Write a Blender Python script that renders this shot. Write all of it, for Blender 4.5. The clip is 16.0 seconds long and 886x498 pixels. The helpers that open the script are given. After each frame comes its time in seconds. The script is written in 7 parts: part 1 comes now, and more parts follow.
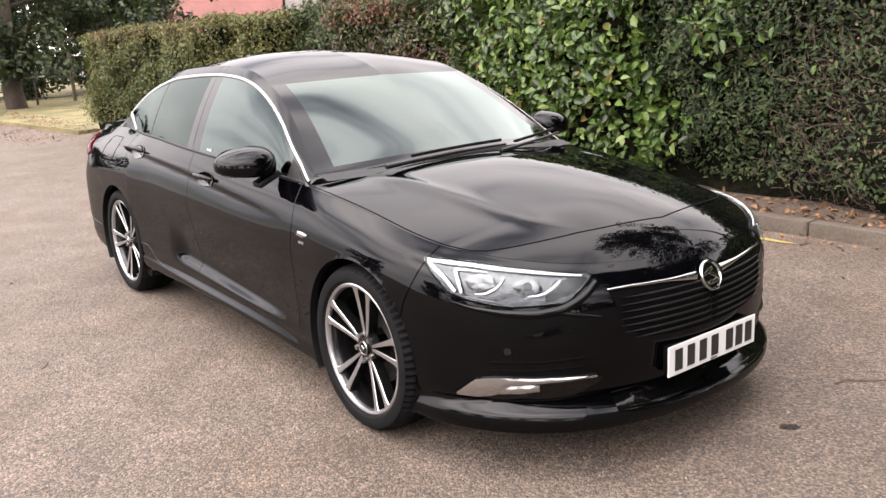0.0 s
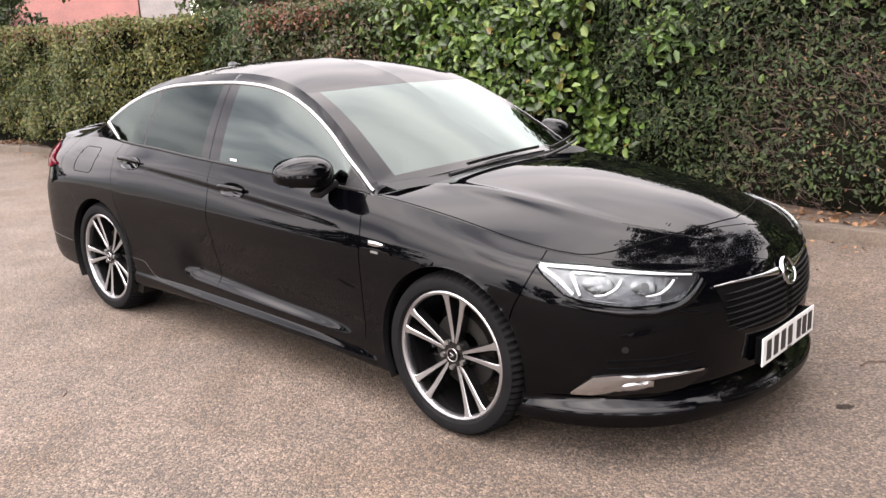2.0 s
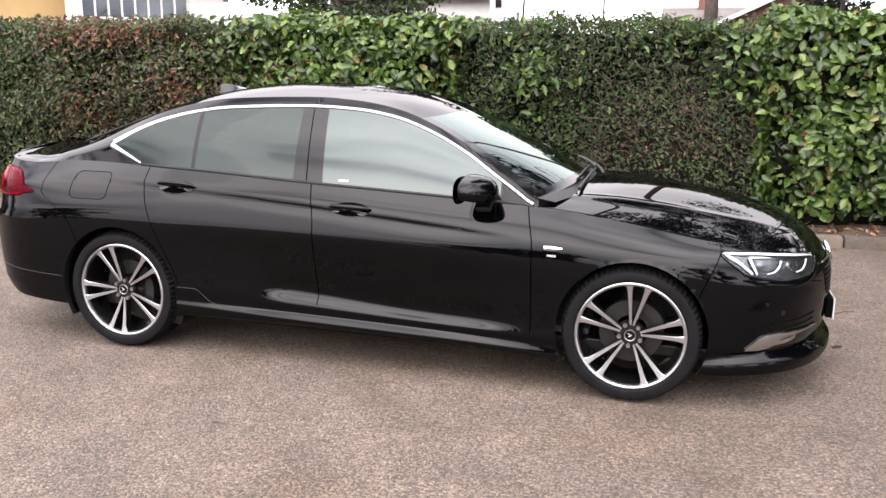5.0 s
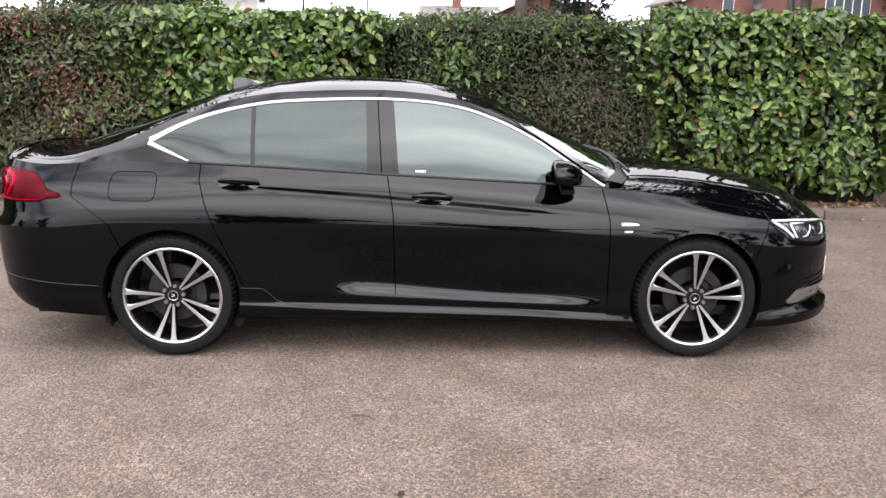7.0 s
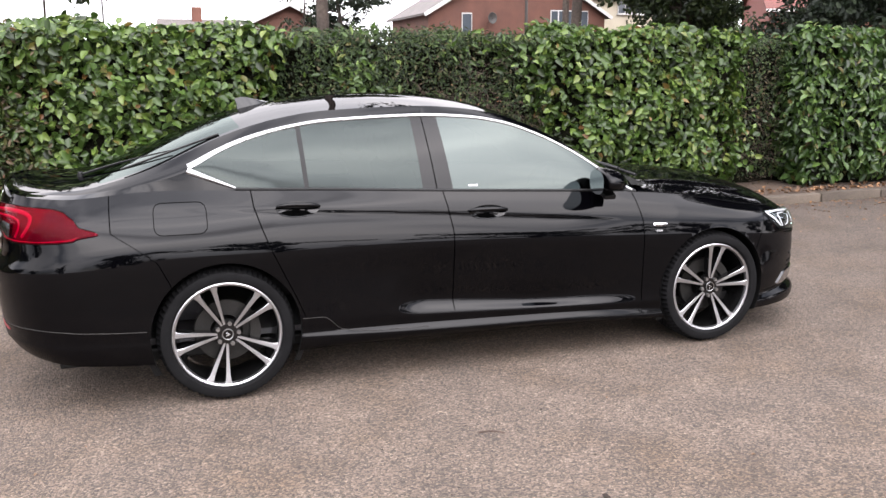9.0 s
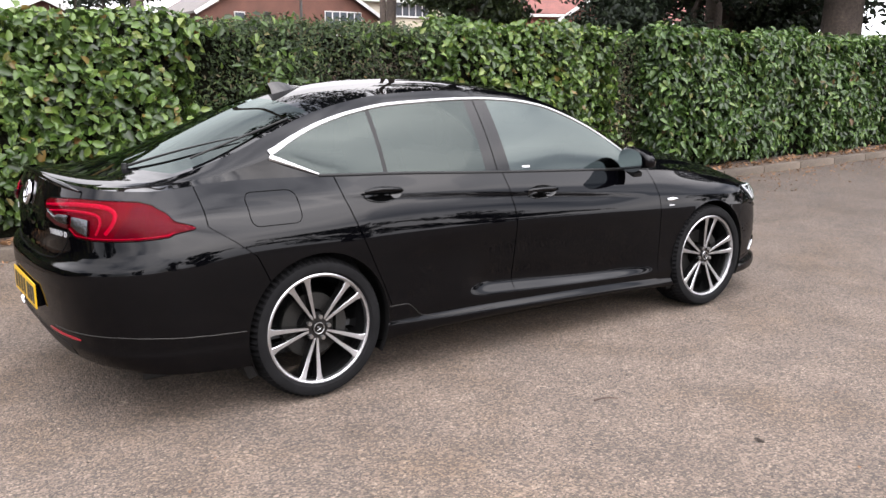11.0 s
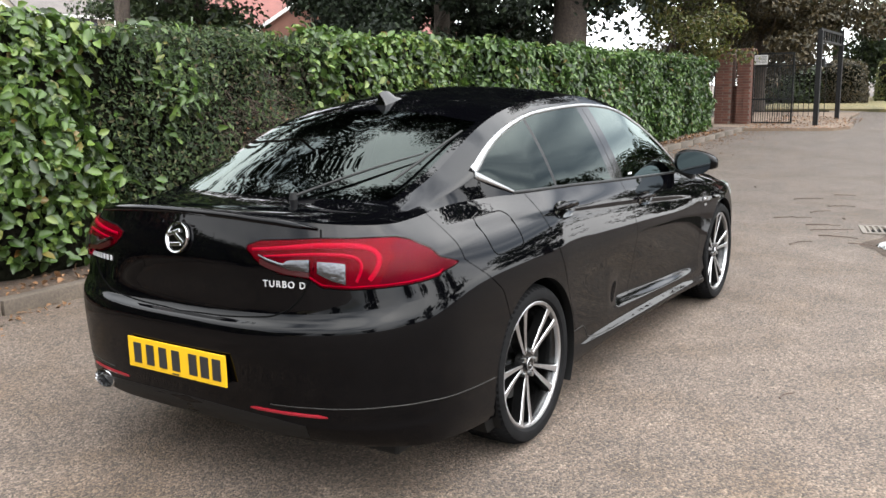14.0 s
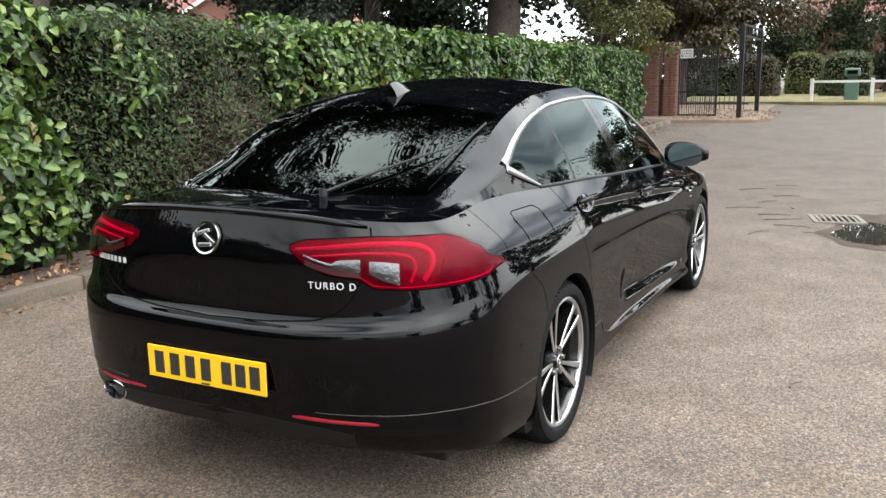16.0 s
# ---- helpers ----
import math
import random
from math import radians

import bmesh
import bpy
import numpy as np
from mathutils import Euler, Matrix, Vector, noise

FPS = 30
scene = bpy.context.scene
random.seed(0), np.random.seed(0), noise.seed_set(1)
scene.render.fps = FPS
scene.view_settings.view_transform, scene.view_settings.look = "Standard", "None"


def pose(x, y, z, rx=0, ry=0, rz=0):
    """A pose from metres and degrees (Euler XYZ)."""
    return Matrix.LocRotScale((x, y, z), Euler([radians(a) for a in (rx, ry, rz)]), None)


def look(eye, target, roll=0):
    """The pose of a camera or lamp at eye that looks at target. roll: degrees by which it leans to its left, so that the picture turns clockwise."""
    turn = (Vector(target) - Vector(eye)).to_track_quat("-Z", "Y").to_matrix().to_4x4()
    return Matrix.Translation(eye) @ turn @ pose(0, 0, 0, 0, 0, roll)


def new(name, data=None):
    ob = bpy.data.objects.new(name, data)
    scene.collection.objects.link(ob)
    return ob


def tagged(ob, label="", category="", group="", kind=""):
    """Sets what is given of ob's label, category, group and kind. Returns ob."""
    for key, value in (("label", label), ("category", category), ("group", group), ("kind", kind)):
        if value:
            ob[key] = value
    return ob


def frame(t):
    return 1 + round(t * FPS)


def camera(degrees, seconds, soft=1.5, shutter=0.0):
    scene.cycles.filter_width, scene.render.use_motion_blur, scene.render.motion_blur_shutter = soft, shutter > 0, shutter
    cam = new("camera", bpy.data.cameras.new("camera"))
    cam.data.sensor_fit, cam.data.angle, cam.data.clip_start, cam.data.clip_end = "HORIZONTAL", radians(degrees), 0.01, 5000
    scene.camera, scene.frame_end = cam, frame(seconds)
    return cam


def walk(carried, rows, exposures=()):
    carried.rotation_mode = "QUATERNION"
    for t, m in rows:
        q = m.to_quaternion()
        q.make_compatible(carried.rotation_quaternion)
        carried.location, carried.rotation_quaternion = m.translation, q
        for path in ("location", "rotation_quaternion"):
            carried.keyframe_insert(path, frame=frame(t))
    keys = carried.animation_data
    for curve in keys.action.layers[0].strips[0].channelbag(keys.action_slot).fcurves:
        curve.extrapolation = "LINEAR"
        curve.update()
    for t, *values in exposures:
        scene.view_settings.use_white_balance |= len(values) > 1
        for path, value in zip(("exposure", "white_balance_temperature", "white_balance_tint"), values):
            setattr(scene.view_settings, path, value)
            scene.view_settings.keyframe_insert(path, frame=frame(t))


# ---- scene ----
cam = camera(55.0, 16.0)
PATH = [
    (0, (4.147, -2.536, 1.504), (2.602, -1.359, 1.029), -2.8),
    (0.5, (4.078, -2.662, 1.506), (2.567, -1.438, 1.038), -2.7),
    (1, (3.978, -2.877, 1.528), (2.53, -1.579, 1.061), -3.0),
    (1.5, (3.814, -3.038, 1.522), (2.43, -1.679, 1.037), -2.2),
    (2, (3.562, -3.234, 1.558), (2.246, -1.806, 1.081), -2.2),
    (2.5, (3.327, -3.577, 1.573), (2.124, -2.044, 1.124), -2.1),
    (3, (3.053, -3.831, 1.581), (1.945, -2.225, 1.139), -1.3),
    (3.5, (2.715, -4.062, 1.619), (1.715, -2.385, 1.184), -0.4),
    (4, (2.365, -4.373, 1.632), (1.527, -2.608, 1.201), -0.1),
    (6.5, (0.336, -5.291, 1.617), (0.232, -3.343, 1.177), 0.9),
    (7, (-0.077, -5.32, 1.603), (-0.028, -3.369, 1.165), 0.7),
    (7.5, (-0.517, -5.328, 1.626), (-0.284, -3.384, 1.213), 0.9),
    (8, (-0.962, -5.353, 1.643), (-0.586, -3.429, 1.244), 0.4),
    (8.5, (-1.349, -5.212, 1.63), (-0.841, -3.319, 1.229), -0.0),
    (11, (-3.156, -4.363, 1.511), (-2.028, -2.761, 1.108), -0.1),
    (11.5, (-3.456, -4.054, 1.509), (-2.22, -2.531, 1.118), -0.1),
    (12, (-3.757, -3.748, 1.516), (-2.411, -2.315, 1.15), -0.3),
    (12.5, (-3.975, -3.399, 1.494), (-2.55, -2.042, 1.136), -0.1),
    (13, (-4.254, -3.085, 1.49), (-2.726, -1.845, 1.136), -0.4),
    (13.5, (-4.397, -2.745, 1.465), (-2.801, -1.598, 1.096), -0.9),
    (14, (-4.475, -2.424, 1.479), (-2.823, -1.359, 1.108), -1.1),
    (14.5, (-4.585, -2.161, 1.481), (-2.881, -1.187, 1.098), -1.5),
    (15, (-4.611, -2.057, 1.488), (-2.885, -1.127, 1.093), -1.5),
    (15.5, (-4.601, -2.005, 1.485), (-2.866, -1.09, 1.093), -1.2),
    (16, (-4.591, -1.986, 1.48), (-2.849, -1.086, 1.089), -0.9),
]
walk(cam, [(t, look(eye, target, roll)) for t, eye, target, roll in PATH],
     [(0, 0.26, 7300, 19), (3.5, 0.33, 7200, 20), (7, 0.08, 6800, 18), (11, 0.12, 6800, 16), (16, 0.20, 6800, 7)])

# ---- world, sun, exposure ----
SUN_EL, SUN_ROT = radians(48), radians(176)
world = bpy.data.worlds.new("overcast_sky")
scene.world = world
world.use_nodes = True
wt = world.node_tree
wt.nodes.clear()


def wnode(kind, **values):
    n = wt.nodes.new(kind)
    for key, value in values.items():
        n.inputs[key].default_value = value
    return n


sky = wnode("ShaderNodeTexSky")
sky.sky_type, sky.sun_disc, sky.sun_elevation, sky.sun_rotation = "NISHITA", False, SUN_EL, SUN_ROT
sky_bg = wnode("ShaderNodeBackground", Strength=0.15)
cloud_bg = wnode("ShaderNodeBackground", Strength=6.0)
coord = wnode("ShaderNodeTexCoord")
stretch = wnode("ShaderNodeMapping", Scale=(1.0, 1.0, 3.0))
puffs = wnode("ShaderNodeTexNoise", Scale=1.5, Detail=5.0, Roughness=0.45, Distortion=0.3)
cover = wnode("ShaderNodeValToRGB")
cover.color_ramp.elements[0].position, cover.color_ramp.elements[1].position = 0.26, 0.46
tone = wnode("ShaderNodeValToRGB")
tone.color_ramp.elements[0].position, tone.color_ramp.elements[0].color = 0.34, (0.50, 0.55, 0.63, 1)
tone.color_ramp.elements[1].position, tone.color_ramp.elements[1].color = 0.66, (1.05, 1.08, 1.13, 1)
# an overcast sky is brighter overhead than at the horizon
height, rise, lit = wnode("ShaderNodeSeparateXYZ"), wnode("ShaderNodeMapRange"), wnode("ShaderNodeVectorMath")
rise.inputs["To Min"].default_value, rise.inputs["To Max"].default_value = 0.66, 1.20
lit.operation = "SCALE"
# the cloud is thinner and brighter round the hidden sun
toward, ahead_of, falloff, glare, total = (wnode("ShaderNodeVectorMath"), wnode("ShaderNodeMath"), wnode("ShaderNodeMath"), wnode("ShaderNodeMath"), wnode("ShaderNodeMath"))
toward.operation, ahead_of.operation, falloff.operation, glare.operation, total.operation = "DOT_PRODUCT", "MAXIMUM", "POWER", "MULTIPLY_ADD", "MULTIPLY"
toward.inputs[1].default_value = (-math.cos(SUN_EL) * math.sin(SUN_ROT - math.pi), -math.cos(SUN_EL) * math.cos(SUN_ROT - math.pi), math.sin(SUN_EL))
ahead_of.inputs[1].default_value, falloff.inputs[1].default_value = 0.0, 2.0
glare.inputs[1].default_value, glare.inputs[2].default_value = 0.95, 0.78
blend = wnode("ShaderNodeMixShader")
sky_out = wnode("ShaderNodeOutputWorld")
for a, b in ((coord.outputs["Generated"], stretch.inputs["Vector"]), (stretch.outputs["Vector"], puffs.inputs["Vector"]),
             (puffs.outputs["Fac"], cover.inputs["Fac"]), (puffs.outputs["Fac"], tone.inputs["Fac"]),
             (sky.outputs["Color"], sky_bg.inputs["Color"]), (coord.outputs["Generated"], height.inputs[0]), (height.outputs["Z"], rise.inputs["Value"]), (coord.outputs["Generated"], toward.inputs[0]), (toward.outputs["Value"], ahead_of.inputs[0]), (ahead_of.outputs[0], falloff.inputs[0]), (falloff.outputs[0], glare.inputs[0]),
             (rise.outputs[0], total.inputs[0]), (glare.outputs[0], total.inputs[1]), (total.outputs[0], lit.inputs["Scale"]),
             (tone.outputs["Color"], lit.inputs[0]), (lit.outputs[0], cloud_bg.inputs["Color"]),
             (cover.outputs["Color"], blend.inputs["Fac"]), (sky_bg.outputs["Background"], blend.inputs[1]),
             (cloud_bg.outputs["Background"], blend.inputs[2]), (blend.outputs["Shader"], sky_out.inputs["Surface"])):
    wt.links.new(a, b)

sun_data = bpy.data.lights.new("sun", "SUN")
sun_data.energy, sun_data.angle, sun_data.color = 1.3, radians(70), (1.0, 0.95, 0.88)
sun = new("sun", sun_data)
sun.rotation_euler = (radians(90) - SUN_EL, 0, radians(180) - SUN_ROT)


# ---- materials ----
def material(name, base, rough=0.6, metal=0.0, spec=0.5, grain=None, stains=None, bump=None, random=0.0, coat=0.0, hue=None):
    """A principled material. grain and stains: (scale, amount) of fine and broad variation; bump: (scale, metres);
    random: brightness spread between pieces; hue: second colour mixed in by broad noise."""
    m = bpy.data.materials.new(name)
    m.use_nodes = True
    nt = m.node_tree
    p = nt.nodes["Principled BSDF"]
    p.inputs["Roughness"].default_value, p.inputs["Metallic"].default_value = rough, metal
    p.inputs["Specular IOR Level"].default_value = spec
    p.inputs["Coat Weight"].default_value = coat
    co = nt.nodes.new("ShaderNodeTexCoord").outputs["Object"]

    def noisy(scale, detail=4.0):
        n = nt.nodes.new("ShaderNodeTexNoise")
        n.inputs["Scale"].default_value, n.inputs["Detail"].default_value = scale, detail
        nt.links.new(co, n.inputs["Vector"])
        return n.outputs["Fac"]

    col = nt.nodes.new("ShaderNodeRGB")
    col.outputs[0].default_value = (*base, 1)
    colour = col.outputs[0]
    if hue:
        mix = nt.nodes.new("ShaderNodeMix")
        mix.data_type = "RGBA"
        ramp = nt.nodes.new("ShaderNodeMapRange")
        ramp.inputs["From Min"].default_value, ramp.inputs["From Max"].default_value = 0.42, 0.62
        nt.links.new(noisy(hue[1]), ramp.inputs["Value"])
        nt.links.new(ramp.outputs[0], mix.inputs["Factor"])
        nt.links.new(colour, mix.inputs[6])
        mix.inputs[7].default_value = (*hue[0], 1)
        colour = mix.outputs[2]
    value = None
    for fac, amount in ([(noisy(*((grain[0], 6.0))), grain[1])] if grain else []) + ([(noisy(stains[0], 5.0), stains[1])] if stains else []):
        r = nt.nodes.new("ShaderNodeMapRange")
        r.inputs["From Min"].default_value, r.inputs["From Max"].default_value = 0.28, 0.72
        r.inputs["To Min"].default_value, r.inputs["To Max"].default_value = 1 - amount, 1 + amount
        nt.links.new(fac, r.inputs["Value"])
        value = r.outputs[0] if value is None else times(nt, value, r.outputs[0])
    if random:
        r = nt.nodes.new("ShaderNodeMapRange")
        r.inputs["To Min"].default_value, r.inputs["To Max"].default_value = 1 - random, 1 + random
        geo = nt.nodes.new("ShaderNodeNewGeometry") if random < 0 or name.endswith("leaf") else nt.nodes.new("ShaderNodeObjectInfo")
        nt.links.new(geo.outputs["Random Per Island" if name.endswith("leaf") else "Random"], r.inputs["Value"])
        value = r.outputs[0] if value is None else times(nt, value, r.outputs[0])
    if value is not None:
        hsv = nt.nodes.new("ShaderNodeHueSaturation")
        nt.links.new(colour, hsv.inputs["Color"])
        nt.links.new(value, hsv.inputs["Value"])
        colour = hsv.outputs["Color"]
    nt.links.new(colour, p.inputs["Base Color"])
    if bump:
        b = nt.nodes.new("ShaderNodeBump")
        b.inputs["Distance"].default_value, b.inputs["Strength"].default_value = bump[1], 1.0
        nt.links.new(noisy(bump[0], 6.0), b.inputs["Height"])
        nt.links.new(b.outputs["Normal"], p.inputs["Normal"])
    return m


def times(nt, a, b):
    n = nt.nodes.new("ShaderNodeMath")
    n.operation = "MULTIPLY"
    nt.links.new(a, n.inputs[0]), nt.links.new(b, n.inputs[1])
    return n.outputs[0]


def glass(name, tint, rough=0.0, f0=0.04, steep=4.5, most=0.75):
    """A thin pane: tinted see-through with a gloss that grows towards grazing angles."""
    m = bpy.data.materials.new(name)
    m.use_nodes = True
    nt = m.node_tree
    nt.nodes.clear()
    out, mix = nt.nodes.new("ShaderNodeOutputMaterial"), nt.nodes.new("ShaderNodeMixShader")
    clear, gloss, lay = nt.nodes.new("ShaderNodeBsdfTransparent"), nt.nodes.new("ShaderNodeBsdfGlossy"), nt.nodes.new("ShaderNodeLayerWeight")
    clear.inputs["Color"].default_value = (*tint, 1)
    gloss.inputs["Color"].default_value = (0.86, 1.0, 0.96, 1)
    gloss.inputs["Roughness"].default_value, lay.inputs["Blend"].default_value = rough, 0.5
    power, scale = nt.nodes.new("ShaderNodeMath"), nt.nodes.new("ShaderNodeMath")
    power.operation, scale.operation = "POWER", "MULTIPLY_ADD"
    power.inputs[1].default_value = steep
    scale.inputs[1].default_value, scale.inputs[2].default_value = most - f0, f0
    nt.links.new(lay.outputs["Facing"], power.inputs[0]), nt.links.new(power.outputs[0], scale.inputs[0])
    nt.links.new(scale.outputs[0], mix.inputs["Fac"])
    nt.links.new(clear.outputs[0], mix.inputs[1]), nt.links.new(gloss.outputs[0], mix.inputs[2])
    nt.links.new(mix.outputs[0], out.inputs["Surface"])
    return m


def lacquer(name, base, f0, steep, rough=0.015):
    """Deep paint under a clear coat whose gloss grows towards grazing angles."""
    m = material(name, base, 0.5, spec=0.0)
    nt = m.node_tree
    p, out = nt.nodes["Principled BSDF"], nt.nodes["Material Output"]
    gloss, lay, mix = nt.nodes.new("ShaderNodeBsdfGlossy"), nt.nodes.new("ShaderNodeLayerWeight"), nt.nodes.new("ShaderNodeMixShader")
    power, scale = nt.nodes.new("ShaderNodeMath"), nt.nodes.new("ShaderNodeMath")
    power.operation, scale.operation = "POWER", "MULTIPLY_ADD"
    gloss.inputs["Roughness"].default_value, lay.inputs["Blend"].default_value = rough, 0.5
    power.inputs[1].default_value, scale.inputs[1].default_value, scale.inputs[2].default_value = steep, 0.50 - f0, f0
    nt.links.new(lay.outputs["Facing"], power.inputs[0]), nt.links.new(power.outputs[0], scale.inputs[0]), nt.links.new(scale.outputs[0], mix.inputs["Fac"])
    nt.links.new(p.outputs[0], mix.inputs[1]), nt.links.new(gloss.outputs[0], mix.inputs[2]), nt.links.new(mix.outputs[0], out.inputs["Surface"])
    return m


PAINT = lacquer("black_paint", (0.0006, 0.0006, 0.0009), 0.020, 3.7)
GLOSS = material("gloss_black", (0.001, 0.001, 0.001), 0.06, spec=0.35)
PILLAR = material("pillar_black", (0.0012, 0.0012, 0.0012), 0.10, spec=0.22)
PLASTIC = material("black_plastic", (0.0038, 0.0038, 0.0038), 0.5, spec=0.22, grain=(160, 0.15))
RUBBER = material("tyre_rubber", (0.0050, 0.0050, 0.0053), 0.75, spec=0.07, grain=(60, 0.25), stains=(7, 0.25))
GAP = material("shut_line", (0.001, 0.001, 0.001), 0.9, spec=0.05)
CHROME = material("chrome", (0.462, 0.462, 0.4697), 0.12, 1.0)
SATIN = material("satin_chrome", (0.3511, 0.3511, 0.3511), 0.28, 1.0)
MACHINED = material("machined_alloy", (0.4312, 0.4312, 0.4389), 0.34, 1.0, grain=(300, 0.06))
RIMBLACK = material("black_alloy", (0.003, 0.003, 0.003), 0.2)
IRON = material("brake_iron", (0.026, 0.025, 0.0235), 0.5, 0.8, grain=(90, 0.2))
# window tints pass under two per cent; the panes show mainly reflection
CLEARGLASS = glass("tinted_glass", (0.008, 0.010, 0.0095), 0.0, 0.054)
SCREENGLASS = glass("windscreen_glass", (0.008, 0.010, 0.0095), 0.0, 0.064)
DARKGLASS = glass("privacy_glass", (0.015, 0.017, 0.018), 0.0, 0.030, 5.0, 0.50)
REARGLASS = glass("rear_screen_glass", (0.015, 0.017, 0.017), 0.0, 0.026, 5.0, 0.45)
LENS = glass("clear_lens", (0.92, 0.94, 0.95), 0.0, 0.018)
REDLENS = glass("red_lens", (0.70, 0.055, 0.20), 0.0, 0.004, 6.0)
REDDARK = material("lamp_back", (0.075, 0.003, 0.011), 0.25, grain=(400, 0.2))
REDBAR = material("red_light_guide", (0.32, 0.009, 0.080), 0.3)
REDBACK = material("red_reflector", (0.1694, 0.0046, 0.0108), 0.3, grain=(500, 0.15))
LAMPDARK = material("lamp_housing", (0.008, 0.008, 0.009), 0.35, spec=0.3)
LAMPGREY = material("lamp_bezel", (0.0577, 0.0585, 0.0616), 0.25, 0.9, bump=(30, 0.006))
BOWL = material("lamp_bowl", (0.11, 0.112, 0.115), 0.12, 1.0, bump=(45, 0.010))
REDDEEP = material("deep_red_insert", (0.022, 0.001, 0.002), 0.3)
BADGE = material("badge_silver", (0.42, 0.42, 0.43), 0.3, 0.25)
SILVER = material("lamp_reflector", (0.10, 0.102, 0.107), 0.22, 1.0, bump=(70, 0.003))
WHITE_BAR = material("light_guide", (0.44, 0.445, 0.45), 0.25)
SEAT = material("seat_cloth", (0.0114, 0.0114, 0.0122), 0.85, grain=(200, 0.2))
TRIMGREY = material("cabin_trim", (0.0342, 0.0342, 0.0365), 0.7, grain=(120, 0.2))
HEADLINING = material("headlining", (0.1216, 0.1216, 0.1178), 0.9)
PLATE_WHITE = material("plate_white", (0.4682, 0.4682, 0.4565), 0.35)
PLATE_YELLOW = material("plate_yellow", (0.4974, 0.2926, 0.0059), 0.35)
MIRROR = material("mirror_glass", (0.30, 0.34, 0.36), 0.02, 1.0)
INK = material("plate_ink", (0.01, 0.01, 0.01), 0.5)


# ---- mesh helpers ----
def mesh_object(name, verts, faces, mat, parent=None, smooth=True, sharp=None):
    me = bpy.data.meshes.new(name)
    me.from_pydata([tuple(map(float, v)) for v in verts], [], [tuple(map(int, f)) for f in faces])
    me.materials.append(mat)
    if smooth:
        me.polygons.foreach_set("use_smooth", [True] * len(me.polygons))
        if sharp:
            me.set_sharp_from_angle(angle=radians(sharp))
    me.update()
    ob = new(name, me)
    ob.parent = parent
    return ob


def part(name, bm, mat, parent=None, label="", smooth=False, sharp=None):
    me = bpy.data.meshes.new(name)
    bmesh.ops.recalc_face_normals(bm, faces=bm.faces)
    bm.to_mesh(me)
    bm.free()
    me.materials.append(mat)
    if smooth:
        me.polygons.foreach_set("use_smooth", [True] * len(me.polygons))
        me.set_sharp_from_angle(angle=radians(sharp or 35))
    ob = new(name, me)
    ob.parent = parent
    return tagged(ob, label)


def box(sx, sy, sz, at=(0, 0, 0), bevel=0.0, turn=None, bm=None):
    bm2 = bmesh.new()
    bmesh.ops.create_cube(bm2, size=1.0)
    bmesh.ops.scale(bm2, vec=(sx, sy, sz), verts=bm2.verts)
    if bevel:
        bmesh.ops.bevel(bm2, geom=bm2.edges[:], offset=bevel, segments=2, affect="EDGES", profile=0.5)
    if turn is not None:
        bmesh.ops.transform(bm2, matrix=turn, verts=bm2.verts)
    bmesh.ops.translate(bm2, vec=at, verts=bm2.verts)
    if bm is None:
        return bm2
    add_to(bm, bm2)
    return bm


def add_to(bm, other):
    me = bpy.data.meshes.new("join")
    other.to_mesh(me)
    other.free()
    bm.from_mesh(me)
    bpy.data.meshes.remove(me)
    return bm


def cyl(r1, r2, length, segs=24, turn=None, at=(0, 0, 0), bm=None):
    bm2 = bmesh.new()
    bmesh.ops.create_cone(bm2, cap_ends=True, segments=segs, radius1=r1, radius2=r2, depth=length)
    if turn is not None:
        bmesh.ops.transform(bm2, matrix=turn, verts=bm2.verts)
    bmesh.ops.translate(bm2, vec=at, verts=bm2.verts)
    if bm is None:
        return bm2
    return add_to(bm, bm2)


def lathe(profile, segs=64, axis="Y"):
    """profile: rows of (radius, along). Closed round the axis."""
    bm = bmesh.new()
    rings = []
    for r, a in profile:
        ring = []
        for i in range(segs):
            c, s = math.cos(2 * math.pi * i / segs), math.sin(2 * math.pi * i / segs)
            ring.append(bm.verts.new((r * c, a, r * s) if axis == "Y" else (r * c, r * s, a)))
        rings.append(ring)
    for a, b in zip(rings, rings[1:]):
        for i in range(segs):
            j = (i + 1) % segs
            bm.faces.new((a[i], a[j], b[j], b[i]))
    return bm


def pch(xs, ys, x):
    """Monotone cubic through (xs, ys)."""
    xs, ys, x = np.asarray(xs, float), np.asarray(ys, float), np.asarray(x, float)
    h, d = np.diff(xs), np.diff(ys) / np.diff(xs)
    m = np.zeros_like(ys)
    w1, w2 = 2 * h[1:] + h[:-1], h[1:] + 2 * h[:-1]
    with np.errstate(divide="ignore", invalid="ignore"):
        inner = (w1 + w2) / (w1 / d[:-1] + w2 / d[1:])
    m[1:-1] = np.where(d[:-1] * d[1:] > 0, inner, 0)
    m[0], m[-1] = d[0], d[-1]
    i = np.clip(np.searchsorted(xs, x) - 1, 0, len(h) - 1)
    t = np.clip((x - xs[i]) / h[i], 0, 1)
    return (ys[i] * (1 + 2 * t) * (1 - t) ** 2 + h[i] * m[i] * t * (1 - t) ** 2 + ys[i + 1] * t * t * (3 - 2 * t) + h[i] * m[i + 1] * t * t * (t - 1))


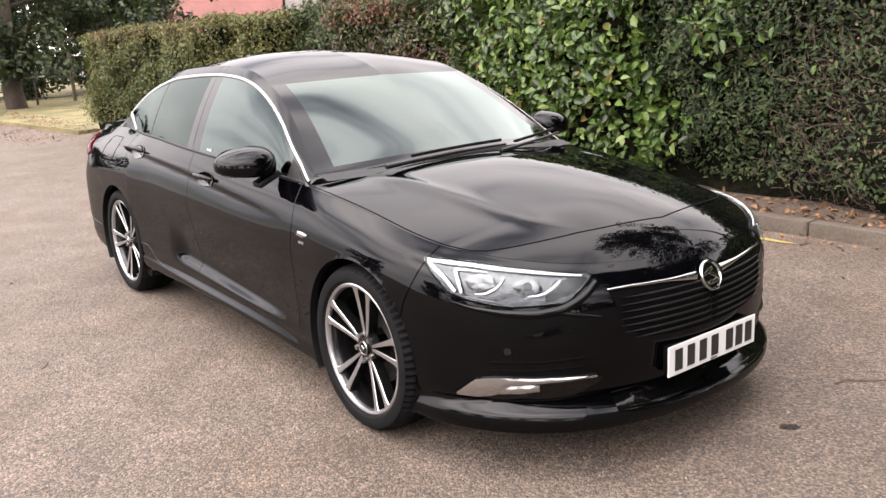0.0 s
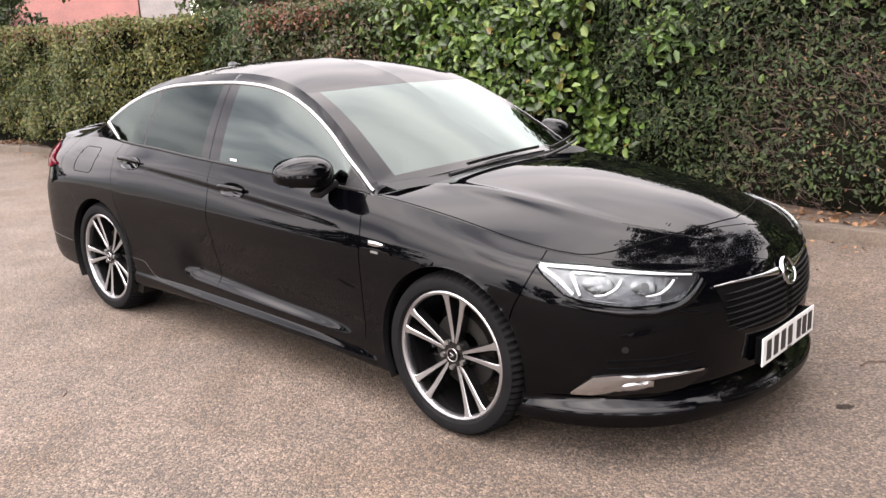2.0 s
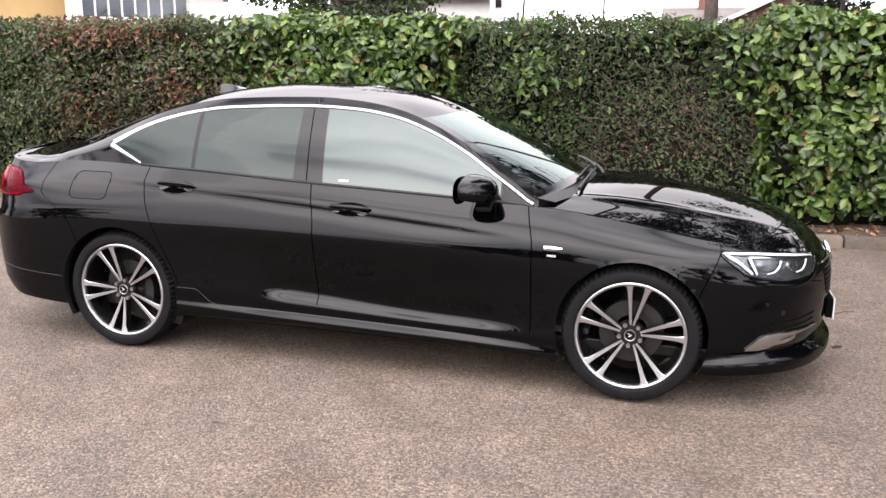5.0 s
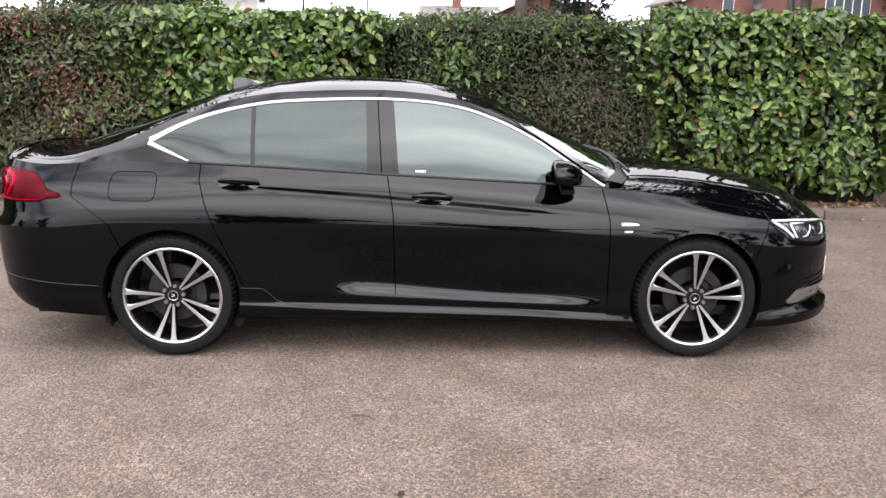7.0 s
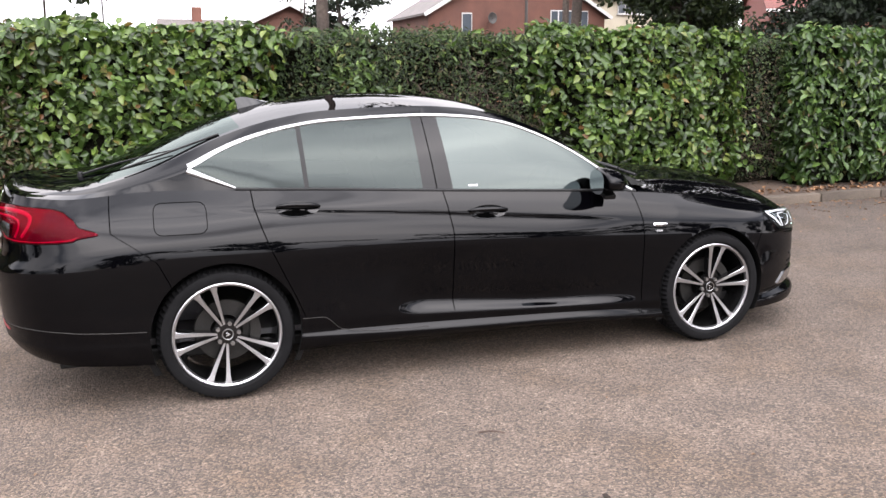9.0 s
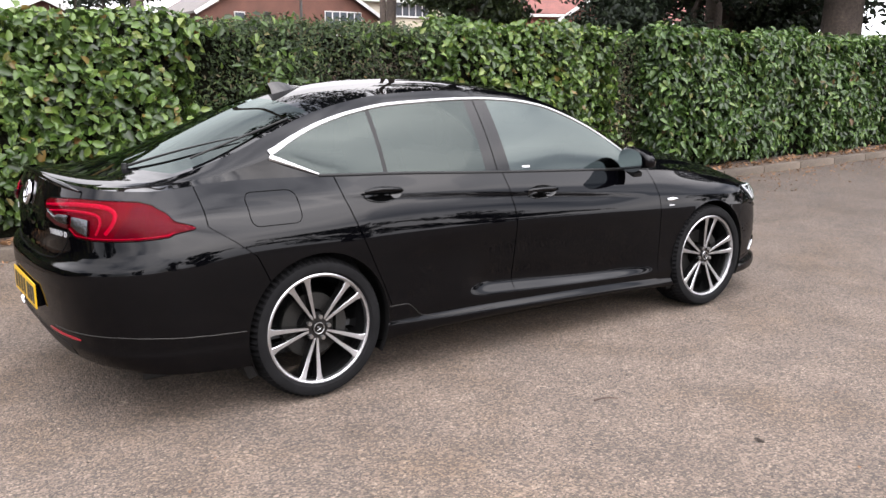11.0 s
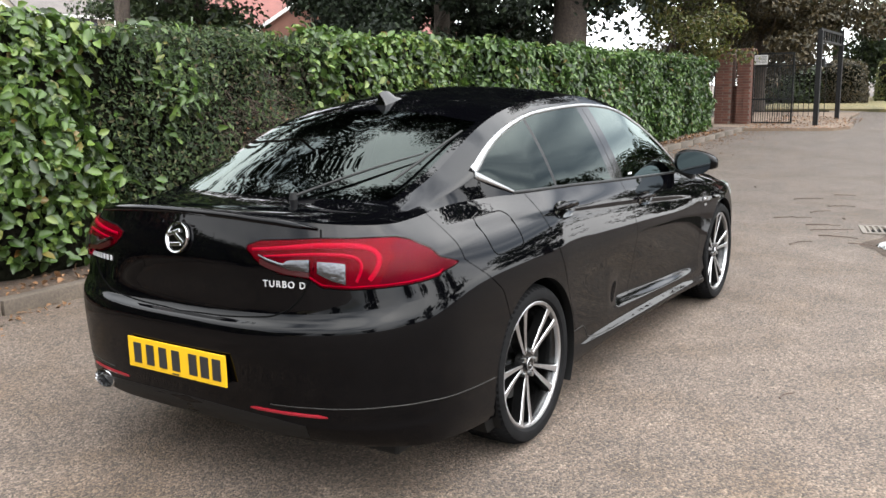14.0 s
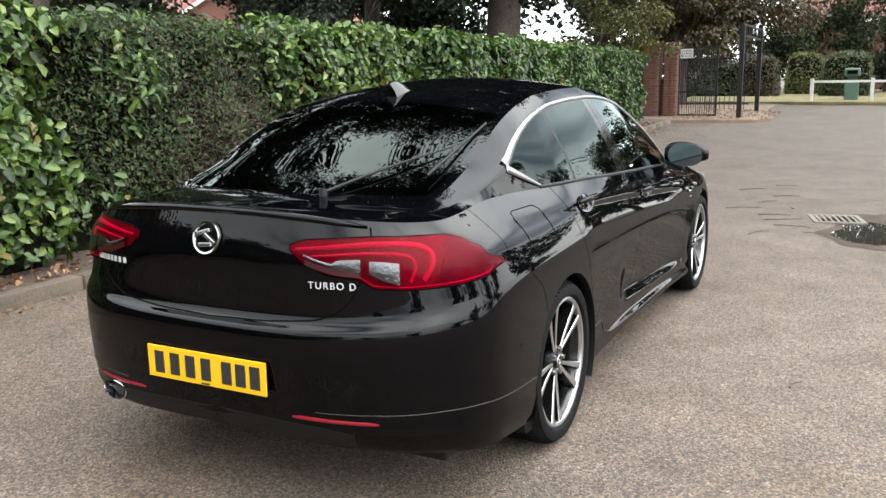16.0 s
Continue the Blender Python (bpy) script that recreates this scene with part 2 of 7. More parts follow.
def soft_line(rows, width=0.10):
    """A smooth function of s through rows (s, value), with its corners rounded off over width."""
    rows = sorted(rows)
    xs, ys = [r[0] for r in rows], [r[1] for r in rows]
    fine = np.arange(xs[0] - 0.6, xs[-1] + 0.6, 0.01)
    vals = pch(xs, ys, fine)
    k = np.exp(-0.5 * (np.arange(-40, 41) * 0.01 / width) ** 2)
    k /= k.sum()
    vals = np.convolve(np.pad(vals, 40, mode="edge"), k, "valid")
    return lambda s: np.interp(s, fine, vals)



# ---- the car: x ahead, y to its left, z up; the origin lies between the axles on the ground ----
S_REAR, S_NOSE = -2.987, 2.79
XW, RW, ZW = 1.4145, 0.338, 0.338  # axles at +-XW, tyre radius, hub height
ARCH = 0.363


def plan(s):
    """The widest outline in plan at the place s along the flank (s is x there, and goes on round the corners)."""
    s = np.asarray(s, float)
    x, y = s.copy(), np.zeros_like(s)
    side = pch([-1.15, -0.8, 0, 0.9, 1.15], [0.918, 0.906, 0.903, 0.905, 0.912], np.clip(s, -1.15, 1.15))
    y[:] = side
    f = s > 1.15
    th = np.where(s <= 1.85, np.arccos(np.clip((np.clip(s, 1.15, 1.85) - 1.15) / 1.26, 0, 1) ** 2), 1.2574 - (s - 1.85) / 0.7475)
    th = np.clip(th, 0, np.pi / 2)
    x = np.where(f, 1.15 + 1.26 * np.cos(th) ** 0.5, x)
    y = np.where(f, 0.912 * np.sin(th), y)
    r = s < -1.15
    th = np.where(s >= -2.0, np.arccos(np.clip((-1.15 - np.clip(s, -2.0, -1.15)) / 1.345, 0, 1) ** 4), 1.4106 - (-2.0 - s) / 0.6997)
    th = np.clip(th, 0, np.pi / 2)
    x = np.where(r, -1.15 - 1.345 * np.cos(th) ** 0.25, x)
    y = np.where(r, 0.918 * np.sin(th) ** (1 / 1.8), y)
    # the tail is bowed: fuller in the middle, drawn in at the corners
    w = np.clip((-1.95 - x) / 0.45, 0, 1)
    x = x + np.where(r, w * w * (3 - 2 * w) * (-0.016 + 0.098 * (y / 0.918) ** 3), 0)
    return x, y


def plan_normal(s):
    a, b = plan(s - 0.01), plan(s + 0.01)
    dx, dy = b[0] - a[0], b[1] - a[1]
    dx, dy = np.where(s > S_NOSE - 0.02, 0.0, dx), np.where(s > S_NOSE - 0.02, -1.0, dy)
    dx, dy = np.where(s < S_REAR + 0.02, 0.0, dx), np.where(s < S_REAR + 0.02, 1.0, dy)
    n = np.hypot(dx, dy)
    return -dy / n, dx / n


ST = [-2.987, -2.5, -2.1, -1.75, -1.05, -0.3, 0.5, 1.0, 1.41, 1.75, 2.05, 2.4, 2.79]
# lines along the flank, bottom to top: how far each lies inside the widest outline, and its height
INSET = [
    (.16, .14, .10, .08, .10, .10, .10, .10, .08, .07, .06, .08, .12),
    (.08, .06, .03, .02, .02, .018, .015, .015, .02, .015, .0, -.008, -.008),
    (.035, .02, .008, .004, .006, .004, .006, .008, .01, .008, -.008, -.014, -.014),
    (.03, .018, .008, .004, .012, .024, .022, .017, .008, .02, .03, .05, .05),
    (.02, .01, .002, .0, .006, .017, .015, .01, .0, .005, .02, .025, .02),
    (.01, .004, .0, .0, .006, .018, .018, .014, .0, .0, .01, .012, .01),
    (.0, .0, .0, .0, .004, .022, .017, .006, .0, .0, .008, .01, .012),
    (.006, .004, .004, .002, .0, .0, .0, .002, .002, .004, .02, .02, .02),
    (.05, .03, .022, .018, .016, .017, .018, .018, .019, .024, .045, .04, .035),
    (.045, .055, .07, .08, .055, .048, .050, .055, .058, .058, .072, .068, .06),
    (.08, .12, .20, .215, .125, .09, .098, .105, .122, .120, .125, .105, .085),
]
HEIGHT = [
    (.27, .26, .235, .215, .20, .19, .18, .170, .165, .160, .165, .168, .172),
    (.30, .28, .25, .23, .225, .232, .215, .19, .178, .174, .178, .180, .184),
    (.36, .345, .33, .32, .29, .262, .24, .215, .20, .212, .240, .240, .226),
    (.40, .37, .36, .35, .315, .296, .273, .25, .24, .256, .281, .276, .256),
    (.46, .43, .42, .41, .38, .345, .31, .29, .32, .30, .30, .31, .32),
    (.54, .52, .50, .50, .46, .415, .36, .36, .42, .40, .40, .42, .43),
    (.61, .61, .60, .60, .60, .58, .54, .52, .54, .52, .52, .54, .54),
    (.69, .70, .71, .72, .73, .72, .70, .67, .67, .64, .62, .62, .62),
    (.73, .76, .79, .82, .83, .82, .79, .765, .75, .725, .70, .67, .66),
    (.93, .92, .92, .94, .94, .915, .875, .855, .82, .775, .745, .71, .695),
    (1.072, 1.035, 1.02, 1.045, 1.028, .99, .95, .922, .867, .806, .770, .738, .725),
]
INS = [soft_line(list(zip(ST, row)), 0.09) for row in INSET]
HGT = [soft_line(list(zip(ST, row)), 0.09) for row in HEIGHT]
crease_z = soft_line([(-1.9, .985), (-1.45, .965), (-.87, .930), (-.22, .884), (.075, .858), (.675, .808), (1.0, .78)], 0.1)


def flank(s, k):
    """The surface at s, k lines up (0 to 10, between lines too): x, y, z."""
    s, k = np.broadcast_arrays(np.asarray(s, float), np.asarray(k, float))
    shape = s.shape
    s, k = s.ravel(), k.ravel()
    inset, z = np.empty_like(s), np.empty_like(s)
    I = np.array([f(s) for f in INS])
    H = np.array([f(s) for f in HGT])
    i = np.clip(np.floor(k).astype(int), 0, 9)
    t = k - i
    cols = np.arange(len(s))

    def cr(A):
        p1, p2 = A[i, cols], A[i + 1, cols]
        p0 = np.where(i > 0, A[np.maximum(i - 1, 0), cols], 2 * p1 - p2)
        p3 = np.where(i < 9, A[np.minimum(i + 2, 10), cols], 2 * p2 - p1)
        m1, m2 = 0.4 * (p2 - p0), 0.4 * (p3 - p1)
        return (2 * t**3 - 3 * t**2 + 1) * p1 + (t**3 - 2 * t**2 + t) * m1 + (3 * t**2 - 2 * t**3) * p2 + (t**3 - t**2) * m2

    inset, z = cr(I), cr(H)
    # the scooped hollow low on the doors, with a sharp start and a long taper ahead
    a, b = np.clip((s + 0.60) / 0.22, 0, 1), np.clip((0.92 - s) / 0.75, 0, 1)
    inset = inset + 0.037 * a * a * (3 - 2 * a) * b * (2 - b) * np.exp(-((k - 5.0) / 0.62) ** 2)
    d = crease_z(s) - z
    fade = np.clip((s + 2.0) / 0.3, 0, 1) * np.clip((0.85 - s) / 0.5, 0, 1)
    inset = inset + 0.008 * fade * np.where(d > 0, np.minimum(1, d / 0.016) * np.exp(-np.maximum(d - 0.016, 0) / 0.05), 0)
    bx, by = plan(s)
    nx, ny = plan_normal(s)
    x, y = bx - nx * inset, np.maximum(by - ny * inset, 0)
    y = np.where((s > S_NOSE - 0.02) | (s < S_REAR + 0.02), 0, y)
    return x.reshape(shape), y.reshape(shape), z.reshape(shape)


# shut lines on the flank: x as a function of z
SHUT = [
    (-1.80, [(.60, -1.66), (.73, -1.72), (.80, -1.81), (.873, -1.92), (1.1, -1.93)]),
    (-1.10, [(.24, -.82), (.30, -.85), (.37, -.99), (.40, -1.03), (.50, -1.07), (.65, -1.14), (.75, -1.185), (.85, -1.222), (.96, -1.255), (1.04, -1.26)]),
    (-0.228, [(.24, -.218), (.795, -.231), (1.0, -.266), (1.04, -.27)]),
    (0.924, [(.2, .93), (.633, .926), (.771, .922), (.923, .889), (1.0, .88)]),
    (1.76, [(.50, 1.70), (.60, 1.735), (.70, 1.785), (.775, 1.822), (.9, 1.83)]),
]


def warped(s, z):
    refs = [-2.45] + [r for r, _ in SHUT] + [2.2]
    offs = [np.zeros_like(z)] + [np.interp(z, [a for a, _ in rows], [b for _, b in rows]) - r for r, rows in SHUT] + [np.zeros_like(z)]
    out = s.copy()
    for i in range(len(refs) - 1):
        a, b = refs[i], refs[i + 1]
        m = (s >= a) & (s < b)
        t = ((s - a) / (b - a))[m]
        out[m] = s[m] + offs[i][m] * (1 - t) + offs[i + 1][m] * t
    return out


GROOVE = 0.0028
cols = set(np.round(np.arange(-2.0, 1.86, 0.022), 4)) | set(np.round(np.linspace(S_REAR, -2.0, 48), 4)) | set(np.round(np.linspace(1.85, S_NOSE, 48), 4))
for r, _ in SHUT:
    cols = {c for c in cols if abs(c - r) > 0.013} | {r - GROOVE, r, r + GROOVE, r - 0.009, r + 0.009}
COLS = np.array(sorted(cols))
KS = np.concatenate([np.linspace(i, i + 1, n, endpoint=False) for i, n in enumerate((2, 3, 3, 4, 6, 7, 6, 6, 9, 8))] + [[10.0]])
SG, KG = np.meshgrid(COLS, KS, indexing="ij")
_, _, Z0 = flank(SG, KG)
SWARP = warped(SG, Z0)
_, _, Z1 = flank(SWARP, KG)
SWARP = warped(SG, Z1)
FX, FY, FZ = flank(SWARP, KG)
for r, _ in SHUT:  # the gaps between panels
    c = int(np.argmin(np.abs(COLS - r)))
    k0 = 14 if r in (-1.10, -0.228, 0.924) else 20
    nx, ny = plan_normal(SWARP[c])
    FX[c, k0:] -= nx[k0:] * 0.008
    FY[c, k0:] -= ny[k0:] * 0.008

car = tagged(new("car"), "glossy black five-door saloon car with chrome window trim", "car")


def keep_faces(name, verts, faces, mat, parent, label="", sharp=40, smooth=True):
    faces = np.asarray(faces)
    used = np.unique(faces)
    back = np.full(len(verts), -1)
    back[used] = np.arange(len(used))
    ob = mesh_object(name, verts[used], back[faces], mat, parent, smooth, sharp)
    return tagged(ob, label)


def grid_faces(ni, nj):
    i, j = np.meshgrid(np.arange(ni - 1), np.arange(nj - 1), indexing="ij")
    a = (i * nj + j).ravel()
    return np.stack([a, a + nj, a + nj + 1, a + 1], 1), i.ravel(), j.ravel()


BODY_TREE = {}


def build_flank(side):
    V = np.stack([FX, side * FY, FZ], -1).reshape(-1, 3)
    faces, fi, fj = grid_faces(*FX.shape)
    on_side = np.abs(V[:, 1]) > 0.6
    for xw in (XW, -XW):
        d = np.hypot(V[:, 0] - xw, V[:, 2] - ZW - 0.006)
        inside = (d < ARCH) & on_side
        full = inside[faces].all(1)
        rim = inside[faces].any(1) & ~full
        move = np.unique(faces[rim])
        move = move[inside[move]]
        faces, fi, fj = faces[~full], fi[~full], fj[~full]
        f = ARCH / np.maximum(d[move], 1e-6)
        V[move, 0] = xw + (V[move, 0] - xw) * f
        V[move, 2] = ZW + 0.006 + (V[move, 2] - ZW - 0.006) * f
    if side > 0:
        faces = faces[:, ::-1]
    mid = COLS[fi] * 0.5 + COLS[fi + 1] * 0.5
    kz = KS[fj]
    lines = [r for r, _ in SHUT]
    groups = {
        "rear_bumper": (mid < lines[0]) & (kz < 8), "rear_quarter": ((mid >= lines[0]) & (mid < lines[1])) | ((mid < lines[0]) & (kz >= 8)),
        "rear_door": (mid >= lines[1]) & (mid < lines[2]) & (kz >= 3), "front_door": (mid >= lines[2]) & (mid < lines[3]) & (kz >= 3),
        "side_skirt": (mid >= lines[1]) & (mid < lines[3]) & (kz < 3), "front_wing": (mid >= lines[3]) & (mid < lines[4]), "front_bumper": mid >= lines[4],
    }
    made = {name: keep_faces(name, V, faces[m], PAINT, car) for name, m in groups.items()}
    # turned-in lip of each wheel opening, and the dark liner behind it
    for xw in (XW, -XW):
        ang = np.radians(np.linspace(-28, 208, 60))
        ring = []
        for a in ang:
            x, z = xw + ARCH * math.cos(a), ZW + 0.006 + ARCH * math.sin(a)
            ring.append((x, z))
        bx, by = plan(np.array([p[0] for p in ring]))
        vs = []
        for (x, z), y in zip(ring, by):
            e = ((x - xw) * 0.035 / ARCH, (z - ZW) * 0.035 / ARCH)
            vs += [(x, side * (y - 0.002), z), (x, side * (y - 0.035), z), (x + e[0], side * (y - 0.05), z + e[1]), (x + e[0], side * 0.52, z + e[1])]
        fs = [(4 * i + k, 4 * i + 4 + k, 4 * i + 5 + k, 4 * i + 1 + k) for i in range(len(ring) - 1) for k in range(3)]
        mesh_object("wheel_arch_liner", vs, fs, PLASTIC, car, True, 30)
    return made


flank_r, flank_l = build_flank(-1), build_flank(1)

# ---- bonnet ----
xc_front = soft_line([(.6, .85), (.92, 1.12), (1.4, 1.55), (1.85, 1.93), (2.3, 2.21), (2.79, 2.325)], 0.06)
zc_front = soft_line([(.9, 1.0), (1.11, .992), (1.3, .989), (1.54, .972), (1.9, .914), (2.1, .857), (2.25, .790), (2.325, .727), (2.5, .60)], 0.03)
BS = np.concatenate([np.arange(0.93, 1.85, 0.025), np.linspace(1.85, S_NOSE, 40)])
BV = np.linspace(0, 1, 34) ** 1.25


def bonnet_grid(s, v):
    ex, ey, ez = flank(s, 10.0)
    xc = xc_front(s)
    w = 1 - (1 - v) ** 2
    x, y = ex + (xc - ex) * w, ey * (1 - v)
    zc = zc_front(xc)
    z = ez + (zc - ez) * (1 - (1 - v) ** 1.75)
    ridge = np.exp(-(((1 - v) - (0.70 - 0.10 * (s - 0.93))) / 0.05) ** 2)
    amount = 0.012 * np.clip((s - 0.9) / 0.3, 0, 1) * np.clip((2.5 - s) / 1.1, 0, 1) ** 2
    hollow = np.exp(-(((1 - v) - 0.48) / 0.16) ** 2)
    z = z + amount * ridge - 0.15 * amount * hollow
    return x, y, z


for side in (-1, 1):
    sg, vg = np.meshgrid(BS, BV, indexing="ij")
    x, y, z = bonnet_grid(sg, vg)
    V = np.stack([x, side * y, z + 0.001], -1).reshape(-1, 3)
    if side < 0:
        VR = V
    else:
        VL = V
f, _, _ = grid_faces(len(BS), len(BV))
n = len(VR)
Vb = np.concatenate([VR, VL])
bonnet = keep_faces("bonnet", Vb, np.concatenate([f, (f + n)[:, ::-1]]), PAINT, car, sharp=60)

# ---- cabin: side windows, pillars, roof, screens, tailgate ----
GX = [.93, .90, .85, .70, .55, .33, .14, -.07, -.32, -.83, -1.13, -1.28, -1.44, -1.53, -1.70, -1.90, -2.1, -2.5, -2.987]
rail_y = soft_line(list(zip(GX, [.782, .781, .766, .740, .700, .655, .632, .618, .613, .620, .640, .657, .682, .700, .690, .668, .64, .56, .0])), 0.03)
rail_z = soft_line(list(zip(GX, [0.925, 0.93, 0.965, 1.0627, 1.1601, 1.2662, 1.3283, 1.36, 1.371, 1.353, 1.305, 1.2633, 1.1949, 1.1435, 1.0917, 1.0557, 1.033, 1.04, 1.073])), 0.03)
gut_y = soft_line(list(zip(GX, [.752, .742, .722, .680, .642, .602, .578, .562, .556, .560, .566, .572, .582, .590, .598, .602, .59, .50, .0])), 0.03)
gut_z = soft_line(list(zip(GX, [0.945, 0.957, 0.995, 1.094, 1.194, 1.308, 1.375, 1.412, 1.428, 1.412, 1.365, 1.324, 1.264, 1.224, 1.15, 1.087, 1.048, 1.044, 1.074])), 0.03)
xc_cab = soft_line([(.93, 1.10), (.90, 1.075), (.70, .87), (.55, .70), (.33, .44), (.14, .21), (-.1, -.06), (-.4, -.4), (-1.0, -1.0), (-1.3, -1.33), (-1.7, -1.77), (-2.0, -2.12), (-2.1, -2.20), (-2.5, -2.34), (-2.987, -2.412)], 0.03)
zc_cab = soft_line([(1.3, .93), (1.10, 1.000), (.9, 1.095), (.7, 1.190), (.5, 1.288), (.35, 1.358), (.2, 1.413), (0, 1.456), (-.25, 1.484), (-.55, 1.490), (-.93, 1.463), (-1.17, 1.422), (-1.4, 1.353), (-1.6, 1.272), (-1.8, 1.182), (-2.0, 1.098), (-2.10, 1.072), (-2.25, 1.065), (-2.36, 1.072), (-2.412, 1.076), (-2.6, 1.08)], 0.035)
WIN = [  # window divisions: place, and (x at the sill, x at the top)
    (-1.24, -1.235, -1.235), (-0.985, -.975, -1.0), (-0.962, -.955, -.975), (-0.37, -.36, -.385), (-0.30, -.266, -.322), (-0.20, -.172, -.236), (0.74, .74, .74),
]
GS = set(np.round(np.arange(-2.0, 0.93, 0.025), 4)) | set(np.round(np.linspace(S_REAR, -2.0, 40), 4)) | {0.93, -1.53, -1.33}
for r, _, _ in WIN:
    GS = {c for c in GS if abs(c - r) > 0.012} | {r}
GS = {c for c in GS if abs(c + 0.30) > 0.006} | {-0.303, -0.300, -0.297}
GS = np.array(sorted(GS))
GROW = [0.0, 0.35, 1.0] + list(np.linspace(1, 2, 12)[1:]) + [2.25, 2.6, 3.0] + list(3 + np.linspace(0, 1, 22)[1:] ** 0.9)
GROW = np.array(GROW)


def cabin_knots(s):
    ex, ey, ez = flank(s, 10.0)
    ry, rz = rail_y(s), rail_z(s)
    low = np.clip((-1.33 - s) / 0.2, 0, 1)
    k1z = np.where(s < -1.33, 1.040 + low * 0.092, ez + 0.012)
    k1z = np.minimum(k1z, rz - 0.004)
    t = np.clip((k1z - ez) / np.maximum(rz - ez, 0.01), 0, 1)
    k1y = ey + (ry - ey) * (t * 0.9 + 0.1 * t * t)
    return ex, (ey, ez), (k1y, k1z), (ry, rz), (gut_y(s), gut_z(s))


def cabin(s, g):
    ex, k0, k1, k2, k3 = cabin_knots(s)
    xc = xc_cab(s)
    zc = zc_cab(xc)
    t1, t2, t3 = np.clip(g, 0, 1), np.clip(g - 1, 0, 1), np.clip(g - 2, 0, 1)
    v = np.clip(g - 3, 0, 1)
    y = k0[0] + (k1[0] - k0[0]) * t1 + (k2[0] - k1[0]) * t2 + (k3[0] - k2[0]) * t3
    z = k0[1] + (k1[1] - k0[1]) * t1 + (k2[1] - k1[1]) * t2 + (k3[1] - k2[1]) * t3
    y = y + 0.014 * np.clip((k2[1] - k1[1]) / 0.35, 0, 1) * 4 * t2 * (1 - t2) + 0.006 * 4 * t3 * (1 - t3)
    y = np.where(g > 3, k3[0] * (1 - v), y)
    z = np.where(g > 3, k3[1] + (zc - k3[1]) * (1 - (1 - v) ** 2), z)
    x = ex + (xc - ex) * np.where(g > 3, 1 - (1 - v) ** 2, 0)
    return x, np.maximum(y, 0), z


sg, gg = np.meshgrid(GS, GROW, indexing="ij")
shift_lo = np.interp(sg, [-1.6, -1.24] + [w[0] for w in WIN[1:]] + [0.93], [0] + [w[1] - w[0] for w in WIN] + [0])
shift_hi = np.interp(sg, [-1.6, -1.24] + [w[0] for w in WIN[1:]] + [0.93], [0] + [w[2] - w[0] for w in WIN] + [0])
tt = np.clip(gg / 2, 0, 1)
fade_top = np.clip(3.2 - gg, 0, 1)
CX, CY, CZ = cabin(sg + (shift_lo * (1 - tt) + shift_hi * tt) * fade_top, gg)
c = int(np.argmin(np.abs(GS + 0.300)))
CY[c, : int(np.searchsorted(GROW, 2.3))] -= 0.008
# even out the glass and roof skin so that it reflects without ripples
even = (gg > 3.02) & (sg < 1.0) & (sg > -1.93)
even[:2], even[-2:], even[:, -1] = False, False, False
for _ in range(30):
    for A in (CX, CY, CZ):
        m = A.copy()
        m[1:-1, 1:-1] = (A[:-2, 1:-1] + A[2:, 1:-1] + A[1:-1, :-2] + A[1:-1, 2:] + 4 * A[1:-1, 1:-1]) / 8
        A[even] = m[even]
cf, ci, cj = grid_faces(len(GS), len(GROW))
cmid = GS[ci] * 0.5 + GS[ci + 1] * 0.5
cg = GROW[cj] * 0.5 + GROW[cj + 1] * 0.5
WS_TOP, RG_TOP, RG_LOW = 0.27, -1.27, -1.94
glass_row = (cg > 1) & (cg < 2)
is_front_glass = glass_row & (cmid > -0.20) & (cmid < 0.74)
is_rear_glass = glass_row & (cmid > -0.962) & (cmid < -0.37)
is_fixed_glass = glass_row & (cmid > -1.24) & (cmid < -0.985)
is_quarter = glass_row & (cmid > -1.53) & (cmid < -1.25)
is_black = glass_row & (cmid > -1.53) & ~(is_front_glass | is_rear_glass | is_fixed_glass | is_quarter)
top = cg > 3
edge_in = cg > 3.05
is_screen = edge_in & (cg > 3.12) & (cmid > WS_TOP) & (cmid < 0.865)
is_border = top & (cmid > WS_TOP) & ~is_screen
is_roof = top & (cmid <= WS_TOP) & (cmid > RG_TOP)
is_rear_screen = edge_in & (cmid <= RG_TOP) & (cmid > RG_LOW)
is_hatch = ((cmid <= RG_TOP) & top & ~is_rear_screen)
rest = ~(is_front_glass | is_rear_glass | is_fixed_glass | is_quarter | is_black | is_screen | is_border | is_roof | is_rear_screen | is_hatch)


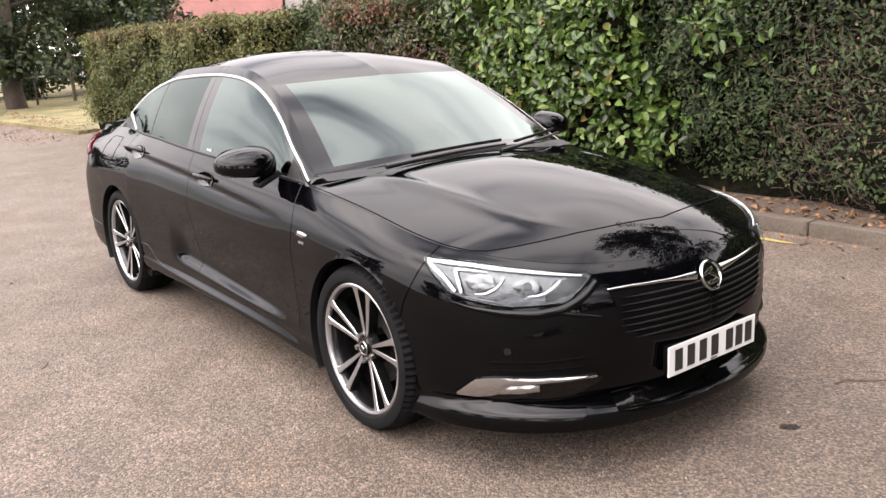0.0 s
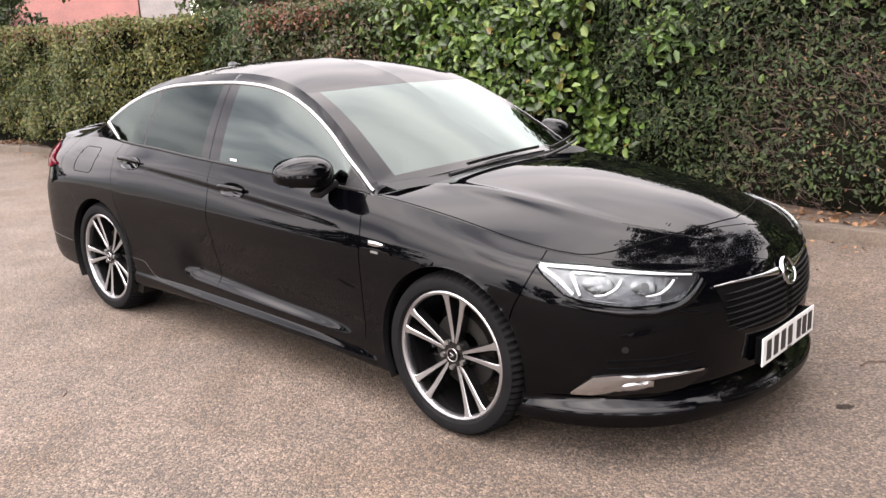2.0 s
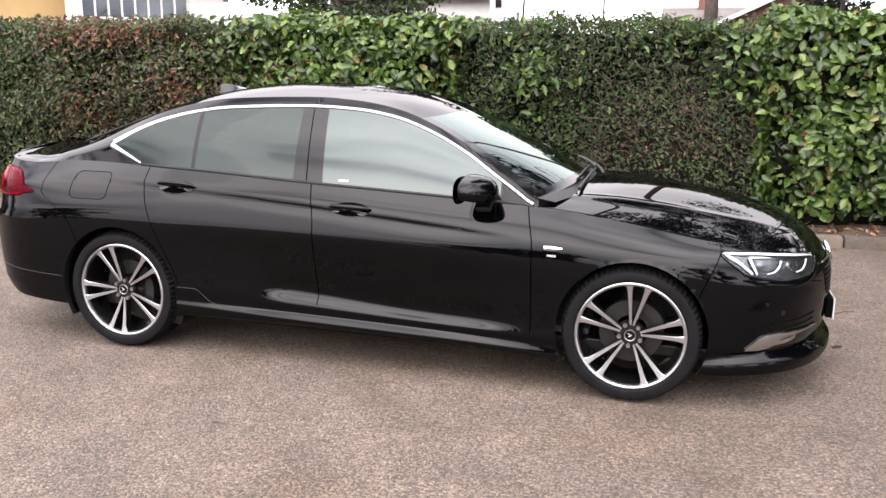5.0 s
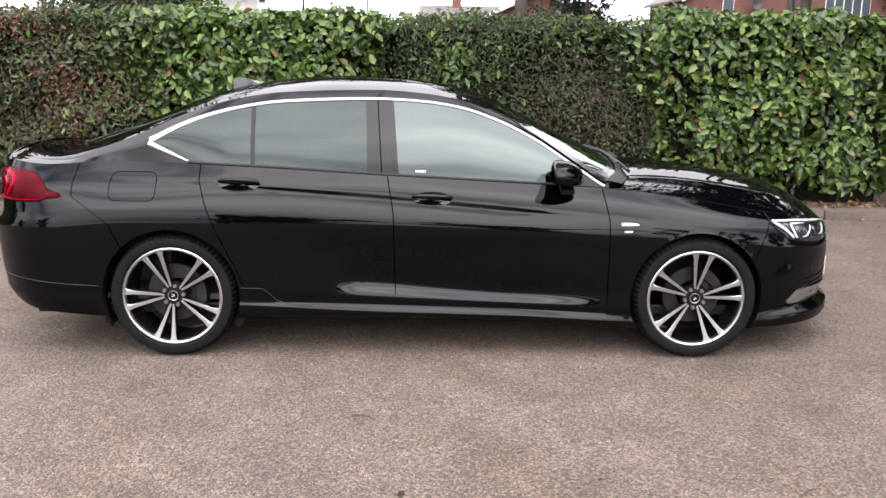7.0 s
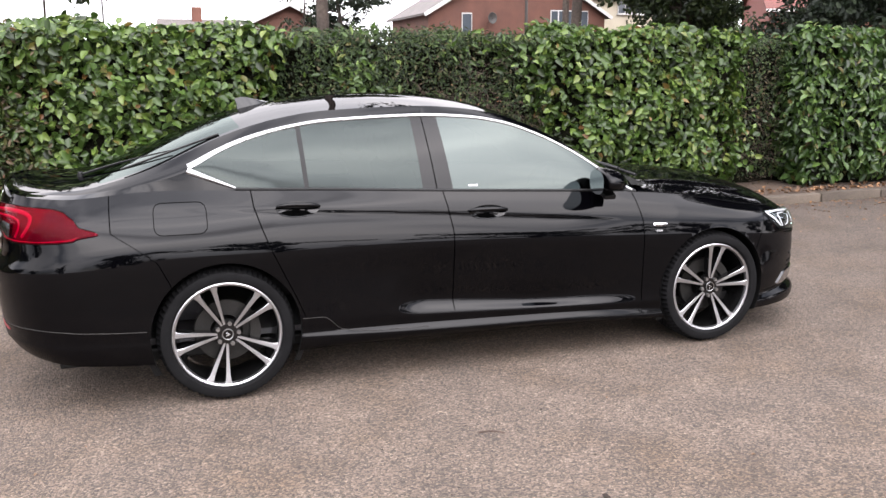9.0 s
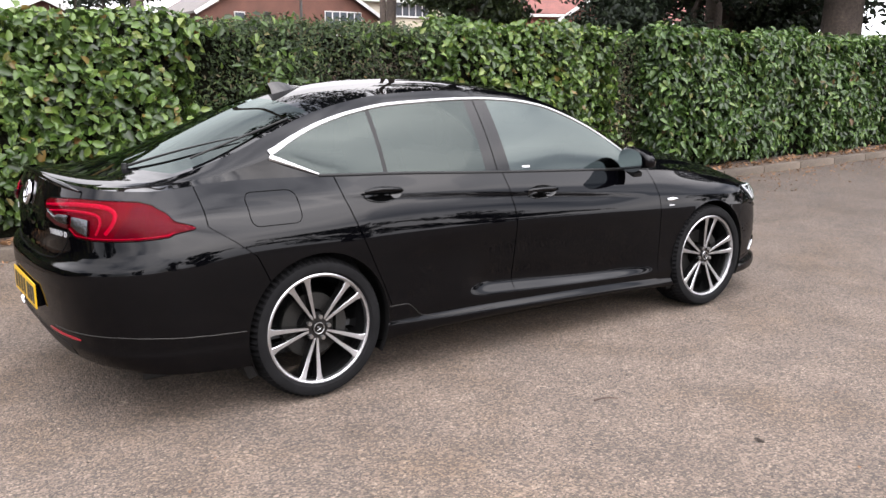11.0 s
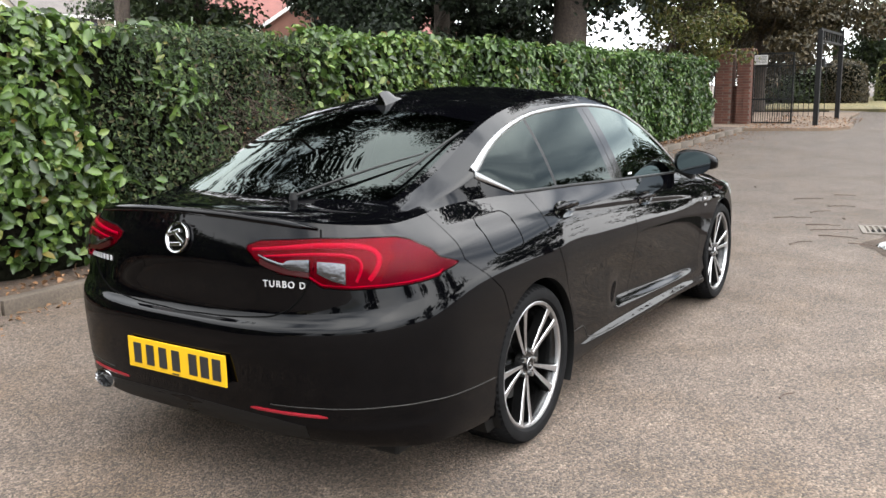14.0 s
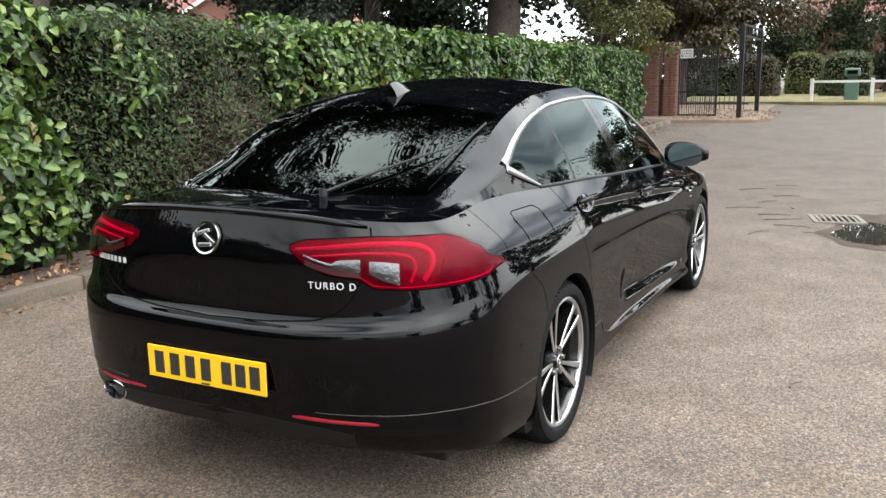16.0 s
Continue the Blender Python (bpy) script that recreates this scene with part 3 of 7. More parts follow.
def build_cabin():
    VR = np.stack([CX, -CY, CZ], -1).reshape(-1, 3)
    VL = VR * (1, -1, 1)
    both, n = np.concatenate([VR, VL]), len(VR)
    two = lambda m: np.concatenate([cf[m], (cf[m] + n)[:, ::-1]])  # noqa: E731
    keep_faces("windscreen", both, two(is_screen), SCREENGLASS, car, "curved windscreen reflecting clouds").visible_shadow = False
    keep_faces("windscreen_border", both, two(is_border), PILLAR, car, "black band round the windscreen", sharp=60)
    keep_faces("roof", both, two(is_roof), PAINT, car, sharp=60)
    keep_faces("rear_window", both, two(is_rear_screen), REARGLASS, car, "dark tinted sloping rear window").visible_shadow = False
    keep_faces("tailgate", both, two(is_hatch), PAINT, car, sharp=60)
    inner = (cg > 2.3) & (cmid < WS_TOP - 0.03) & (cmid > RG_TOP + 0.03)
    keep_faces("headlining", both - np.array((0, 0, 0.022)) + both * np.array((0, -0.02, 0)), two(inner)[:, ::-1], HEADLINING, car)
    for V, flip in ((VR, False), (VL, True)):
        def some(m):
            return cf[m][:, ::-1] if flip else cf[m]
        keep_faces("front_window", V, some(is_front_glass), CLEARGLASS, car, "side glass tinted almost black").visible_shadow = False
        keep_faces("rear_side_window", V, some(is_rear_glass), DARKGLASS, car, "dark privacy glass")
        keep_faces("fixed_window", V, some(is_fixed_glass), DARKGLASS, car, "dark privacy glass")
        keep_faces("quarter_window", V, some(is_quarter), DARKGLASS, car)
        for a, b in ((-1.27, -1.23), (-0.99, -0.955), (-0.40, -0.30), (-0.30, -0.19), (0.70, 0.95)):
            m = is_black & (cmid > a) & (cmid < b)
            if m.any():
                keep_faces("pillar_trim", V, some(m), PILLAR if b > -0.5 else PLASTIC, car, sharp=30)
        keep_faces("roof_rail", V, some(rest), PAINT, car, sharp=60)


build_cabin()


# ---- things laid on the flank ----
KFINE = np.linspace(0, 10, 301)
S_TAB = np.linspace(S_REAR, S_NOSE, 700)
X_TAB, Y_TAB, Z_TAB = flank(*np.meshgrid(S_TAB, KFINE, indexing="ij"))
Z_TAB = np.maximum.accumulate(Z_TAB, axis=1)


def on_flank(s, z, side=-1, off=0.0):
    """Places on the flank at s and height z, lifted off it by off."""
    s, z, off = (np.asarray(a, float) for a in np.broadcast_arrays(s, z, off))

    def raw(s, z):
        a, b = np.clip(s.ravel(), S_REAR, S_NOSE), z.ravel()
        u = (a - S_REAR) / (S_NOSE - S_REAR) * (len(S_TAB) - 1)
        i = np.clip(u.astype(int), 0, len(S_TAB) - 2)
        t = (u - i)[:, None]
        zz = Z_TAB[i] * (1 - t) + Z_TAB[i + 1] * t
        j = np.clip((zz < b[:, None]).sum(1) - 1, 0, len(KFINE) - 2)
        n = np.arange(len(a))
        w = np.clip((b - zz[n, j]) / np.maximum(zz[n, j + 1] - zz[n, j], 1e-6), 0, 1)
        t = t[:, 0]
        out = [(T[i, j] * (1 - t) + T[i + 1, j] * t) * (1 - w) + (T[i, j + 1] * (1 - t) + T[i + 1, j + 1] * t) * w for T in (X_TAB, Y_TAB, Z_TAB)]
        return np.stack(out, -1).reshape(*s.shape, 3)

    p = raw(s, z)
    if np.any(off != 0):
        du, dv = raw(s + 0.006, z) - raw(s - 0.006, z), raw(s, z + 0.006) - raw(s, z - 0.006)
        nrm = np.cross(du, dv)
        nrm /= np.maximum(np.linalg.norm(nrm, axis=-1, keepdims=True), 1e-9)
        out = np.stack([p[..., 0] * 0 + (p[..., 0] > 1.9) - (p[..., 0] < -2.1), p[..., 1] + 0.05, p[..., 2] * 0 + 0.05], -1)
        nrm *= np.sign((nrm * out).sum(-1, keepdims=True))
        p = p + nrm * off[..., None]
    return p * (1, side, 1)


def band(name, rows, mat, parent, side=-1, off=0.003, bulge=0.0, ns=26, nz=8, label="", thick=0.0, sharp=50, close=True):
    """A shell over the flank between two heights along s. rows: (s, low, high)."""
    rows = sorted(rows)
    xs = [r[0] for r in rows]
    s = np.linspace(xs[0], xs[-1], ns)
    lo, hi = np.interp(s, xs, [r[1] for r in rows]), np.interp(s, xs, [r[2] for r in rows])
    t = np.linspace(0, 1, nz)
    sg = np.repeat(s[:, None], nz, 1)
    zg = lo[:, None] + (hi - lo)[:, None] * t
    a = np.linspace(0, 1, ns)[:, None]
    o = off + bulge * np.minimum(1, 6 * np.minimum(a, 1 - a)) * 4 * t * (1 - t)
    V = on_flank(sg, zg, side, o).reshape(-1, 3)
    f, _, _ = grid_faces(ns, nz)
    if close:  # a rim that runs back to the body
        base = on_flank(sg, zg, side, off * 0 - 0.004).reshape(-1, 3)
        loop = [i * nz for i in range(ns)] + [(ns - 1) * nz + j for j in range(1, nz)] + [i * nz + nz - 1 for i in range(ns - 2, -1, -1)] + [j for j in range(nz - 2, 0, -1)]
        n0 = len(V)
        V = np.concatenate([V, base[loop]])
        m = len(loop)
        f = [tuple(q) for q in f] + [(loop[i], n0 + i, n0 + (i + 1) % m, loop[(i + 1) % m]) for i in range(m)]
    if side > 0:
        f = [tuple(q)[::-1] for q in f]
    return tagged(mesh_object(name, V, f, mat, parent, True, sharp), label)


def ribbon(name, points, width, mat, parent, up=None, lift=0.0, label="", closed=False):
    """A flat bar of rounded section along points, width across and thin."""
    P = np.asarray(points, float)
    T = np.gradient(P, axis=0)
    T /= np.maximum(np.linalg.norm(T, axis=1, keepdims=True), 1e-9)
    N = np.asarray(up, float) if up is not None else np.tile((0, 0, 1.0), (len(P), 1))
    N = np.broadcast_to(N, P.shape).copy()
    B = np.cross(T, N)
    B /= np.maximum(np.linalg.norm(B, axis=1, keepdims=True), 1e-9)
    N = np.cross(B, T)
    w, h = (width if np.ndim(width) else np.full(len(P), width)), max(lift, 0.0015)
    prof = [(-0.5, -0.3), (-0.42, 0.6), (0, 1.0), (0.42, 0.6), (0.5, -0.3)]
    V = np.stack([P + B * (a * w)[:, None] + N * (b * h) for a, b in prof], 1).reshape(-1, 3)
    f, _, _ = grid_faces(len(P), 5)
    f = [tuple(q) for q in f] + [(i * 5 + 4, (i + 1) * 5 + 4, (i + 1) * 5, i * 5) for i in range(len(P) - 1)] + [(0, 1, 2, 3, 4), tuple((len(P) - 1) * 5 + k for k in (4, 3, 2, 1, 0))]
    return tagged(mesh_object(name, V, f, mat, parent, True, 60), label)


def flank_normals(P, side):
    n = np.asarray(P) * (0, 1, 0) + (0, 0, 0.05 * side * side)
    return n / np.linalg.norm(n, axis=1, keepdims=True)


def seam(name, sz, parent, side=-1, width=0.005, mat=None):
    """A narrow dark gap drawn over the flank along rows of (s, z)."""
    sz = np.asarray(sz, float)
    d = np.r_[0, np.cumsum(np.hypot(*np.diff(sz, axis=0).T))]
    u = np.linspace(0, d[-1], max(8, int(d[-1] / 0.02)))
    s, z = np.interp(u, d, sz[:, 0]), np.interp(u, d, sz[:, 1])
    a, b = on_flank(s, z, side, 0.0006), on_flank(s, z, side, 0.01)
    return ribbon(name, a, width, mat or GAP, parent, up=b - a, lift=0.0012)


def tube(name, points, radius, mat, parent, label="", segs=8):
    P = np.asarray(points, float)
    r = radius if np.ndim(radius) else np.full(len(P), radius)
    T = np.gradient(P, axis=0)
    T /= np.maximum(np.linalg.norm(T, axis=1, keepdims=True), 1e-9)
    ref = np.where(np.abs(T[:, 2:3]) > 0.9, (1.0, 0, 0), (0, 0, 1.0))
    A = np.cross(T, ref)
    A /= np.linalg.norm(A, axis=1, keepdims=True)
    B = np.cross(T, A)
    ang = 2 * np.pi * np.arange(segs) / segs
    V = (P[:, None] + r[:, None, None] * (A[:, None] * np.cos(ang)[:, None] + B[:, None] * np.sin(ang)[:, None])).reshape(-1, 3)
    f = [(i * segs + k, i * segs + (k + 1) % segs, (i + 1) * segs + (k + 1) % segs, (i + 1) * segs + k) for i in range(len(P) - 1) for k in range(segs)]
    f += [tuple(range(segs))[::-1], tuple((len(P) - 1) * segs + k for k in range(segs))]
    return tagged(mesh_object(name, V, f, mat, parent, True, 50), label)


def sy(y):
    """s round the tail at a distance y from the middle."""
    return -2.0 - (1.4106 - math.asin((y / 0.918) ** 1.8)) * 0.6997


def light_strip(name, sz, width, mat, parent, side=-1, off=0.011, lift=0.003):
    """A raised strip over the flank along rows of (s, z), with its width along the way."""
    sz = np.asarray(sz, float)
    d = np.r_[0, np.cumsum(np.hypot(*np.diff(sz, axis=0).T))]
    u = np.linspace(0, d[-1], 24)
    k = np.linspace(0, d[-1], len(width))
    st, zt = np.interp(u, d, sz[:, 0]), np.interp(u, d, sz[:, 1])
    st[1:-1], zt[1:-1] = (st[:-2] + 2 * st[1:-1] + st[2:]) / 4, (zt[:-2] + 2 * zt[1:-1] + zt[2:]) / 4
    p, q = on_flank(st, zt, side, off), on_flank(st, zt, side, off + 0.01)
    return ribbon(name, p, np.interp(u, k, width), mat, parent, up=q - p, lift=lift)


# ---- lamps ----
def headlamp(side):
    rows = [(1.815, .755, .763), (1.856, .720, .762), (1.906, .667, .7615), (1.964, .647, .757), (2.054, .631, .747), (2.104, .628, .741), (2.19, .632, .730), (2.269, .637, .722), (2.32, .675, .717), (2.362, .708, .714)]
    lamp = band("headlamp", rows, LAMPGREY, car, side, 0.001, 0, 44, 8, label="clear headlamp with white light bars and twin bowls")

    def bar(name, sz, width, off=0.011, mat=WHITE_BAR):
        light_strip(name, sz, width, mat, lamp, side, off)

    for (s0, z0, rs, rz), mat in (((2.003, .702, .050, .034), BOWL), ((2.150, .689, .047, .027), BOWL)):
        th = np.linspace(-1, 1, 11)
        el = [(s0 + rs * t, z0 - 0.1 * rs * t - rz * math.sqrt(max(0.02, 1 - t * t)), z0 - 0.1 * rs * t + rz * math.sqrt(max(0.02, 1 - t * t))) for t in th]
        bowl = band("reflector_bowl", el, mat, lamp, side, 0.003, 0.006, 22, 9)
        for k, dz in enumerate((-0.3, 0.25)):
            seam("bowl_rib", [(s0 - rs * 0.8, z0 + rz * dz), (s0 + rs * 0.8, z0 + rz * (dz - 0.1))], bowl, side, 0.004, LAMPDARK)
        c0, c1 = on_flank(np.array([s0]), np.array([z0]), side, 0.005)[0], on_flank(np.array([s0]), np.array([z0]), side, 0.014)[0]
        d = Vector(c1 - c0).to_track_quat("Z", "Y").to_matrix().to_4x4()
        bm = cyl(rz * 0.62, rz * 0.55, 0.010, 24, d, c0)
        part("projector", bm, LAMPDARK if s0 > 2.1 else BOWL, bowl, smooth=True)
    band("dark_panel", [(2.205, .640, .660), (2.235, .644, .705), (2.30, .668, .706), (2.345, .700, .706)], LAMPDARK, lamp, side, 0.004, 0, 12, 4)
    bar("upper_light_bar", [(1.826, .757), (1.955, .751), (2.121, .734), (2.327, .710)], (.013, .015, .012, .006))
    bar("outer_light_bar", [(1.832, .755), (1.889, .714), (1.930, .668)], (.013, .016, .012))
    bar("second_light_bar", [(1.922, .735), (1.936, .700), (1.949, .665)], (.013, .014, .010))
    bar("second_light_bar", [(1.922, .737), (1.972, .736), (2.021, .731)], (.011, .008, .004))
    bar("inner_light_bar", [(2.073, .715), (2.066, .700), (2.050, .683), (2.022, .667), (1.99, .664)], (.008, .010, .005))
    bar("inner_light_bar", [(2.255, .702), (2.232, .683), (2.205, .667), (2.185, .661), (2.15, .659)], (.008, .010, .004))
    bar("lower_trim", [(1.947, .657), (2.005, .647), (2.079, .637)], (.004, .008, .004), 0.008, SILVER)
    band("lens", rows, LENS, lamp, side, 0.016, 0.006, 44, 10).visible_shadow = False
    ring = [(r[0], r[1] - 0.004) for r in rows] + [(r[0], r[2] + 0.004) for r in rows[::-1]] + [(rows[0][0], rows[0][1] - 0.004)]
    seam("lamp_gasket", ring, lamp, side, 0.008)
    return lamp



def tail_lamp(side):
    # s runs from the inner end on the tailgate to the tip on the flank
    rows = [(sy(.335), .955, .968), (sy(.385), .915, .985), (sy(.47), .882, .990), (sy(.58), .870, .995), (sy(.625), .842, .996), (sy(.72), .835, .992), (sy(.80), .836, .988), (sy(.85), .838, .982), (sy(.88), .842, .968), (sy(.90), .848, .935), (-2.05, .860, .905), (-1.975, .873, .877)]
    lamp = band("tail_lamp", rows, REDDARK, car, side, 0.002, 0, 60, 6, label="dark red rear lamp with two light bars and clear reversing lights")
    light_strip("light_bar", [(sy(.36), .957), (sy(.5), .968), (sy(.6), .975), (sy(.72), .972), (sy(.775), .960), (sy(.80), .935), (sy(.785), .89), (sy(.765), .862)], (.010, .018, .020, .016), REDBAR, lamp, side, 0.006)
    light_strip("light_bar", [(sy(.41), .937), (sy(.52), .945), (sy(.60), .948), (sy(.69), .944), (sy(.735), .934), (sy(.75), .915), (sy(.74), .880), (sy(.73), .858)], (.006, .010, .012, .010), REDBAR, lamp, side, 0.006)
    band("dark_insert", [(sy(.79), .846, .850), (sy(.815), .846, .900), (sy(.835), .847, .970), (sy(.86), .848, .972), (sy(.885), .850, .955), (sy(.90), .854, .928), (-2.05, .864, .900), (-1.995, .872, .880)], REDDEEP, lamp, side, 0.004, 0, 14, 4)
    band("lower_light_line", [(r[0], r[1] + 0.005, r[1] + 0.009) for r in rows[3:11]], REDBAR, lamp, side, 0.005, 0.002, 40, 3)
    band("red_lens", rows, REDLENS, lamp, side, 0.010, 0.006, 64, 9).visible_shadow = False
    band("reversing_light", [(sy(.395), .936, .942), (sy(.43), .923, .931), (sy(.49), .907, .917), (sy(.51), .899, .928), (sy(.585), .893, .930)], SILVER, lamp, side, 0.018, 0.003, 14, 4, label="clear silver reversing light")
    band("reversing_light", [(sy(.612), .889, .925), (sy(.66), .864, .921), (sy(.70), .852, .916)], SILVER, lamp, side, 0.018, 0.003, 10, 5, label="clear silver reversing light")
    band("dark_insert", [(sy(.40), .912, .928), (sy(.44), .898, .916), (sy(.50), .884, .902), (sy(.585), .876, .890)], REDDEEP, lamp, side, 0.017, 0.0, 14, 3)
    seam("lamp_joint", [(sy(.592), .868), (sy(.600), .93), (sy(.615), .998)], lamp, side, 0.006)
    ring = [(r[0], r[1] - 0.003) for r in rows] + [(r[0], r[2] + 0.003) for r in rows[::-1]] + [(rows[0][0], rows[0][1] - 0.003)]
    seam("lamp_gasket", ring, lamp, side, 0.005)
    return lamp


for side in (-1, 1):
    headlamp(side)
    tail_lamp(side)

# ---- nose ----
for side in (-1, 1):
    g = band("grille_half", [(2.41, .655, .662), (2.46, .52, .664), (2.52, .485, .662), (2.60, .475, .660), (2.79, .468, .655)], GAP, car, side, 0.002, 0, 20, 6, label="black slatted grille")
    for n in range(7):
        z = 0.490 + n * 0.0235
        s0 = 2.44 + max(0, 0.52 - z) * 1.6
        p = on_flank(np.linspace(s0, S_NOSE, 14), np.full(14, z), side, 0.004)
        q = on_flank(np.linspace(s0, S_NOSE, 14), np.full(14, z), side, 0.02)
        ribbon("slat", p, np.interp(np.arange(14), [0, 4, 13], [0.001, 0.008, 0.008]), PLASTIC, g, up=q - p, lift=0.004)
    s = np.linspace(2.40, S_NOSE - 0.06, 20)
    zz = np.interp(s, [2.40, 2.47, 2.60, 2.73], [.662, .664, .660, .652])
    p, q = on_flank(s, zz, side, 0.006), on_flank(s, zz, side, 0.02)
    ribbon("grille_blade", p, np.interp(s, [2.40, 2.62, 2.68, 2.73], [.008, .012, .022, .030]), CHROME, car, up=q - p, lift=0.006, label="bright chrome grille bar")
    # fog lamp recess with its chrome blade
    fog = band("fog_lamp", [(1.95, .300, .318), (2.02, .293, .37), (2.12, .290, .372), (2.30, .305, .372), (2.38, .350, .368)], GLOSS, car, side, 0.002, 0, 20, 6, label="black fog lamp pocket with a chrome blade")
    band("chrome_blade", [(1.925, .298, .306), (1.985, .298, .366), (2.045, .310, .376), (2.085, .346, .377), (2.20, .356, .376), (2.36, .367, .374)], CHROME, fog, side, 0.008, 0.004, 22, 5)
    band("lamp_glass", [(2.055, .314, .340), (2.12, .310, .350), (2.18, .326, .350)], CHROME, fog, side, 0.005, 0.006, 10, 5)
    for z in (.402, .432):
        seam("vent_slit", [(2.03, z - 0.003), (2.2, z), (2.32, z + 0.008)], car, side, 0.012, GAP)
    p, q = on_flank(np.array([2.085]), np.array([.472]), side, 0.0)[0], on_flank(np.array([2.085]), np.array([.472]), side, 0.01)[0]
    part("parking_sensor", cyl(0.013, 0.012, 0.006, 20, Vector(q - p).to_track_quat("Z", "Y").to_matrix().to_4x4(), p), PLASTIC, car, smooth=True)
    band("lower_intake", [(2.42, .23, .285), (2.50, .225, .300), (2.79, .225, .305)], PILLAR, car, side, 0.002, 0, 14, 5)
    for z in (.245, .265, .285):
        seam("intake_slat", [(2.46, z), (2.78, z)], car, side, 0.007, GLOSS)
    # folded edge of the bumper under the headlamp
    light_strip("bumper_crease", [(1.90, .640), (1.98, .618), (2.08, .603), (2.18, .600), (2.26, .612), (2.32, .645), (2.375, .690)], (.010, .020, .030, .036, .034, .030), PAINT, car, side, -0.004, 0.012)
    light_strip("bumper_crease", [(2.24, .606), (2.31, .590), (2.38, .580)], (.022, .016, .006), PAINT, car, side, -0.003, 0.008)
    # bonnet shut lines
    ln = [bonnet_grid(np.array([a]), np.array([0.012])) for a in np.linspace(0.94, 1.93, 40)]
    P = np.array([[float(v[0]) for v in p] for p in ln]) * (1, side, 1) + (0, 0, 0.001)
    ribbon("bonnet_gap", P, 0.006, GAP, car, up=np.tile((0, side * 0.5, 1.0), (len(P), 1)), lift=0.0012)
    u = np.linspace(0, 1, 40)
    P = np.array([[float(v[0]) for v in bonnet_grid(np.array([a]), np.array([b]))] for a, b in zip(1.93 + 0.30 * u ** 0.55, 0.012 + 0.988 * u)]) * (1, side, 1) + (0, 0, 0.0012)
    ribbon("bonnet_gap", P, 0.006, GAP, car, up=np.tile((0.4, 0, 1.0), (len(P), 1)), lift=0.0012)


def emblem(at, nrm, radius, parent, name):
    m = Matrix.Translation(at) @ Vector(nrm).to_track_quat("Z", "Y").to_matrix().to_4x4()
    ring = lathe([(radius * 0.80, 0.004), (radius * 0.86, 0.011), (radius * 0.95, 0.012), (radius, 0.006), (radius, 0.0)], 40, "Z")
    bmesh.ops.transform(ring, matrix=m, verts=ring.verts)
    em = part(name, ring, CHROME, parent, "round chrome badge", True)
    part("backing", cyl(radius * 0.84, radius * 0.84, 0.006, 32, m, m @ Vector((0, 0, 0.002)) - Vector(m.translation)), GLOSS, em)
    bm = bmesh.new()
    for a, b, r in ((-0.25, 0.30, 18), (0.22, -0.05, -32), (-0.02, -0.42, 5)):
        box(radius * 1.0, radius * 0.24, 0.006, (0, 0, 0), 0.002, m @ pose(radius * a, radius * b, 0.009, 0, 0, r), bm)
    part("plain_mark", bm, CHROME, em)
    return em


for s0, z0, r0, nm in ((S_NOSE - 0.004, 0.642, 0.057, "front_emblem"), (S_REAR + 0.004, 0.972, 0.058, "rear_emblem")):
    p0 = on_flank(np.array([s0]), np.array([z0]), -1, 0)[0]
    p1 = on_flank(np.array([s0]), np.array([z0 + 0.03]), -1, 0)[0]
    p2 = on_flank(np.array([s0]), np.array([z0 - 0.03]), -1, 0)[0]
    ahead = 1 if s0 > 0 else -1
    out = max(p1[0] * ahead, p2[0] * ahead, p0[0] * ahead) * ahead
    emblem((out - 0.002 * ahead, 0, z0), (ahead * 0.06, 0, (p2[0] - p1[0]) * ahead), r0, car, nm)


def number_plate(x, z0, z1, mat, ahead, label):
    sgn = 1 if ahead else -1
    plate = part("number_plate", box(0.006, 0.52, z1 - z0, (x, 0, (z0 + z1) / 2), 0.002), mat, car, label)
    for n, y in enumerate((-0.205, -0.135, -0.065, 0.005, 0.095, 0.155, 0.215)):
        part("plain_bar", box(0.003, 0.041, 0.078, (x + sgn * 0.004, y * sgn, (z0 + z1) / 2)), INK, plate)
    part("plain_bar", box(0.003, 0.035, 0.005, (x + sgn * 0.004, 0, z0 + 0.007)), INK, plate)
    return plate


number_plate(2.412, .328, .439, PLATE_WHITE, True, "white front number plate with plain black bars")
part("plate_holder", box(0.03, 0.49, 0.10, (2.394, 0, .383)), GAP, car)
number_plate(-2.517, .470, .586, PLATE_YELLOW, False, "yellow rear number plate with plain black bars")
part("plate_holder", box(0.030, 0.49, 0.10, (-2.500, 0, .528)), GAP, car)

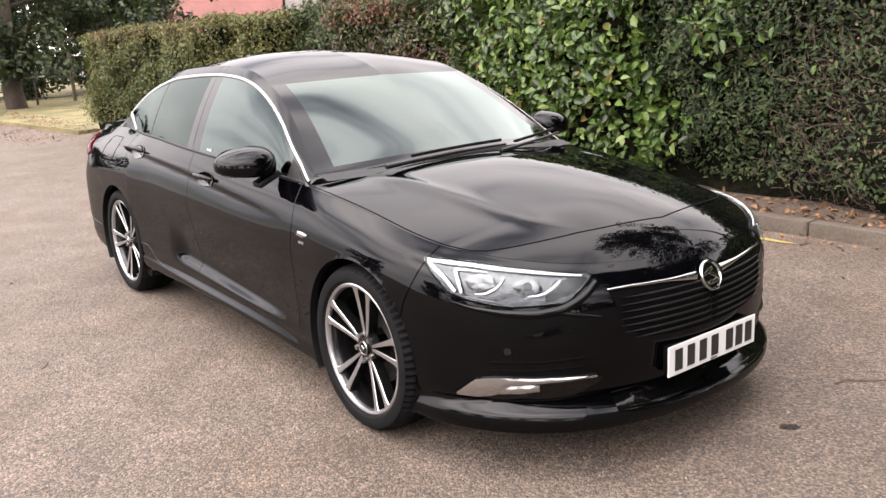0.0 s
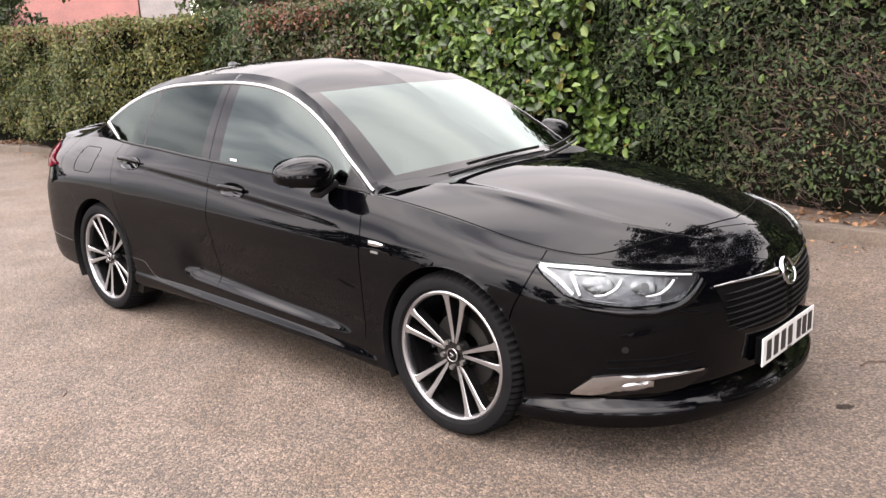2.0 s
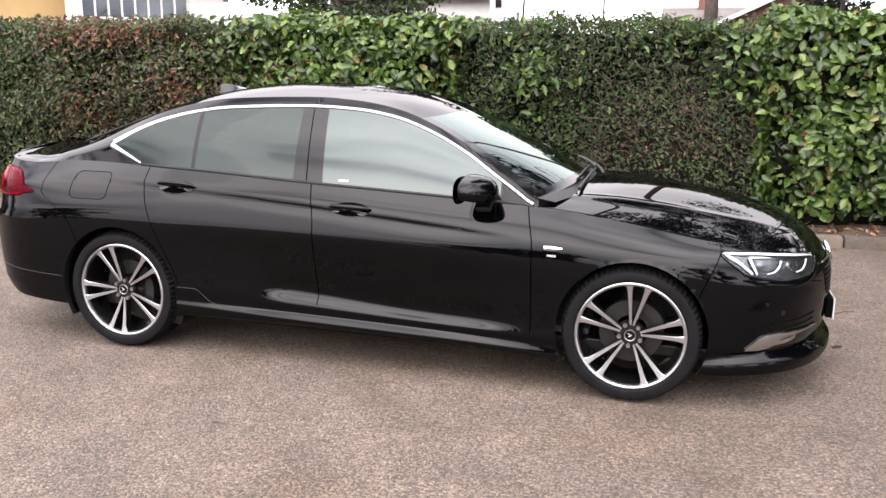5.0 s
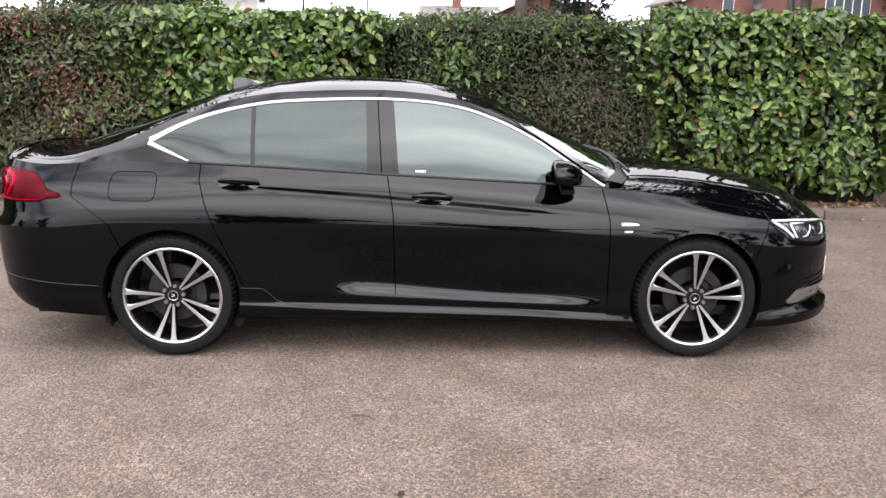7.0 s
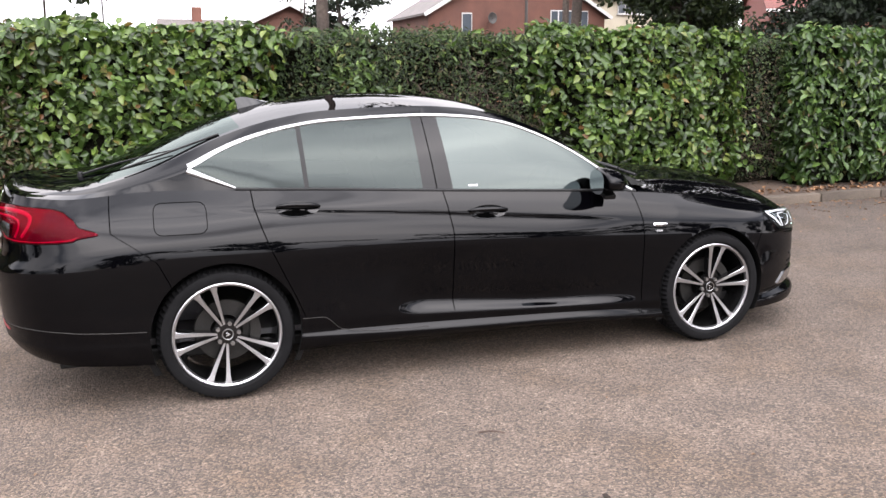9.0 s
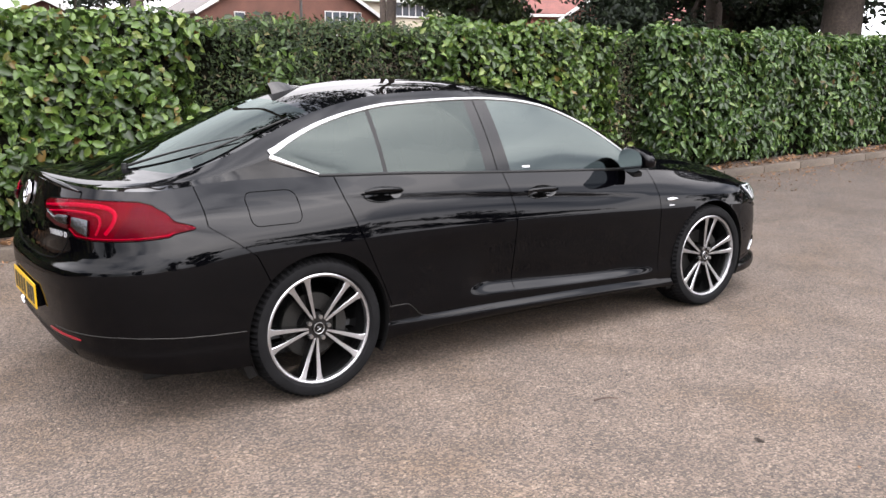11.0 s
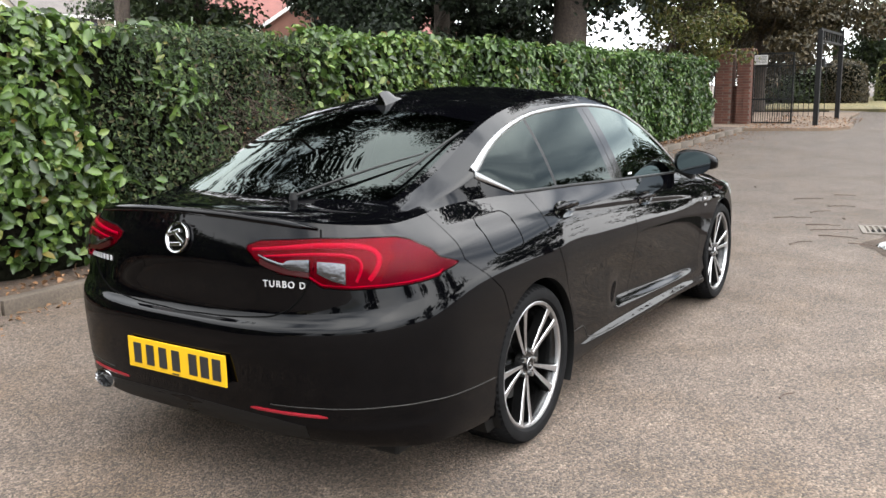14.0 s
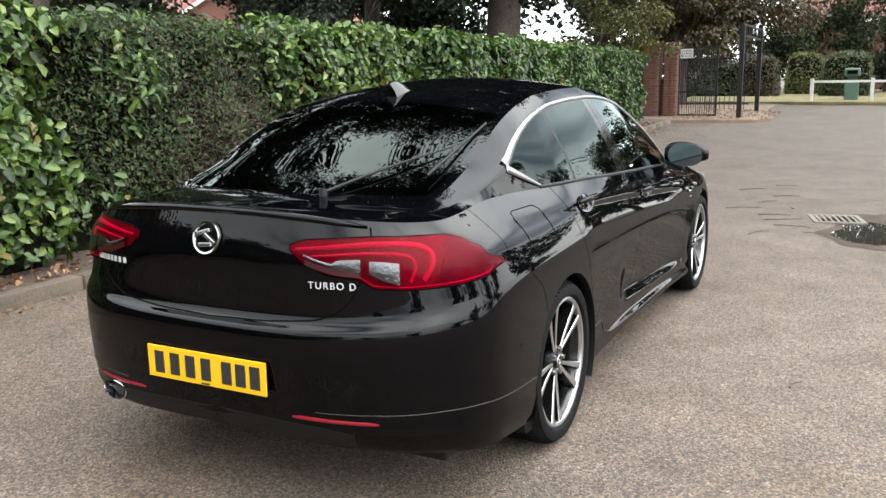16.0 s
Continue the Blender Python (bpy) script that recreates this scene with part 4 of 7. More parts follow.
# ---- tail ----
for side in (-1, 1):
    seam("tailgate_gap", [(sy(.61), 1.025), (sy(.615), .998), (sy(.600), .93), (sy(.585), .868), (sy(.55), .803), (sy(.50), .760), (sy(.43), .732), (sy(.25), .715), (sy(.02), .708)], car, side, 0.006)
    band("rear_reflector", [(sy(.63), .396, .400), (sy(.60), .394, .406), (sy(.36), .396, .408), (sy(.33), .399, .404)], REDBACK, car, side, 0.003, 0.002, 16, 4, label="thin red bumper reflector")
    # grey line painted for the light caught along the bumper ledge
    seam("bumper_ledge", [(-1.79, .400), (-1.95, .408), (sy(.88), .424), (sy(.80), .430), (sy(.60), .430), (sy(.42), .426)], car, side, 0.0045, IRON)
    band("diffuser", [(sy(.55), .31, .36), (sy(.42), .30, .375), (sy(.01), .305, .385)], PLASTIC, car, side, 0.002, 0, 14, 4)
    light_strip("lid_edge", [(sy(.60), 1.026), (sy(.45), 1.046), (sy(.25), 1.060), (sy(.03), 1.066)], (.010, .024, .026, .026), PAINT, car, side, -0.002, 0.012)
# name badge: a word that can be read, and plain bars for the other
txt = bpy.data.curves.new("turbo_badge", "FONT")
txt.body, txt.size, txt.extrude, txt.align_x, txt.space_character = "TURBO D", 0.032, 0.002, "CENTER", 1.25
tb = new("turbo_badge", txt)
tb.parent = car
tb.data.materials.append(BADGE)
pb = on_flank(np.array([sy(.488)]), np.array([.836]), -1, 0.004)[0]
pn = on_flank(np.array([sy(.488)]), np.array([.836]), -1, 0.02)[0] - pb
yaw = math.atan2(pn[1], pn[0])
tb.matrix_local = Matrix.Translation(pb) @ Euler((radians(88), 0, yaw + math.pi / 2)).to_matrix().to_4x4()
nb = tagged(new("name_badge"), "small chrome lettering as plain bars")
nb.parent = car
for n, s0 in enumerate(np.linspace(sy(.60), sy(.42), 8)):
    p, q = on_flank(np.array([s0]), np.array([.858]), 1, 0.002)[0], on_flank(np.array([s0]), np.array([.858]), 1, 0.02)[0]
    m = Vector(q - p).to_track_quat("X", "Z").to_matrix().to_4x4()
    part("plain_bar", box(0.004, 0.014, 0.020, p, 0.001, m), BADGE, nb)
ex = part("exhaust_tip", lathe([(0.036, 0.10), (0.042, 0.0), (0.046, -0.012), (0.050, -0.010), (0.050, 0.10)], 32), CHROME, car, "oval chrome exhaust tip", True)
ex.matrix_local = pose(-2.445, 0.52, 0.352, 0, 0, -90) @ Matrix.Diagonal((1.25, 1, 0.75, 1))
eb = part("exhaust_bore", cyl(0.034, 0.034, 0.05, 24), GAP, ex)
eb.matrix_local = pose(0, 0.05, 0, 90, 0, 0)

# shark fin
fin = bmesh.new()
rows = []
for t in np.linspace(0, 1, 9):
    x, h, w = -1.03 - 0.20 * t, 0.062 * math.sin(math.pi * (0.04 + 0.90 * t) ** 1.5 * 0.62), 0.044 * (1 - 0.30 * t) * min(1, t * 5 + 0.25)
    zr = float(zc_cab(x)) - 0.004
    rows.append([fin.verts.new((x - 0.010 * (k == 2), yy, zr + zz)) for k, (yy, zz) in enumerate(((-w, 0), (-w * 0.55, h * 0.5), (0, h), (w * 0.55, h * 0.5), (w, 0)))])
for a, b in zip(rows, rows[1:]):
    for k in range(4):
        fin.faces.new((a[k], a[k + 1], b[k + 1], b[k]))
fin.faces.new(rows[-1])
fin.faces.new(rows[0])
part("shark_fin_aerial", fin, GLOSS, car, "gloss black shark fin aerial", True, 70)

# ---- flank trim ----
for side in (-1, 1):
    s = np.concatenate([np.linspace(0.905, 0.3, 40), np.linspace(0.28, -1.545, 72)])
    A = np.stack(cabin(s, np.full_like(s, 2.16)), 1) * (1, side, 1)
    up = np.stack([np.zeros_like(s), np.full_like(s, 0.8 * side), np.full_like(s, 0.45)], 1)
    ribbon("window_trim", A + up * 0.002, np.interp(s, [-1.545, -1.40, -1.0, 0.9], [0.040, 0.030, 0.022, 0.018]), SATIN, car, up=up, lift=0.005, label="bright chrome window surround")
    ends = np.stack(cabin(np.array([-1.33, -1.552]), np.array([0.90, 2.02])), 1) * (1, side, 1)
    A = ends[0] + (ends[1] - ends[0]) * np.linspace(0, 1, 14)[:, None]
    up = np.tile((0, 0.9 * side, 0.3), (14, 1))
    ribbon("window_trim", A + up * 0.003, np.linspace(0.012, 0.034, 14), SATIN, car, up=up, lift=0.005, label="bright chrome window surround")
    s = np.linspace(0.90, -1.33, 60)
    A = np.stack(cabin(s, np.full_like(s, 0.55)), 1) * (1, side, 1)
    up = np.tile((0, 0.9 * side, 0.35), (len(s), 1))
    ribbon("sill_seal", A, 0.016, PLASTIC, car, up=up, lift=0.004)
    seam("skirt_gap", [(-1.045, .391), (-0.93, .388), (-0.90, .365), (-0.855, .318), (-0.78, .297), (-0.65, .286), (-0.37, .278)], car, side, 0.004, IRON)
    # wing badge: a bright wedge and a small plain bar
    band("wing_badge", [(0.985, .738, .755), (1.03, .734, .756), (1.075, .742, .750)], CHROME, car, side, 0.006, 0.003, 10, 4, label="small bright wing badge")
    band("plain_bar", [(1.0, .706, .716), (1.045, .706, .716)], SATIN, car, side, 0.002, 0, 4, 3)
    if side < 0:  # fuel flap
        pts = []
        cx, cz, hx, hz, r = -1.603, .924, .122, .070, .035
        for a0, ox, oz in ((0, 1, 1), (90, -1, 1), (180, -1, -1), (270, 1, -1)):
            for a in np.radians(np.linspace(a0, a0 + 90, 6)):
                pts.append((cx + ox * (hx - r) + r * math.cos(a), cz + oz * (hz - r) + r * math.sin(a)))
        seam("fuel_flap_gap", pts + pts[:1], car, side, 0.004)
    doors = flank_r if side < 0 else flank_l
    for x, z, door in ((-0.027, .876, doors["front_door"]), (-1.04, .944, doors["rear_door"])):
        # a cupped recess with a bar across it
        ang = np.linspace(0, 2 * math.pi, 25)[:-1]
        V = [on_flank(np.array([x]), np.array([z]), side, 0.001)[0]]
        for rr, o in ((0.86, 0.001), (1.0, 0.005)):
            for a in ang:
                V.append(on_flank(np.array([x + 0.105 * rr * math.cos(a)]), np.array([z - 0.004 + 0.036 * rr * math.sin(a)]), side, o)[0])
        f = [(0, 1 + i, 1 + (i + 1) % 24) for i in range(24)] + [(1 + i, 25 + i, 25 + (i + 1) % 24, 1 + (i + 1) % 24) for i in range(24)]
        mesh_object("handle_recess", V, f if side < 0 else [q[::-1] for q in f], GLOSS, door, True, 60)
        u = np.linspace(-1, 1, 13)
        P = np.array([on_flank(np.array([x + 0.105 * a]), np.array([z + 0.004 - 0.003 * a]), side, 0.014 + 0.022 * (1 - a**4))[0] for a in u])
        tube("door_handle", P, 0.013 * (1 - 0.35 * u**4), PAINT, door, "black door handle", 10)

# ---- mirrors ----
for side in (-1, 1):
    mr = tagged(new("door_mirror"), "gloss black door mirror with a folding stalk")
    mr.parent = car
    bm = bmesh.new()
    bmesh.ops.create_uvsphere(bm, u_segments=32, v_segments=20, radius=1.0)
    for v in bm.verts:
        x, y, z = v.co
        k = 0.5 + 0.5 * (y * side)  # 0 at the door, 1 outboard
        e = abs(x) ** 0.8 * (1 if x > 0 else -1)
        up = z > 0
        zz = (0.088 - 0.030 * k if up else 0.058 - 0.016 * k) * abs(z) ** (0.75 if up else 0.40)
        v.co = ((0.130 if x > 0 else 0.048) * e * (1 - 0.30 * k**2), 0.136 * y, (zz if up else -zz) + (0.004 * k) - 0.012 * x)
    bmesh.ops.transform(bm, matrix=pose(0.632, side * 0.940, 1.014, 0, 0, side * 12), verts=bm.verts)
    part("housing", bm, PAINT, mr, smooth=True, sharp=80)
    gl = bmesh.new()
    bmesh.ops.create_circle(gl, cap_ends=True, segments=32, radius=1.0)
    for v in gl.verts:
        x, y = v.co.x, v.co.y
        v.co = (0, 0.104 * abs(x) ** 0.8 * (1 if x > 0 else -1), 0.066 * abs(y) ** 0.8 * (1 if y > 0 else -1))
    bmesh.ops.transform(gl, matrix=pose(0.580, side * 0.945, 1.016, 0, 0, side * 8), verts=gl.verts)
    part("mirror_glass", gl, MIRROR, mr, "bluish mirror glass")
    st = box(0.075, 0.12, 0.030, (0, 0, 0), 0.010, pose(0.685, side * 0.865, 0.945, side * -24, 0, 0))
    part("stalk", st, PLASTIC, mr, smooth=True)
    V = np.stack(cabin(np.array([.75, .90, .80, .75]), np.array([1.05, 1.2, 1.9, 1.9])), 1) * (1, side, 1) + (0, side * 0.004, 0)
    mesh_object("mirror_triangle", V, [(0, 1, 2, 3)], PLASTIC, mr, False)

# ---- wipers ----
def wiper(name, parent=car):
    w = tagged(new(name), "black wiper lying along the foot of the glass")
    w.parent = parent
    return w


fw = wiper("windscreen_wiper")
for (x0, y0, z0), (x1, y1, z1), (x2, y2, z2) in (((1.10, -0.50, .985), (1.105, -0.16, 1.010), (1.115, 0.18, 1.012)), ((1.17, 0.10, .992), (1.115, 0.42, 1.012), (0.99, 0.66, 1.012))):
    P = np.array([(1 - t) ** 2 * np.array((x0, y0, z0)) + 2 * t * (1 - t) * np.array((x1, y1, z1)) + t * t * np.array((x2, y2, z2)) for t in np.linspace(0, 1, 14)])
    tube("wiper_arm", P, np.linspace(0.010, 0.005, 14), PLASTIC, fw)
    Q = P[3:] + (-0.035, 0, 0.016)
    ribbon("wiper_blade", Q, 0.013, PLASTIC, fw, up=np.tile((0.5, 0, 1.0), (len(Q), 1)), lift=0.010)
rw = wiper("rear_wiper")
P = np.array([(1 - t) * np.array((-2.065, -0.20, 1.085)) + t * np.array((-1.62, -0.50, 1.222)) + np.array((0, 0, 0.008 * math.sin(math.pi * t))) for t in np.linspace(0, 1, 12)])
tube("wiper_arm", P, np.linspace(0.007, 0.003, 12), PLASTIC, rw)
P = np.array([(1 - t) * np.array((-1.86, -0.515, 1.128)) + t * np.array((-1.38, -0.535, 1.293)) + np.array((0, 0, 0.008)) for t in np.linspace(0, 1, 8)])
tube("wiper_blade", P, 0.0055, PLASTIC, rw)
part("wiper_pivot", cyl(0.018, 0.013, 0.034, 20, None, (-2.07, -0.20, 1.082)), PLASTIC, rw, smooth=True)
# scuttle panel at the foot of the windscreen
V = []
for y in np.linspace(-0.74, 0.74, 25):
    q = 1 - (y / 0.78) ** 2
    V += [(0.90 + 0.19 * q, y, 0.962 + 0.030 * q), (0.99 + 0.19 * q, y, 0.945 + 0.024 * q)]
mesh_object("scuttle_panel", V, [(2 * i, 2 * i + 1, 2 * i + 3, 2 * i + 2) for i in range(24)], PLASTIC, car, True)

# ---- cabin inside ----
part("cabin_floor", box(3.4, 1.5, 0.03, (-0.5, 0, 0.30)), TRIMGREY, car)
part("underbody", box(4.2, 1.50, 0.06, (-0.1, 0, 0.235), 0.01), PLASTIC, car)
part("engine_bay", box(0.9, 1.0, 0.42, (1.75, 0, 0.50), 0.05), PLASTIC, car)
part("boot_floor", box(0.9, 1.1, 0.45, (-1.95, 0, 0.55), 0.05), TRIMGREY, car)
part("parcel_shelf", box(0.75, 1.15, 0.03, (-1.62, 0, 0.985), 0.008), TRIMGREY, car)
dash = box(0.42, 1.42, 0.20, (0.80, 0, 0.84), 0.06)
part("dashboard", dash, TRIMGREY, car, smooth=True)
for y in (-0.37, 0.37):
    st = tagged(new("front_seat"), "dark cloth front seat")
    st.parent = car
    part("cushion", box(0.50, 0.50, 0.16, (-0.02, y, 0.50), 0.05), SEAT, st, smooth=True)
    part("backrest", box(0.14, 0.50, 0.62, (0, 0, 0), 0.05, pose(-0.34, y, 0.83, 0, -20, 0)), SEAT, st, smooth=True)
    part("headrest", box(0.09, 0.26, 0.17, (0, 0, 0), 0.035, pose(-0.45, y, 1.20, 0, -12, 0)), SEAT, st, smooth=True)
bench = tagged(new("rear_bench"), "dark cloth rear bench seat")
bench.parent = car
part("cushion", box(0.50, 1.30, 0.16, (-0.92, 0, 0.52), 0.05), SEAT, bench, smooth=True)
part("backrest", box(0.14, 1.30, 0.60, (0, 0, 0), 0.05, pose(-1.25, 0, 0.82, 0, -24, 0)), SEAT, bench, smooth=True)
for y in (-0.42, 0.42):
    part("headrest", box(0.09, 0.26, 0.14, (0, 0, 0), 0.035, pose(-1.36, y, 1.14, 0, -14, 0)), SEAT, bench, smooth=True)
sw = bmesh.new()
for i in range(40):
    for k in range(10):
        a, b = 2 * math.pi * i / 40, 2 * math.pi * k / 10
        sw.verts.new(((0.185 + 0.016 * math.cos(b)) * math.cos(a), (0.185 + 0.016 * math.cos(b)) * math.sin(a), 0.016 * math.sin(b)))
sw.verts.ensure_lookup_table()
for i in range(40):
    for k in range(10):
        j, l = (i + 1) % 40, (k + 1) % 10
        sw.faces.new([sw.verts[q] for q in (i * 10 + k, j * 10 + k, j * 10 + l, i * 10 + l)])
box(0.34, 0.05, 0.02, (0, 0, 0), 0.006, None, sw)
box(0.12, 0.12, 0.03, (0, -0.02, 0), 0.01, None, sw)
bmesh.ops.transform(sw, matrix=pose(0.50, -0.37, 0.90, 0, -65, 0), verts=sw.verts)
part("steering_wheel", sw, TRIMGREY, car, smooth=True)
part("rear_view_mirror", box(0.03, 0.22, 0.06, (0.50, 0, 1.22), 0.012), PLASTIC, car, smooth=True)
part("sensor_housing", box(0.10, 0.11, 0.05, (0, 0, 0), 0.015, pose(0.50, 0, 1.255, 0, 24, 0)), PLASTIC, car, smooth=True)
part("window_sticker", box(0.055, 0.002, 0.012, (-0.088, -0.800, 1.012)), WHITE_BAR, car)

# ---- wheels ----
def wheel(side, xw, turn):
    hub = tagged(new("wheel"), "five twin-spoke machined alloy wheel with a low-profile tyre")
    hub.parent = car
    yo = 0.895  # outer plane
    hub.matrix_local = Matrix.Translation((xw, side * yo, ZW)) @ (pose(0, 0, 0) if side < 0 else pose(0, 0, 0, 0, 0, 180))
    # local: -y points outwards
    W = 0.245
    prof = [(0.262, 0.020), (0.268, 0.004), (0.278, -0.006), (0.300, -0.010), (0.318, -0.004), (0.329, 0.010), (0.334, 0.022)]
    prof += [(0.3365, 0.034), (0.3375, 0.060), (0.331, 0.062), (0.331, 0.070), (0.338, 0.072), (0.338, 0.105), (0.331, 0.107), (0.331, 0.117), (0.338, 0.119), (0.338, 0.150), (0.331, 0.152), (0.331, 0.160), (0.3375, 0.162), (0.335, 0.205), (0.325, 0.230), (0.290, 0.242), (0.262, 0.230)]
    bm = lathe(prof, 144)
    for v in bm.verts:  # shoulder blocks
        r = math.hypot(v.co.x, v.co.z)
        if 0.008 < v.co.y < 0.235 and r > 0.315:
            a = math.atan2(v.co.z, v.co.x) + v.co.y * 0.6
            if (a * 36 / math.pi) % 1 < 0.34:
                v.co.x, v.co.z = v.co.x * 0.970, v.co.z * 0.970
    part("tyre", bm, RUBBER, hub, "black low-profile tyre", True, 30)
    part("rim_barrel", lathe([(0.262, 0.010), (0.254, 0.022), (0.246, 0.05), (0.236, 0.10), (0.232, 0.16), (0.240, 0.225)], 72), RIMBLACK, hub, smooth=True)
    part("rim_lip", lathe([(0.249, 0.024), (0.2495, 0.014), (0.253, 0.006), (0.262, 0.003), (0.268, 0.006), (0.268, 0.016)], 72), MACHINED, hub, "bright machined rim edge", True)
    for n in range(5):
        a0 = radians(turn + 72 * n)
        for sgn in (-1, 1):
            # a tapering spoke, broad at the rim, bright on its face
            inner, outer = (0.050, sgn * 0.0065), (0.254, sgn * 0.0455)
            wi, wo = 0.0062, 0.0135
            face, back = [], []
            rows = []
            for t in np.linspace(0, 1, 13):
                r = inner[0] + (outer[0] - inner[0]) * t
                o = inner[1] + (outer[1] - inner[1]) * t + sgn * 0.004 * max(0, t - 0.86) / 0.14
                w = wi + (wo - wi) * t + 0.011 * (max(0, t - 0.80) / 0.20) ** 2
                y = 0.030 - 0.022 * t ** 1.4
                rows.append((r, o, w, y))
            for mat_n, mat in (("spoke", MACHINED), ("spoke_side", RIMBLACK)):
                bm = bmesh.new()
                prev = None
                for r, o, w, y in rows:
                    c, s = math.cos(a0), math.sin(a0)
                    def at(off, yy):
                        return bm.verts.new((c * r - s * off, yy, s * r + c * off))
                    if mat_n == "spoke":
                        q = [at(o - w, y + 0.003), at(o - w * 0.8, y), at(o + w * 0.8, y), at(o + w, y + 0.003)]
                    else:
                        q = [at(o - w, y + 0.0035), at(o - w * 1.05 - 0.002, y + 0.045), at(o + w * 1.05 + 0.002, y + 0.045), at(o + w, y + 0.0035)]
                    if prev:
                        for k in range(3):
                            bm.faces.new((prev[k], prev[k + 1], q[k + 1], q[k]))
                    prev = q
                part(mat_n, bm, mat, hub, smooth=True)
    part("hub_disc", cyl(0.070, 0.062, 0.03, 40, pose(0, 0, 0, 90, 0, 0), (0, 0.045, 0)), RIMBLACK, hub, smooth=True)
    part("centre_cap", cyl(0.031, 0.028, 0.012, 28, pose(0, 0, 0, 90, 0, 0), (0, 0.026, 0)), GLOSS, hub, smooth=True)
    part("cap_ring", lathe([(0.024, 0.0195), (0.0255, 0.0185), (0.0275, 0.0185), (0.029, 0.021)], 28), SATIN, hub, "silver cap ring", True)
    for n in range(5):
        a = radians(turn + 36 + 72 * n)
        part("wheel_nut", cyl(0.011, 0.010, 0.022, 12, pose(0, 0, 0, 90, 0, 0), (0.054 * math.cos(a), 0.030, 0.054 * math.sin(a))), SATIN, hub)
    box_mark = box(0.022, 0.004, 0.006, (0, 0.0185, 0.004), 0.001, pose(0, 0, 0, 0, 25, 0))
    box(0.020, 0.004, 0.005, (0, 0.0185, -0.005), 0.001, pose(0, 0, 0, 0, -20, 0), box_mark)
    part("plain_mark", box_mark, CHROME, hub)
    part("brake_disc", lathe([(0.075, 0.115), (0.080, 0.098), (0.155, 0.098), (0.158, 0.102), (0.158, 0.125), (0.08, 0.128)], 56), IRON, hub, "grey brake disc", True)
    cal = bmesh.new()
    a0 = 20 if xw > 0 else -30
    prev = None
    for k in range(9):
        a = radians(a0 + 7 * k)
        fat = 0.6 + 0.4 * math.sin(math.pi * k / 8)
        q = [cal.verts.new((r * math.cos(a), y, r * math.sin(a))) for r, y in ((0.145 - 0.030 * fat, 0.070), (0.145 + 0.022, 0.066), (0.145 + 0.026, 0.150), (0.145 - 0.030 * fat, 0.146))]
        if prev:
            for i in range(4):
                cal.faces.new((prev[i], prev[(i + 1) % 4], q[(i + 1) % 4], q[i]))
        else:
            cal.faces.new(q)
        prev = q
    cal.faces.new(prev[::-1])
    part("brake_caliper", cal, IRON, hub, "grey brake caliper")
    return hub


wheel(-1, XW, 83)
wheel(-1, -XW, 41.5)
wheel(1, XW, 20)
wheel(1, -XW, 60)


# ---- ground ----
def ground_z(x, y):
    x, y = np.asarray(x, float), np.asarray(y, float)
    t = np.clip((y - 0.6) / 2.4, 0, 1)
    dip = 0.03 * np.exp(-((x - 4.6) / 1.3) ** 2 - ((y + 1.85) / 0.7) ** 2)
    return 0.09 * t * t * (3 - 2 * t) + 0.010 * np.clip(x - 4, 0, 22) - dip


def gz(x, y):
    return float(ground_z(x, y))


